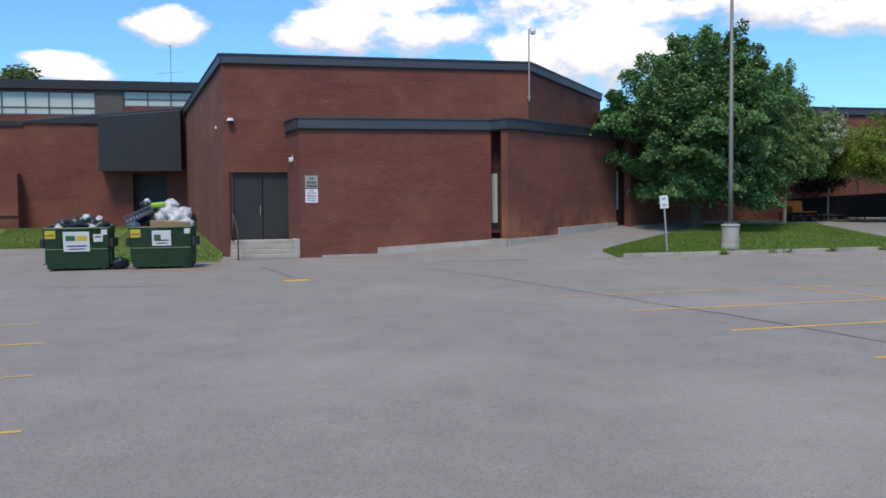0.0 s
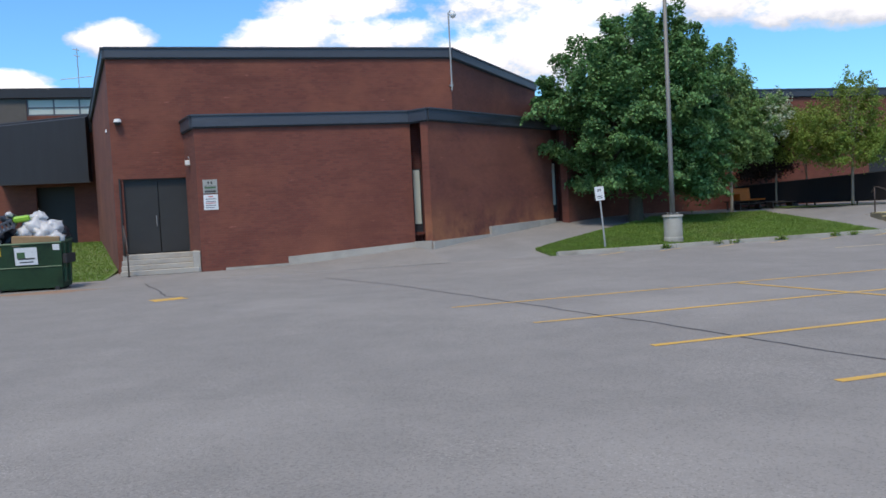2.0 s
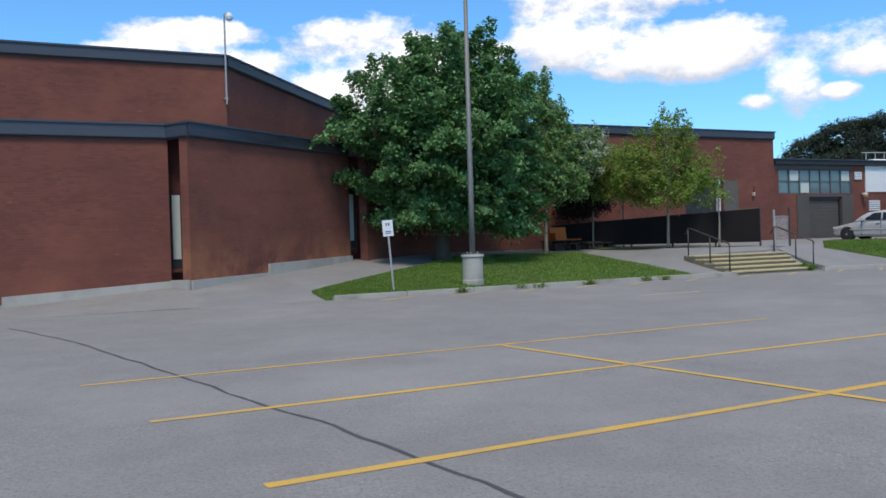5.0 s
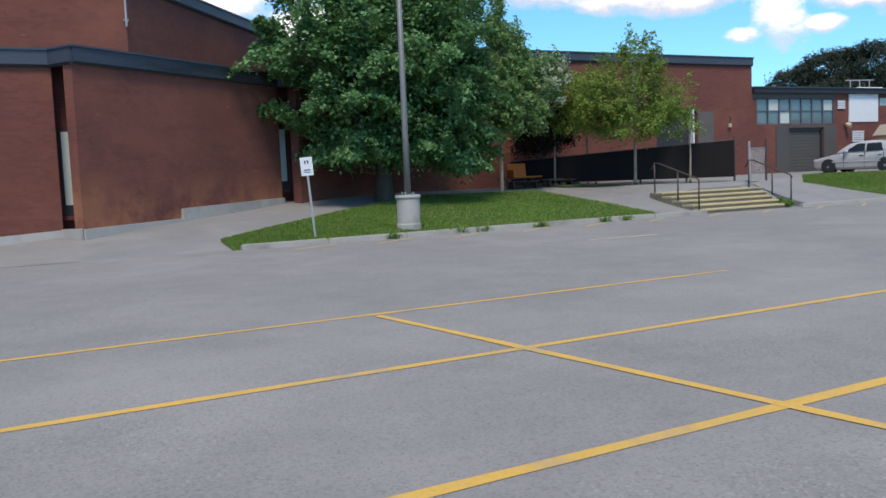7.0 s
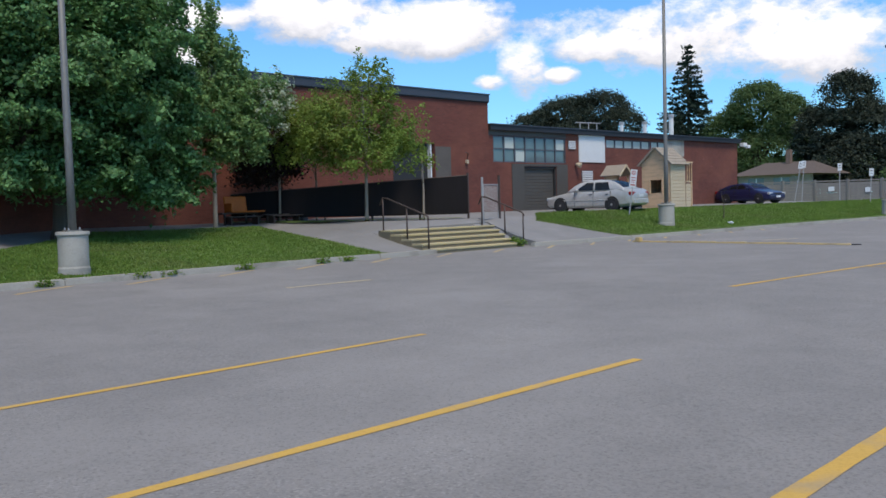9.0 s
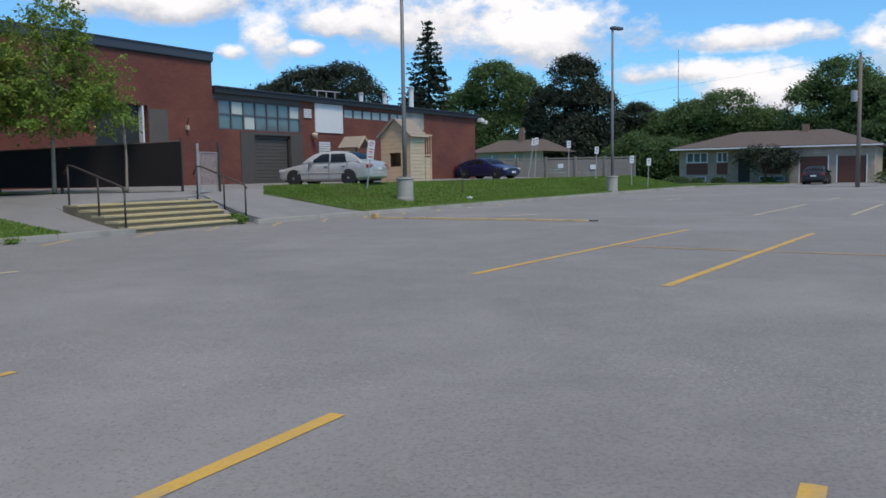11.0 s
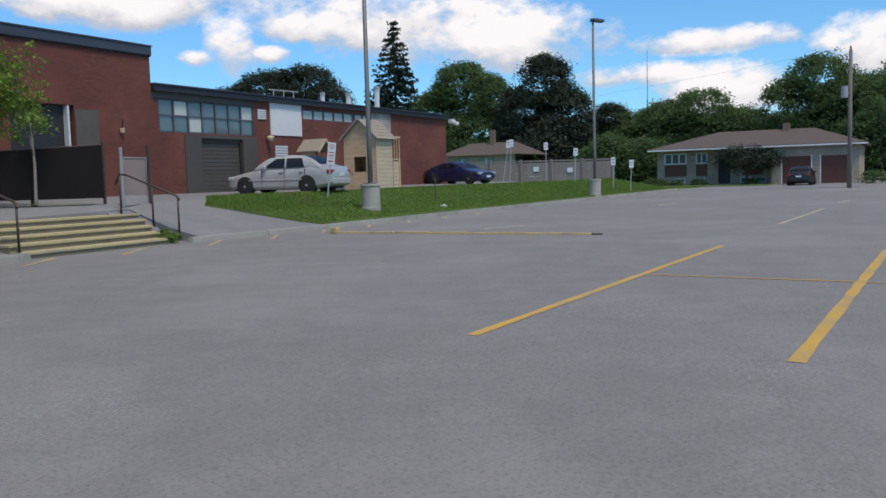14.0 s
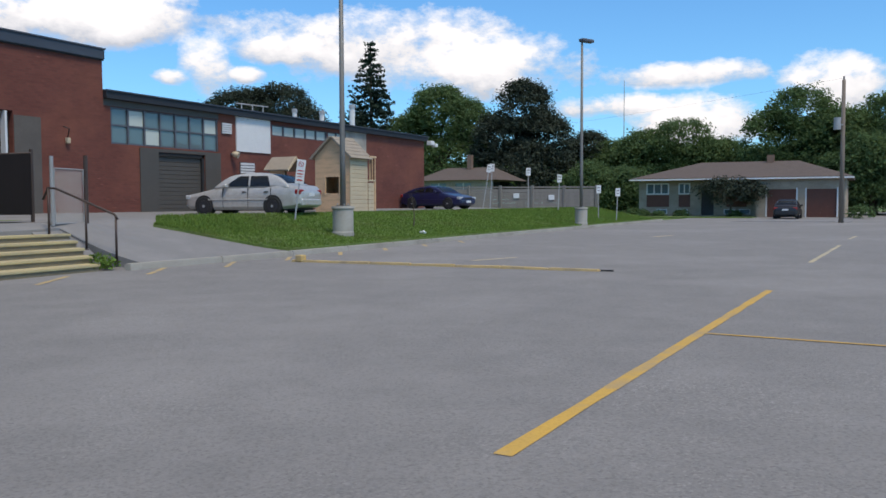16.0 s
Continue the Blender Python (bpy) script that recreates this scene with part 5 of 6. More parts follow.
for x, y, h_, tl in ((63.5, 4.6, 2.6, 9), (64.0, 4.35, 2.65, 3), (64, 1.9, 2.4, 0), (64, 0.05, 2.1, 2), (64, -3.4, 1.6, 2), (64, -2.35, 1.9, 0)):
    post_sign(x, y, max(0.3, ground_z(x, y)) if y > -3 else 0.5, h_, 0.26, 0.46, "small white sign on a post along the far lawn", tl, -62, [(-0.07, 0.3, 0.14, 0.05), (-0.07, 0.15, 0.14, 0.03)])


# ---- dumpsters ----
DUMP = 1.0


def dumpster(x, y, rot, label, tag, second_tag):
    t = thing("dumpster", pose(x, y, LOT, 0, 0, rot), label, "dumpster", "dumpsters")
    W, D, H = 1.76, 1.35, 1.30
    b = bmesh.new()
    lo = [b.verts.new(p) for p in ((-W / 2 + 0.05, 0.16, 0.06), (W / 2 - 0.05, 0.16, 0.06), (W / 2 - 0.05, D - 0.05, 0.06), (-W / 2 + 0.05, D - 0.05, 0.06))]
    hi = [b.verts.new(p) for p in ((-W / 2, 0.0, H - 0.08), (W / 2, 0.0, H - 0.08), (W / 2, D, H), (-W / 2, D, H))]
    b.faces.new(lo)
    for i in range(4):
        b.faces.new((lo[i], lo[(i + 1) % 4], hi[(i + 1) % 4], hi[i]))
    bmesh.ops.solidify(b, geom=b.faces[:], thickness=0.04)
    part("body", b, M_DUMP, t)
    part("rim", tube([(-W / 2, 0, H - 0.07), (W / 2, 0, H - 0.07), (W / 2, D, H), (-W / 2, D, H), (-W / 2, 0, H - 0.07)], 0.035, 6), M_DUMP, t)
    part("crease", tube([(-W / 2 + 0.03, 0.085, 0.62), (W / 2 - 0.03, 0.085, 0.62)], 0.02, 6), M_DUMP, t)
    for s in (-1, 1):
        for k in (0.3, 0.8):
            part("rib", box(s * W / 2 - 0.03, s * W / 2 + 0.03, k, k + 0.06, 0.2, H - 0.1), M_DUMP, t)
        part("fork_pocket", box(min(s * W / 2, s * (W / 2 + 0.11)), max(s * W / 2, s * (W / 2 + 0.11)), 0.06, D - 0.2, 0.68, 0.93, 0.015), M_BLACK, t, "dark steel fork pocket")
        part("skid", box(s * 0.7 - 0.06, s * 0.7 + 0.06, 0.12, D - 0.1, 0.0, 0.09), M_BLACK, t)

    def tagf(x0, x1, z0, z1, m, nm="label"):
        sl = 0.16 / (H - 0.14)
        x0, x1, z0, z1 = x0 * 0.91, x1 * 0.91, z0 - 0.06, z1 - 0.06
        mm = Matrix.Translation((0, (H - 0.08 - (z0 + z1) / 2) * sl - 0.012, 0)) @ Matrix.Translation((0, 0, (z0 + z1) / 2)) @ Matrix.Rotation(math.atan(sl), 4, "X") @ Matrix.Translation((0, 0, -(z0 + z1) / 2))
        return part(nm, box(x0, x1, -0.006 if nm == "label" else -0.010, 0.0 if nm == "label" else -0.0065, z0, z1, m=mm), m, t)

    x0, x1, z0, z1 = tag
    tagf(x0, x1, z0, z1, M_SIGN)
    w = x1 - x0
    tagf(x0 + 0.10 * w, x0 + 0.46 * w, z1 - 0.27, z1 - 0.12, M_GREENTXT, "logo_shape")
    if second_tag:
        tagf(x0 + 0.5 * w, x0 + 0.92 * w, z1 - 0.27, z1 - 0.12, M_YSTICK, "logo_shape")
        tagf(0.50, 0.78, 0.90, 1.12, M_SIGN)
        tagf(0.55, 0.73, 1.02, 1.06, M_TEXT, "print_bar")
    tagf(x0 + 0.12 * w, x0 + 0.88 * w, z0 + 0.14, z0 + 0.18, M_TEXT, "print_bar")
    tagf(x0 + 0.2 * w, x0 + 0.8 * w, z0 + 0.06, z0 + 0.09, M_TEXT, "print_bar")
    tagf(-0.93, -0.62, 1.0, 1.24, M_YSTICK)
    tagf(-0.9, -0.65, 1.08, 1.11, M_TEXT, "print_bar")
    tagf(0.74, 0.92, 1.10, 1.25, M_SIGN)
    return t


dumpster(-6.62, -2.95 - DUMP, 1, "dark green steel dumpster heaped with black bags", (-0.40, 0.38, 0.62, 1.20), True)
dumpster(-4.30, -3.0 - DUMP, -3, "dark green steel dumpster overfull with mixed rubbish", (-0.27, 0.32, 0.75, 1.20), False)


def bag(x, y, z, r, material, label, seed, squash=0.75):
    """A knotted rubbish bag: a creased lump gathered to a neck."""
    b = bmesh.new()
    bmesh.ops.create_icosphere(b, subdivisions=3, radius=r)
    for v in b.verts:
        p = v.co.normalized()
        k = 1 + 0.38 * noise.noise(p * 2.2 + Vector((seed, 0, 0))) + 0.22 * noise.noise(p * 5 + Vector((0, seed, 0))) + 0.1 * noise.noise(p * 11)
        if p.z > 0.8:
            k *= 1 + 0.9 * (p.z - 0.8)
            v.co.x *= 0.6
            v.co.y *= 0.6
        v.co *= k
        v.co.z *= squash
    ob = part("rubbish_bag", b, material, None, smooth=True)
    ob.location = (x, y, z)
    ob.rotation_euler = (0.5 * math.sin(seed * 3), 0.5 * math.cos(seed * 5), seed)
    return tagged(ob, label, "rubbish bag", "rubbish in the dumpsters")


rb = random.Random(9)
for dx, dy, dz, r, white in ((-7.15, 0.5, 1.38, 0.30, 0), (-6.75, 0.45, 1.44, 0.32, 0), (-6.4, 0.55, 1.42, 0.30, 0), (-6.1, 0.5, 1.36, 0.26, 0), (-6.95, 0.9, 1.36, 0.3, 0), (-6.5, 0.95, 1.4, 0.3, 0), (-6.5, 0.35, 1.66, 0.11, 1), (-6.1, 0.4, 1.62, 0.10, 1), (-7.3, 0.3, 1.36, 0.14, 1), (-6.28, 0.18, 1.36, 0.1, 1)):
    bag(dx * 0.9 - 0.55, -2.95 - DUMP + dy, dz - 0.06, r, M_BAGWHT if white else M_BAGBLK, "crumpled white bag on the rubbish heap" if white else "shiny black rubbish bag heaped in the dumpster", rb.random() * 9)
for dx, dy, dz, r, k in ((-4.85, 0.8, 1.5, 0.34, 0), (-4.75, 0.7, 1.98, 0.22, 0), (-4.75, 0.55, 2.12, 0.09, 1), (-4.1, 0.6, 1.75, 0.33, 1), (-3.85, 0.5, 1.62, 0.3, 1), (-3.65, 0.7, 1.7, 0.28, 1), (-4.35, 0.4, 1.62, 0.2, 1), (-3.5, 0.35, 1.45, 0.22, 1), (-4.1, 1.0, 1.5, 0.36, 0), (-3.6, 1.0, 1.6, 0.3, 0), (-5.2, 0.2, 1.45, 0.14, 1), (-5.1, 0.35, 1.4, 0.12, 1), (-4.0, 0.8, 2.0, 0.22, 1)):
    bag(dx * 0.9 - 0.43, -3.0 - DUMP + dy, dz - 0.06, r, M_BAGWHT if k else M_BAGBLK, "crumpled pale plastic bag on the rubbish heap" if k else "shiny black rubbish bag heaped in the dumpster", rb.random() * 9)
bag(-5.5, -2.55 - DUMP, 0.22, 0.24, M_BAGBLK, "black rubbish bag lying on the asphalt between dumpsters", 4.4)
bx = part("cardboard_box", box(-0.56, 0.56, -0.35, 0.35, 0, 0.26, 0.01), M_CARD)
bx.matrix_world = pose(-4.05, -2.62 - DUMP, 1.22, 4, 3, 3)
tagged(bx, "flattened brown cardboard box on the heap", "cardboard box")
lm = part("plastic_tub", box(-0.2, 0.2, -0.15, 0.15, 0, 0.15, 0.04), M_LIME)
lm.matrix_world = pose(-4.4, -2.5 - DUMP, 1.86, 5, -6, 10)
tagged(lm, "lime green plastic tub on the heap", "plastic tub")
crate = thing("plastic_crate", pose(-4.9, -2.7 - DUMP, 1.60, 10, -24, 4), "tilted dark grey plastic crate on the rubbish", "crate")
part("crate_base", box(-0.42, 0.42, -0.28, 0.28, 0, 0.03), M_GREYPLA, crate)
for i in range(9):
    part("crate_slat", box(-0.42 + i * 0.1, -0.37 + i * 0.1, -0.3, -0.27, 0, 0.2), M_GREYPLA, crate)
part("crate_rim", box(-0.43, 0.43, -0.31, -0.26, 0.18, 0.23), M_GREYPLA, crate)

# ---- terrace: fence, gate, tables ----
fence = thing("fence", pose(0, 0, 0), "dark brown privacy-screened fence on steel posts", "fence")
fa, fb = Vector((29.15, 0.0)), Vector((23.6, 6.3))
for i in range(6):
    p = fa.lerp(fb, i / 5)
    zt = 2.40 - 0.42 * i / 5
    zb = ground_z(p.x, p.y)
    part("post", tube([(p.x + 0.05, p.y + 0.05, zb - 0.1), (p.x + 0.05, p.y + 0.05, zt + (0.08 if i == 0 else -0.02))], 0.04, 8), M_RAIL, fence)
    if i < 5:
        q = fa.lerp(fb, (i + 1) / 5)
        part("screen_panel", slab_between(p, q, 0.015, zb + 0.13, zt, out=0.015, z0b=ground_z(q.x, q.y) + 0.13, z1b=zt - 0.085), M_FENCE, fence)
        part("rail", tube([(p.x, p.y, zt), (q.x, q.y, zt - 0.085)], 0.022, 6), M_RAIL, fence)
strip = bmesh.new()
edge_in, edge_out = [], []
for i in range(25):
    u = fa.lerp(fb, 0.02 + 0.97 * i / 24)
    for off, row in ((0.05, edge_in), (0.8 + 0.08 * math.sin(i * 1.9), edge_out)):
        x, y = u.x - off * 0.75, u.y - off * 0.66
        row.append(strip.verts.new((x, y, ground_z(x, y) + 0.02)))
for i in range(24):
    strip.faces.new((edge_in[i], edge_in[i + 1], edge_out[i + 1], edge_out[i]))
structure("lawn_strip", strip, M_GRASS, "thin strip of grass along the dark fence", "lawn")
gate = thing("metal_gate", pose(28.98, -0.92, ground_z(29.3, -0.85) - 0.08, 0, 0, 14), "grey chain-link gate leaf between steel posts", "gate")
gw, gh = 0.95, 1.2
part("gate_frame", tube([(0, 0, 0.05), (0, 0, gh), (gw, 0, gh), (gw, 0, 0.05), (0, 0, 0.05)], 0.024, 8), M_METAL, gate)
part("post", tube([(-0.08, 0, 0), (-0.08, 0, gh + 0.25)], 0.04, 8), M_METAL, gate)
part("post", tube([(gw + 0.1, 0, 0), (gw + 0.1, 0, gh + 0.32)], 0.045, 8), M_RAIL, gate)
bm = bmesh.new()
for i in range(44):
    s = i * 0.06 - gh
    for d in (1, -1):
        a = (s, 0) if d > 0 else (s, gh)
        pts = []
        for k in range(30):
            x, z = a[0] + k * 0.06, a[1] + d * k * 0.06
            if 0 <= x <= gw and 0.05 <= z <= gh:
                pts.append((x, 0, z))
        if len(pts) > 1:
            add_tube(bm, [pts[0], pts[-1]], 0.006, 4)
part("wire_mesh", bm, M_METAL, gate)


def table(x, y, z, w, d, h, top_m, label):
    t = thing("picnic_table", pose(x, y, z), label, "table", "outdoor tables")
    part("tabletop", box(0, w, 0, d, h - 0.05, h, 0.01), top_m, t)
    for px in (0.1, w - 0.16):
        for py in (0.06, d - 0.12):
            part("leg", box(px, px + 0.06, py, py + 0.06, 0, h - 0.05), M_RAIL, t)
    part("bench_plank", box(0.05, w - 0.05, -0.4, -0.15, 0.34, 0.38, 0.01), M_RAIL, t)
    for px in (0.15, w - 0.2):
        part("bench_support", box(px, px + 0.05, -0.3, 0.1, 0.0, 0.34), M_RAIL, t)


table(22.5, 4.9, 0.84, 1.35, 0.7, 0.5, M_RAIL, "low dark outdoor table beside the lawn")
table(24.0, 4.7, 0.84, 1.35, 0.7, 0.42, M_RAIL, "low dark outdoor table beside the fence")
ob_ = thing("orange_bench", pose(22.75, 4.75, 1.34), "bright orange moulded bench seat on a dark table", "bench")
part("seat", box(0.05, 1.3, 0.0, 0.45, 0.0, 0.06, 0.02), M_ORANGE, ob_)
part("backrest", box(0.0, 0.85, 0.42, 0.5, 0.02, 0.62, 0.03, m=Matrix.Rotation(radians(-8), 4, "X")), M_ORANGE, ob_)
part("armrest", box(0.0, 0.08, 0.0, 0.45, 0.02, 0.32, 0.02), M_ORANGE, ob_)
can = thing("litter_bin", pose(25.75, 5.1, 0.9), "grey round litter bin by the fence", "litter bin")
part("body", tube([(0, 0, 0), (0, 0, 0.62)], [0.2, 0.25], 14), M_GREYPLA, can)
part("rim", tube([(0, 0, 0.6), (0, 0, 0.66)], 0.265, 14), M_GREYPLA, can)


# ---- cars ----
def car(x, y, z, heading, paint, label, coupe=False, scale=1.0):
    """A saloon built from lofted sections; local x runs from nose to tail, wheels on z = 0."""
    t = thing("car", pose(x, y, z, 0, 0, heading) @ Matrix.Scale(scale, 4), label, "car", "parked cars")
    L = 4.4

    def loft(rows, nm, m, par=None, lab=""):
        b = bmesh.new()
        rings = []
        for u, sec in rows:
            ring = [b.verts.new((u - L / 2, -w, h)) for w, h in sec] + [b.verts.new((u - L / 2, w, h)) for w, h in reversed(sec)]
            rings.append(ring)
        n = len(rings[0])
        for p, q in zip(rings, rings[1:]):
            for i in range(n):
                b.faces.new((p[i], p[(i + 1) % n], q[(i + 1) % n], q[i]))
        b.faces.new(rings[0])
        b.faces.new(rings[-1])
        return part(nm, b, m, par or t, lab, smooth=True)

    def sec(zb, zt, hw):
        return [(hw * 0.86, zb), (hw * 0.99, zb + 0.1), (hw * 1.0, zb + (zt - zb) * 0.5), (hw * 0.985, zb + (zt - zb) * 0.8), (hw * 0.9, zt - 0.012), (hw * 0.6, zt + 0.012)]

    deck = 0.93 if coupe else 1.0
    body = loft([(0.0, sec(0.36, 0.60, 0.60)), (0.06, sec(0.26, 0.66, 0.72)), (0.22, sec(0.2, 0.71, 0.79)), (0.7, sec(0.18, 0.80, 0.83)), (1.2, sec(0.18, 0.90, 0.85)), (1.5, sec(0.18, 0.94, 0.855)),
                 (3.0, sec(0.18, 0.95, 0.855)), (3.6, sec(0.19, deck, 0.845)), (4.05, sec(0.22, deck, 0.82)), (4.28, sec(0.26, deck - 0.04, 0.78)), (4.37, sec(0.3, 0.82, 0.74)), (4.4, sec(0.4, 0.72, 0.66))], "body", paint)
    mod = body.modifiers.new("soft", "BEVEL")
    mod.width, mod.segments, mod.limit_method, mod.harden_normals = 0.02, 2, "ANGLE", True
    hi_, c0, c1 = (1.32, 1.25, 3.98) if coupe else (1.41, 1.18, 3.98)
    r0, r1 = c0 + 0.82, c1 - (1.15 if coupe else 0.84)
    belt = 0.90

    def roofline(u):
        """Height of the cabin along the car: raked screen, gently arched roof, sloping rear window."""
        if u < r0:
            return 0.93 + (hi_ - 0.05 - 0.93) * math.sin(0.5 * math.pi * (u - c0) / (r0 - c0)) ** 0.92
        if u > r1:
            return 0.95 + (hi_ - 0.05 - 0.95) * math.sin(0.5 * math.pi * (c1 - u) / (c1 - r1)) ** 0.9
        return hi_ - 0.05 + 0.05 * math.sin(math.pi * (u - r0) / (r1 - r0))

    def half(z):
        f = max(0.0, (z - belt) / (hi_ - belt))
        return 0.79 - 0.15 * f - 0.05 * f ** 3

    rows = []
    for k in range(25):
        u = c0 + (c1 - c0) * k / 24
        zt = max(roofline(u), 0.935)
        rows.append((u, [(half(belt), belt)] + [(half(belt + (zt - belt) * f), belt + (zt - belt) * f) for f in (0.3, 0.6, 0.85)] + [(half(zt) - 0.035, zt - 0.008), (half(zt) * 0.55, zt + 0.012)]))
    cabin = loft(rows, "cabin", paint)

    def pane(nm, pts_of, nu=8, nv=5):
        """A pane laid just proud of the cabin over a grid of (a, b) in 0..1."""
        b = bmesh.new()
        g = [[b.verts.new(pts_of(i / nu, k / nv)) for k in range(nv + 1)] for i in range(nu + 1)]
        for i in range(nu):
            for k in range(nv):
                b.faces.new((g[i][k], g[i + 1][k], g[i + 1][k + 1], g[i][k + 1]))
        bmesh.ops.solidify(b, geom=b.faces[:], thickness=0.006)
        part(nm, b, M_CARGLASS, cabin, "dark tinted glass", smooth=False)

    def screen(ua, ub):
        def at(a, b):
            u = ua + (ub - ua) * a
            zt = roofline(u)
            w = half(zt) - 0.085
            y = -w + 2 * w * b
            return (u - L / 2, y, zt + 0.008 + 0.02 * (1 - (y / w) ** 2))
        return at

    pane("windscreen", screen(c0 + 0.04, r0 - 0.10))
    pane("rear_window", screen(c1 - 0.10, r1 + 0.10))

    def side(s_, ba, bb, ta, tb, z0, z1):
        def at(a, b):
            z = z0 + (z1 - z0) * b
            u = (ba + (bb - ba) * a) * (1 - b) + (ta + (tb - ta) * a) * b
            return (u - L / 2, s_ * (half(z) + 0.007), z)
        return at

    zs = hi_ - 0.11
    for s in (-1, 1):
        if coupe:
            pane("side_window", side(s, c0 + 0.42, 2.55, r0 + 0.1, 2.5, 0.95, zs))
            pane("side_window", side(s, 2.61, 3.3, 2.56, r1 + 0.05, 0.96, zs))
        else:
            pane("side_window", side(s, c0 + 0.38, 2.48, r0 + 0.10, 2.45, 0.95, zs))
            pane("side_window", side(s, 2.55, 3.30, 2.52, r1 + 0.02, 0.95, zs))
        for u in (0.82, 3.42):
            part("wheel_arch", tube([(u - L / 2, s * 0.60, 0.33), (u - L / 2, s * 0.862, 0.33)], 0.345, 24), M_BLACK, t)
            wl_ = part("wheel", tube([(u - L / 2, s * 0.64, 0.31), (u - L / 2, s * 0.66, 0.31), (u - L / 2, s * 0.85, 0.31), (u - L / 2, s * 0.875, 0.31)], [0.29, 0.31, 0.31, 0.28], 24), M_BLACK, t, "black tyre")
            part("rim", tube([(u - L / 2, s * 0.86, 0.31), (u - L / 2, s * 0.884, 0.31)], [0.2, 0.19], 18), M_RIM, wl_)
            part("hub", tube([(u - L / 2, s * 0.88, 0.31), (u - L / 2, s * 0.892, 0.31)], 0.05, 10), M_METAL, wl_)
        for u in ((1.55, 2.5, 3.35) if not coupe else (1.5, 2.75)):
            part("door_seam", box(u - L / 2 - 0.006, u - L / 2 + 0.006, min(s * 0.80, s * 0.859), max(s * 0.80, s * 0.859), 0.26, 0.9), M_BLACK, t)
        part("rub_strip", box(-1.3, 1.2, min(s * 0.80, s * 0.872), max(s * 0.80, s * 0.872), 0.5, 0.545, 0.008), paint, t)
        for u in ((2.28, 3.1) if not coupe else (2.5,)):
            part("door_handle", box(u - L / 2, u - L / 2 + 0.16, min(s * 0.8, s * 0.872), max(s * 0.8, s * 0.872), 0.76, 0.79, 0.006), M_BLACK, t)
        part("mirror", box(1.62 - L / 2, 1.76 - L / 2, min(s * 0.8, s * 0.98), max(s * 0.8, s * 0.98), 0.92, 1.04, 0.025), paint, t)
        part("headlight", box(-L / 2 + 0.03, -L / 2 + 0.24, min(s * 0.40, s * 0.775), max(s * 0.40, s * 0.775), 0.54, 0.68, 0.03), M_HEAD, t, "clear headlight")
        part("tail_light", box(L / 2 - 0.22, L / 2 - 0.02, min(s * 0.46, s * 0.795), max(s * 0.46, s * 0.795), 0.68, 0.85, 0.03), M_TAIL, t, "red tail light")
    part("front_bumper", box(-L / 2 - 0.02, -L / 2 + 0.12, -0.66, 0.66, 0.32, 0.5, 0.03), paint, t)
    part("rear_bumper", box(L / 2 - 0.12, L / 2 + 0.03, -0.68, 0.68, 0.32, 0.54, 0.03), paint, t)
    part("grille", box(-L / 2 - 0.01, -L / 2 + 0.08, -0.34, 0.34, 0.55, 0.64, 0.01), M_BLACK, t)
    part("number_plate", box(L / 2 - 0.02, L / 2 + 0.012, -0.2, 0.2, 0.62, 0.74), M_SIGN, t)
    part("number_plate", box(-L / 2 - 0.03, -L / 2 - 0.015, -0.2, 0.2, 0.36, 0.47), M_SIGN, t)
    part("underbody", box(-1.9, 1.9, -0.7, 0.7, 0.16, 0.3), M_BLACK, t)
    return t


car(39.35, 2.3, ground_z(39.35, 2.3) - 0.03, -82, M_SILVER, "silver four-door saloon parked on the terrace", scale=0.98)
car(57.9, 4.8, ground_z(57.9, 4.8) - 0.03, 78, M_NAVY, "dark navy blue coupe parked by the grass bank", coupe=True, scale=0.94)
car(84.0, -10.8, 0.06, 180, M_DARKCAR, "black car parked in front of the garage", scale=1.0)


# ---- playhouses ----
ph = thing("playhouse", pose(45.2, 2.25, ground_z(45.2, 2.25)), "pale plywood children's playhouse with a grey shingle roof", "playhouse")
PW, PD, PE, PA = 1.65, 1.3, 2.2, 2.95
b = bmesh.new()
for ya, yb, za, zb in ((0, PW, 0, 0.75), (0, 0.5, 0.75, 1.4), (1.15, PW, 0.75, 1.4), (0, PW, 1.4, PE)):
    add_box(b, 0, 0.05, ya, yb, za, zb)
part("front_wall", b, M_PINE, ph)
gb = bmesh.new()
vv = [gb.verts.new(p) for p in ((0, 0, PE), (0, PW, PE), (0, PW / 2, PA), (0.05, 0, PE), (0.05, PW, PE), (0.05, PW / 2, PA))]
for f in ((0, 1, 2), (3, 5, 4), (0, 3, 4, 1), (1, 4, 5, 2), (2, 5, 3, 0)):
    gb.faces.new([vv[i] for i in f])
part("gable", gb, M_PINE, ph)
part("back_wall", box(PD - 0.05, PD, 0, PW, 0, PE), M_PINE, ph)
part("side_wall", box(0.05, PD - 0.05, PW - 0.05, PW, 0, PE), M_PINE, ph)
for i in range(13):
    part("board", box(0.0, PD, -0.02, 0.02 + 0.002 * (i % 2), i * 0.17, i * 0.17 + 0.16, 0.004), M_PLANK, ph)
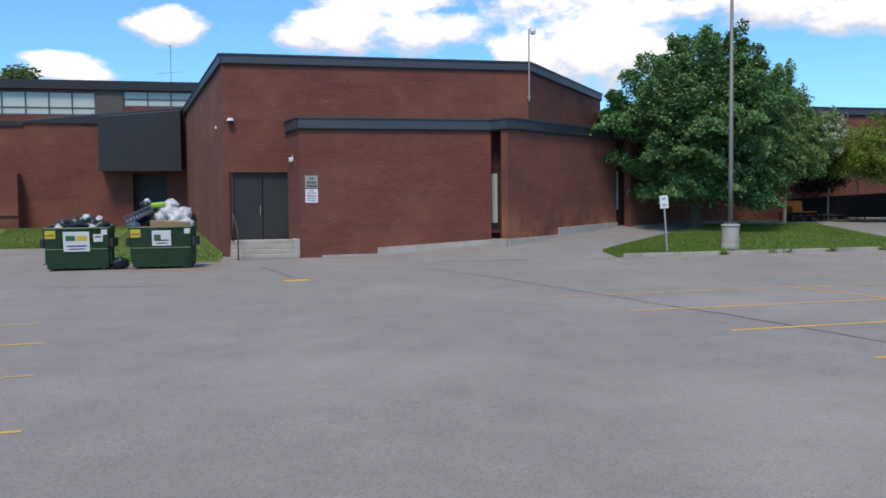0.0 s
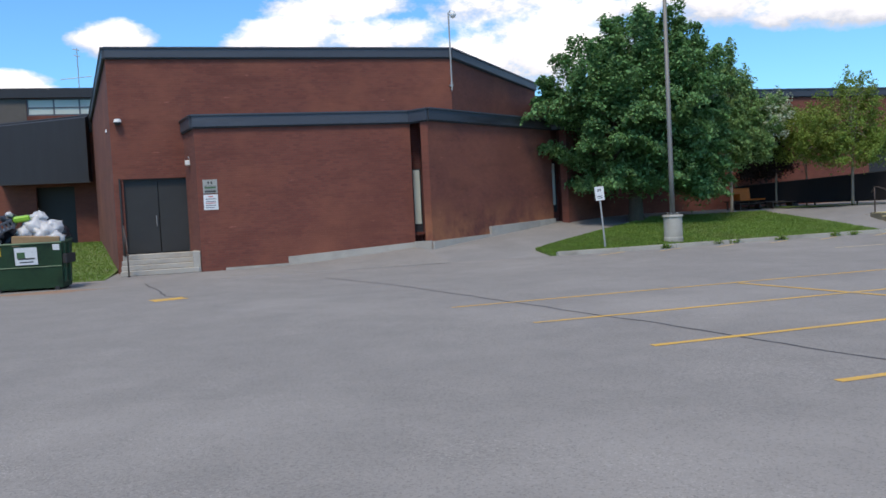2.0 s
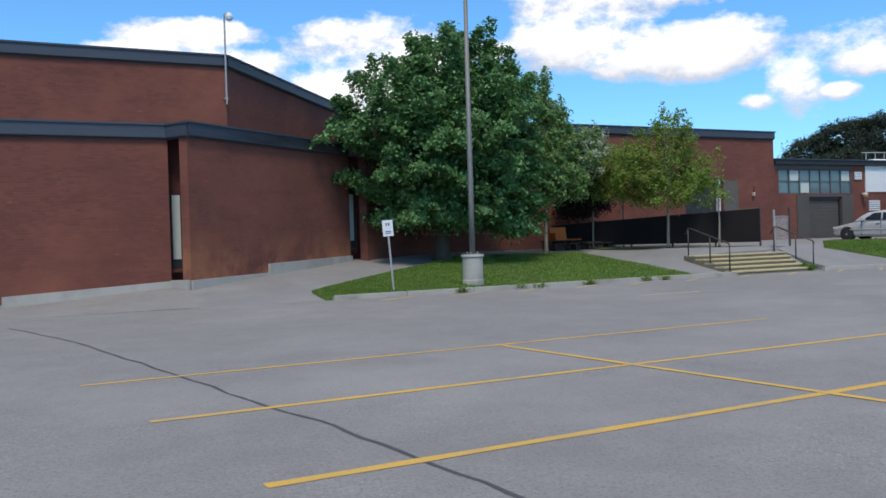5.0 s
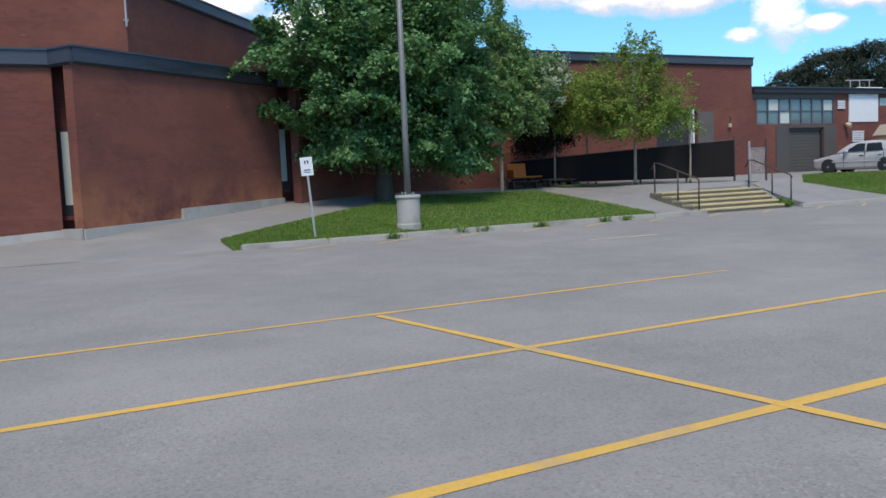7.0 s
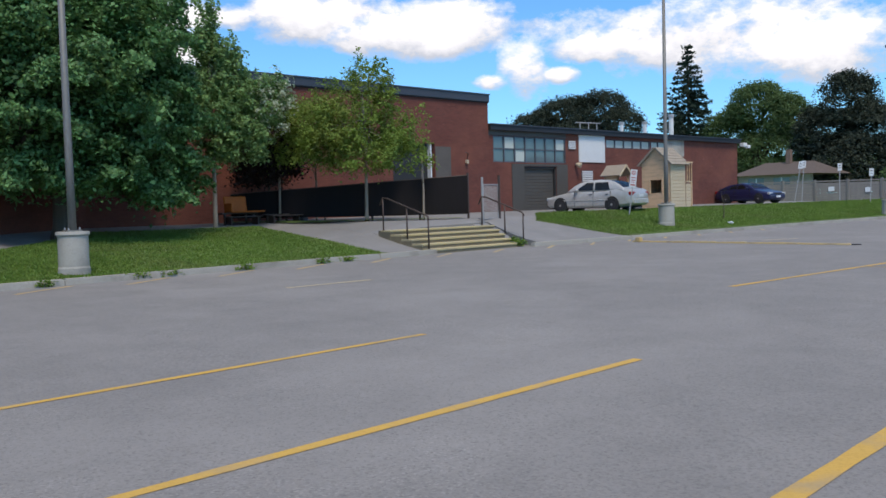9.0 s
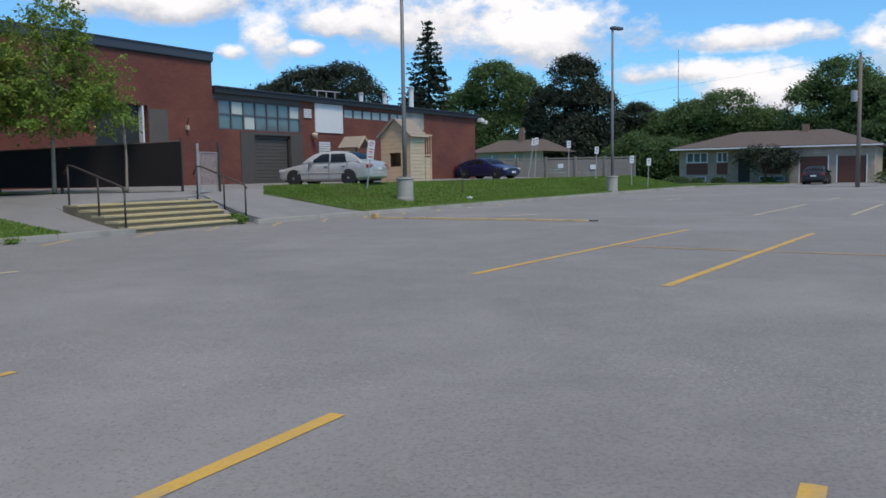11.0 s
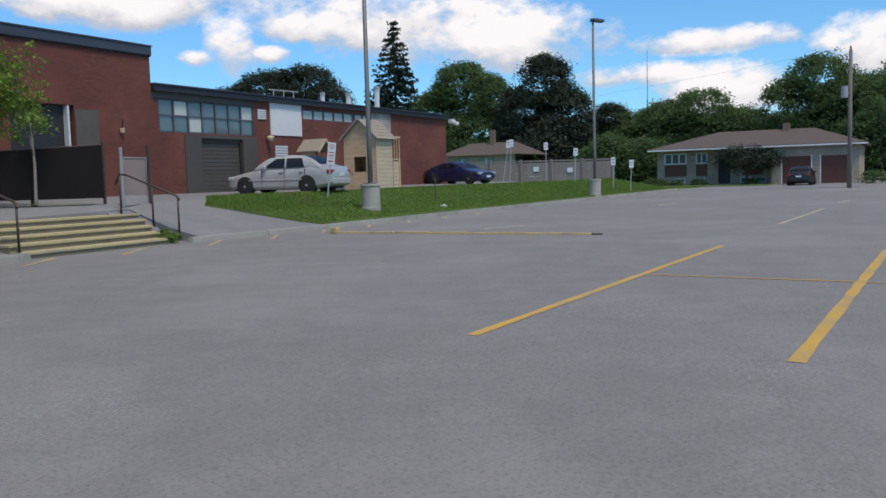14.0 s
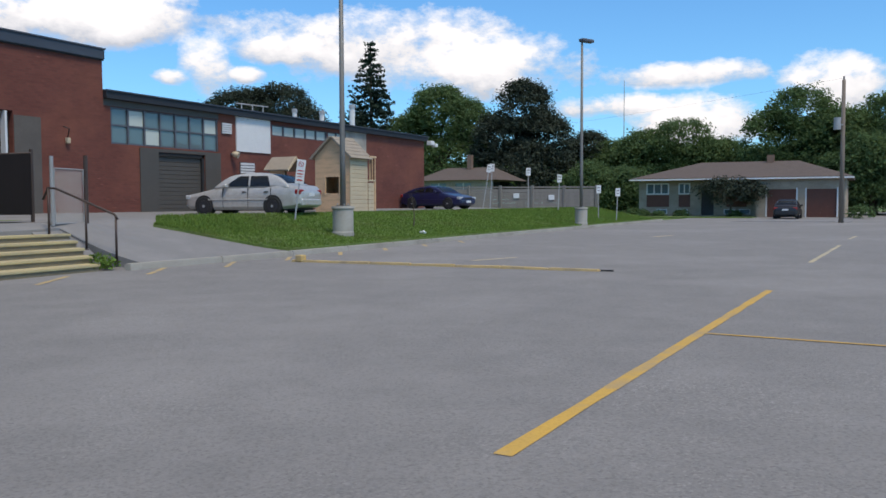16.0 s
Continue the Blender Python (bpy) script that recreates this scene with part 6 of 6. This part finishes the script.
for s in (-1, 1):
    a0 = math.atan2(PA - PE, PW / 2)
    mm = Matrix.Translation((-0.15, PW / 2, PA + 0.02)) @ Matrix.Rotation(s * a0, 4, "X")
    part("roof", box(0, PD + 0.3, min(0, -s * 1.28), max(0, -s * 1.28), 0, 0.06, m=mm), M_SHINGLE, ph)
    for k in range(6):
        part("shingle_row", box(-0.01, PD + 0.31, min(-s * (0.02 + k * 0.22), -s * (0.21 + k * 0.22)), max(-s * (0.02 + k * 0.22), -s * (0.21 + k * 0.22)), 0.06, 0.075, m=mm), M_SHINGLE, ph)
wf = part("window_frame", box(-0.03, 0.0, 0.43, 0.5, 0.7, 1.45), M_PINE, ph)
part("window_frame", box(-0.03, 0.0, 1.15, 1.22, 0.7, 1.45), M_PINE, ph)
part("floor", box(0.05, PD, 0.0, PW, 0.0, 0.06), M_PINE, ph)
part("balcony_floor", box(PD, PD + 0.5, -0.1, 0.9, 1.25, 1.31), M_PLANK, ph)
for i in range(5):
    part("baluster", box(PD + 0.06 + i * 0.1, PD + 0.10 + i * 0.1, -0.1, -0.06, 1.3, 2.2), M_GARAGE if i % 2 else M_PINE, ph)
part("balcony_rail", box(PD, PD + 0.55, -0.12, -0.05, 2.2, 2.28), M_PINE, ph)
part("balcony_post", box(PD + 0.44, PD + 0.52, -0.1, -0.02, 0, 1.25), M_PINE, ph)
for i in range(7):
    part("board", box(PD, PD + 0.45, -0.06, -0.03, i * 0.17, i * 0.17 + 0.16), M_PLANK, ph)

hut = thing("playhouse", pose(44.8, 5.0, ground_z(44.8, 5.0)) @ Matrix.Diagonal((0.6, 0.8, 1.03, 1)), "small wooden play hut with a gabled shingle roof", "playhouse")
for px in (0.1, 1.5):
    for py in (0.1, 1.1):
        part("post", box(px, px + 0.09, py, py + 0.09, 0, 1.62), M_PINE, hut)
part("back_wall", box(0.1, 1.6, 1.12, 1.17, 0, 1.6), M_PINE, hut)
part("side_wall", box(0.1, 0.14, 0.1, 1.1, 0, 1.6), M_PINE, hut)
for s in (-1, 1):
    part("roof", box(min(0, s * 1.1), max(0, s * 1.1), 0, 1.5, 0, 0.05, m=Matrix.Translation((0.85, -0.1, 2.1)) @ Matrix.Rotation(s * 0.5, 4, "Y")), M_SHINGLE, hut)
    part("barge_board", box(min(0, s * 1.1), max(0, s * 1.1), -0.04, 0.0, -0.06, 0.05, m=Matrix.Translation((0.85, -0.1, 2.1)) @ Matrix.Rotation(s * 0.5, 4, "Y")), M_PLANK, hut)

# ---- far side: fence, houses, utility pole ----
wfn = thing("fence", pose(0, 0, 0), "weathered grey wooden board fence", "fence")
wa, wb_ = Vector((69.9, 10.9)), Vector((74.15, 0.75))
WTOP, BAYS = 2.42, 5
for i in range(BAYS):
    p, q = wa.lerp(wb_, i / BAYS), wa.lerp(wb_, (i + 1) / BAYS)
    for k in range(8):
        z = 0.3 + k * 0.245
        part("board", slab_between(p, q, 0.025, z, z + 0.235, out=0.004 * (k % 2)), M_WFENCE, wfn)
    part("top_rail", slab_between(p, q, 0.06, WTOP - 0.1, WTOP, out=0.03), M_WFENCE, wfn)
for i in range(BAYS + 1):
    p = wa.lerp(wb_, i / BAYS)
    part("post", box(p.x - 0.1, p.x + 0.06, p.y - 0.08, p.y + 0.08, 0.0, WTOP + 0.08), M_WFENCE, wfn)
for k in (0.50, 0.72):
    p = wa.lerp(wb_, k)
    nt_ = thing("fence_notice", pose(p.x - 0.05, p.y - 0.02, 1.62 if k < 0.6 else 1.5, 0, 0, -67), "small white notice on the board fence", "sign", "signs")
    part("board", box(-0.2, 0.2, -0.02, 0, 0, 0.34), M_SIGN, nt_)

house = thing("house", pose(90, 0, 0.0), "grey brick bungalow with a brown hip roof and garage", "house", "houses")
HW = [(-0.95, 0.95, 1.95, 2.9), (-2.7, -1.75, 1.95, 2.9), (-7.2, -5.6, 1.95, 2.9)]


def side_wall(y0, y1, z0, z1, x, thick, holes):
    b = pierced_wall(y0, y1, z0, z1, 0, thick, holes)
    bmesh.ops.transform(b, matrix=Matrix(((0, 1, 0, x), (1, 0, 0, 0), (0, 0, 1, 0), (0, 0, 0, 1))), verts=b.verts)
    return b


part("wall", side_wall(-8.0, 1.6, 0.0, 3.15, 0.0, 0.3, HW + [(-4.6, -3.6, 0.2, 2.3)]), M_BRICK_HOUSE, house)
part("wall", side_wall(-14.5, -8.0, 0.0, 3.1, -1.0, 0.3, [(-11.0, -8.85, 0.1, 2.3), (-13.9, -11.75, 0.1, 2.3)]), M_BRICK_HOUSE, house)
part("wall", box(0.3, 9, 1.3, 1.6, 0, 3.15), M_BRICK_HOUSE, house)
part("wall", box(-0.7, 9, -14.5, -14.2, 0, 3.1), M_BRICK_HOUSE, house)
part("wall", box(-0.7, 0.0, -8.3, -8.0, 0, 3.1), M_BRICK_HOUSE, house)
part("interior", box(0.5, 0.6, -14, 1.3, 0.0, 3.0), M_SOFFIT, house)
b = bmesh.new()
ev = [(-1.4, -15.0), (-1.4, 2.0), (9.5, 2.0), (9.5, -15.0)]
e0 = [b.verts.new((x, y, 3.12)) for x, y in ev]
e1 = [b.verts.new((x, y, 3.28)) for x, y in ev]
rg = [b.verts.new(p) for p in ((4.0, -10.8, 4.75), (4.0, -2.9, 4.75))]
b.faces.new(e0)
for i in range(4):
    b.faces.new((e0[i], e0[(i + 1) % 4], e1[(i + 1) % 4], e1[i]))
b.faces.new((e1[0], e1[1], rg[1], rg[0]))
b.faces.new((e1[1], e1[2], rg[1]))
b.faces.new((e1[2], e1[3], rg[0], rg[1]))
b.faces.new((e1[3], e1[0], rg[0]))
rf = part("roof", b, M_HSHINGLE, house)
part("gutter", box(-1.5, -1.38, -15.1, 2.1, 3.1, 3.22), M_WHITE, rf)
part("chimney", box(3.4, 3.95, -8.9, -8.35, 4.2, 5.25), M_CHIMNEY, house)
for y0, y1, z0, z1 in HW:
    w = part("window", box(-0.05, 0.06, y0, y1, z0, z0 + 0.1), M_WHITE, house)
    part("window_frame", box(-0.05, 0.06, y0, y1, z1 - 0.1, z1), M_WHITE, w)
    k = 3 if y1 - y0 > 1.2 else 2
    for i in range(k + 1):
        y = y0 + (y1 - y0 - 0.08) * i / k
        part("mullion", box(-0.06, 0.07, y, y + 0.1, z0, z1), M_WHITE, w)
        if i < k:
            part("pane", box(0.0, 0.02, y + 0.09, y + (y1 - y0) / k, z0 + 0.06, z1 - 0.06), M_GLASS, w)
    part("apron_panel", box(-0.04, 0.0, y0, y1, 0.9, z0 - 0.05), M_GARAGE, w, "red-brown panel below the window")
for y0 in (-0.8, -2.5, -6.3, -7.5):
    w = part("window", box(-0.03, 0.0, y0, y0 + 0.9, 0.28, 0.72), M_WHITE, house, "white-framed basement window")
    part("pane", box(-0.045, -0.03, y0 + 0.08, y0 + 0.82, 0.34, 0.66), M_GLASS, w)
part("door", box(0.1, 0.15, -4.6, -3.6, 0.2, 2.3), M_DOOR, house)
for y0, y1 in ((-11.0, -8.85), (-13.9, -11.75)):
    g = part("garage_door", box(-0.9, -0.85, y0, y1, 0.1, 2.3), M_GARAGE, house, "red-brown panelled garage door")
    for i in range(4):
        for k in range(4):
            wy = (y1 - y0) / 4
            part("panel", box(-0.915, -0.9, y0 + k * wy + 0.06, y0 + (k + 1) * wy - 0.06, 0.18 + i * 0.53, 0.58 + i * 0.53), M_GARAGE, g)
    for yy in (y0 - 0.1, y1):
        part("trim", box(-1.03, -0.98, yy, yy + 0.1, 0.1, 2.4), M_WHITE, g)
structure("driveway", prism([(74, -15.2), (89.0, -15.2), (89.0, -8.2), (74, -8.2)], -0.05, 0.07), M_PATH, "pale driveway leading to the garage", "driveway")

structure("lawn_front", prism([(86.0, -8.1), (89.95, -8.1), (89.95, 4.0), (85.0, 4.0), (85.3, -4.0)], -0.05, 0.13), M_GRASS, "small green lawn before the bungalow", "lawn")

house2 = thing("house", pose(95, 22, 0), "distant grey house with a low brown roof behind the fence", "house", "houses")
part("wall", side_wall(-4.5, 3.5, 0.0, 3.6, 0.0, 0.3, [(-2.2, -0.4, 2.4, 3.3), (0.6, 2.4, 2.4, 3.3)]), M_BRICK_HOUSE, house2)
for y0, y1 in ((-2.2, -0.4), (0.6, 2.4)):
    w = part("window", box(0.08, 0.12, y0, y1, 2.4, 3.3), M_GLASS, house2)
    part("mullion", box(0.03, 0.08, (y0 + y1) / 2 - 0.05, (y0 + y1) / 2 + 0.05, 2.4, 3.3), M_WHITE, w)
    part("window_frame", box(0.03, 0.08, y0, y1, 2.38, 2.46), M_WHITE, w)
b = bmesh.new()
vv = [b.verts.new(p) for p in ((-0.6, -5.2, 3.6), (-0.6, 4.2, 3.6), (8, 4.2, 3.6), (8, -5.2, 3.6), (3.5, -3.2, 5.0), (3.5, 2.2, 5.0))]
for f in ((0, 1, 2, 3), (0, 1, 5, 4), (1, 2, 5), (2, 3, 4, 5), (3, 0, 4)):
    b.faces.new([vv[i] for i in f])
part("roof", b, M_HSHINGLE, house2)
part("chimney", box(2.8, 3.3, -0.95, -0.45, 4.3, 6.3), M_CHIMNEY, house2)

up = thing("utility_pole", pose(72.0, -14.65, 0.0), "weathered wooden utility pole with a grey transformer", "utility pole")
part("pole", tube([(0, 0, -0.2), (0, 0, 8.4)], [0.145, 0.10], 12), M_WOODPOLE, up, smooth=True)
part("transformer", tube([(-0.25, 0.3, 5.5), (-0.25, 0.3, 6.2)], 0.2, 12), M_METAL, up)
part("bracket", box(-0.25, 0.05, 0.0, 0.3, 5.75, 5.82), M_METAL, up)
part("insulator", tube([(0, 0, 8.35), (0, 0, 8.6)], 0.05, 8), M_GREYPLA, up)
for i, (zz, off) in enumerate(((8.5, 0.0),)):
    wpts = []
    for k in range(13):
        s = k / 12
        wpts.append((72 + 60 * s, -14.65 + off + 85 * s, zz + 1.5 * s - 2.2 * 4 * s * (1 - s) * 0.5))
    wr = part("overhead_wire", tube(wpts, 0.005, 4), M_BLACK)
    tagged(wr, "thin overhead cable from the utility pole", "cable", "overhead cables")
tower = thing("radio_mast", pose(200, 31.5, 0.0), "thin distant radio mast", "radio mast")
part("mast", tube([(0, 0, 0), (0, 0, 27.5)], [0.16, 0.06], 6), M_METAL, tower)

# ---- distant trees ----
FT = "distant leafy tree behind the houses"
# dark flat-topped trees beyond the east wing
tree((112, 62, 0.0), [(112, 57, 14.6, 4.6, 4.6, 3.0), (112, 63, 14.2, 5.0, 5.0, 3.0), (112, 69, 12.8, 4.4, 4.4, 2.8), (112, 53, 12.4, 3.0, 3.0, 2.4), (112, 61, 9, 9, 9, 4.5)], 0.5, 11, 800, 90, 0.6, 0.27, M_LEAF_D, M_BARK, "broad dark flat-topped tree beyond the school wing", 61, 8, group="far trees")
tree((112, 32, 0.0), [(112, 32, 12.2, 3.6, 3.6, 3.6), (112, 35.5, 8.5, 3.6, 3.6, 4), (112, 28.5, 10.5, 3.4, 3.4, 3.6), (112, 30, 6, 5, 6, 4)], 0.45, 9, 720, 76, 0.55, 0.26, M_LEAF_F, M_BARK, FT, 62, 8, group="far trees")
tree((108, 19.5, 0.0), [(108, 19.2, 11.4, 3.2, 3.2, 3.8), (108, 21.8, 8.0, 3.4, 3.4, 3.6), (108, 16.6, 7.8, 3.2, 3.2, 3.6), (108, 19.0, 4.5, 4.6, 5.2, 3.6)], 0.5, 8, 800, 80, 0.5, 0.25, M_LEAF_D, M_BARK, "large dark bronze-leaved maple behind the fence", 63, 8, group="far trees")
for i, (x, y, h_, r) in enumerate(((118, 11.5, 8.6, 3.2), (116, 7.0, 9.6, 3.2), (115, 3.0, 10.6, 3.6), (117, -1.0, 8.4, 3.0), (122, -4.5, 7.6, 3.0), (100, 8.8, 5.0, 1.9), (101, 5.5, 4.6, 1.8), (118, 14.5, 9.8, 2.4))):
    tree((x, y, 0.0), [(x, y, h_ - r * 0.75, r, r, r * 0.8), (x, y + r * 0.7, h_ * 0.55, r, r, h_ * 0.3), (x, y - r * 0.7, h_ * 0.5, r, r, h_ * 0.3), (x, y, h_ * 0.3, r * 1.1, r * 1.2, h_ * 0.28)], 0.3, h_ * 0.6, 450, 64, 0.48, 0.24, M_LEAF_F if i not in (7,) else M_LEAF_D, M_BARK, FT, 80 + i, 6, group="far trees")
for i, (x, y, h_, r) in enumerate(((112, -9.8, 13.0, 3.8), (110, -13.5, 10.6, 3.2), (112, -18.5, 12.0, 4.2), (108, -24, 10.5, 4.0), (104, -16.5, 7.2, 2.8), (110, -31, 12, 4.5))):
    tree((x, y, 0.0), [(x, y, h_ - r * 0.8, r, r, r * 0.85), (x, y + r * 0.6, h_ * 0.55, r, r, h_ * 0.3), (x, y - r * 0.6, h_ * 0.5, r, r, h_ * 0.3), (x, y, h_ * 0.28, r * 1.1, r * 1.1, h_ * 0.27)], 0.35, h_ * 0.6, 520, 70, 0.5, 0.25, M_LEAF_F, M_BARK, FT, 100 + i, 7, group="far trees")
tree((-19, 41, 0.0), [(-18.9, 41, 10.6, 1.7, 1.7, 2.0), (-17.4, 41, 10.0, 1.6, 1.6, 1.3), (-21.5, 42, 9.0, 3.0, 3.0, 2.0)], 0.4, 8, 300, 50, 0.5, 0.32, M_LEAF_F, M_BARK, "distant leafy tree behind the upper storey", 120, 6, group="far trees")
tree((88.2, -6.2, 0.0), [(88.2, -6.0, 2.5, 1.2, 1.6, 0.8), (88.2, -7.6, 2.2, 1.1, 1.3, 0.7), (88.2, -4.6, 2.2, 1.0, 1.2, 0.7), (88.2, -6.4, 1.6, 1.0, 1.6, 0.5)], 0.09, 1.9, 130, 40, 0.26, 0.16, M_LEAF_D, M_BARK, "small spreading front-garden tree before the bungalow", 130, 6, group="far trees")

# spruce
def spruce(x, y, h, r, seed):
    rng = np.random.default_rng(seed)
    t = thing("conifer", pose(x, y, 0), "tall dark pointed spruce", "tree", "far trees")
    part("trunk", tube([(0, 0, -0.2), (0, 0, h * 0.97)], [0.4, 0.05], 8), M_BARK, t)
    cs, ns = [], []
    for lv in range(30):
        f = (lv + 1) / 30
        z0 = h * (1 - f * 0.86)
        rr = r * (0.04 + 0.96 * f ** 0.85)
        for b_ in range(int(7 + 9 * f)):
            a = rng.uniform(0, 2 * np.pi)
            ln = rr * rng.uniform(0.7, 1.1)
            m_ = max(6, int(ln * 15))
            s = rng.random(m_) ** 0.7
            cs.append(np.stack([np.cos(a) * ln * s, np.sin(a) * ln * s, z0 - 0.35 * ln * s + 0.22 * ln * s ** 2], 1) + rng.normal(size=(m_, 3)) * 0.12)
            ns.append(rng.normal(size=(m_, 3)) + np.array([0, 0, 1.0]))
    c, nn = np.concatenate(cs), np.concatenate(ns)
    leaf_mesh("crown", c, nn, rng.uniform(0.26, 0.5, len(c)), M_NEEDLE, t, rng)


spruce(110, 40.6, 22.0, 6.4, 140)
spruce(116, 45.5, 14.0, 3.2, 141)

# shrubs before the bungalow
for i, (x, y, r) in enumerate(((88.6, 0.9, 0.55), (88.5, -0.4, 0.5), (88.6, -2.3, 0.6), (88.4, -6.5, 0.5), (88.8, 1.9, 0.7), (86, -15.6, 0.9))):
    rng = np.random.default_rng(150 + i)
    c, nn, tf = crown_points([(0, 0, r * 0.55, r, r, r * 0.6)], 40, 22, 0.14, rng)
    sb_ = leaf_mesh("shrub", c, nn, rng.uniform(0.1, 0.16, len(c)), M_LEAF_F, None, rng)
    sb_.location = (x, y, 0.02)
    tagged(sb_, "low rounded garden shrub by the bungalow", "shrub", "garden shrubs")

# far woods closing the view
rng = np.random.default_rng(7)
lum = [(135 + rng.uniform(-5, 8), y, rng.uniform(2.5, 4.5), 5, 5, rng.uniform(3, 5.0)) for y in np.arange(-75, 75, 5.0)]
lum += [(x, 75 + rng.uniform(-4, 4), 4, 6, 5, rng.uniform(3.5, 5)) for x in np.arange(60, 140, 7.0)]
lum += [(x, 50 + rng.uniform(-4, 4), 3.5, 6, 5, rng.uniform(3, 4.5)) for x in np.arange(-80, -18, 7.0)]
c, nn, tf = crown_points(lum, 1500, 26, 1.0, rng)
fw = leaf_mesh("far_woods", c, nn, rng.uniform(0.8, 1.5, len(c)), M_LEAF_F, None, rng)
tagged(fw, "distant belt of green woods", "woods", kind="stuff")
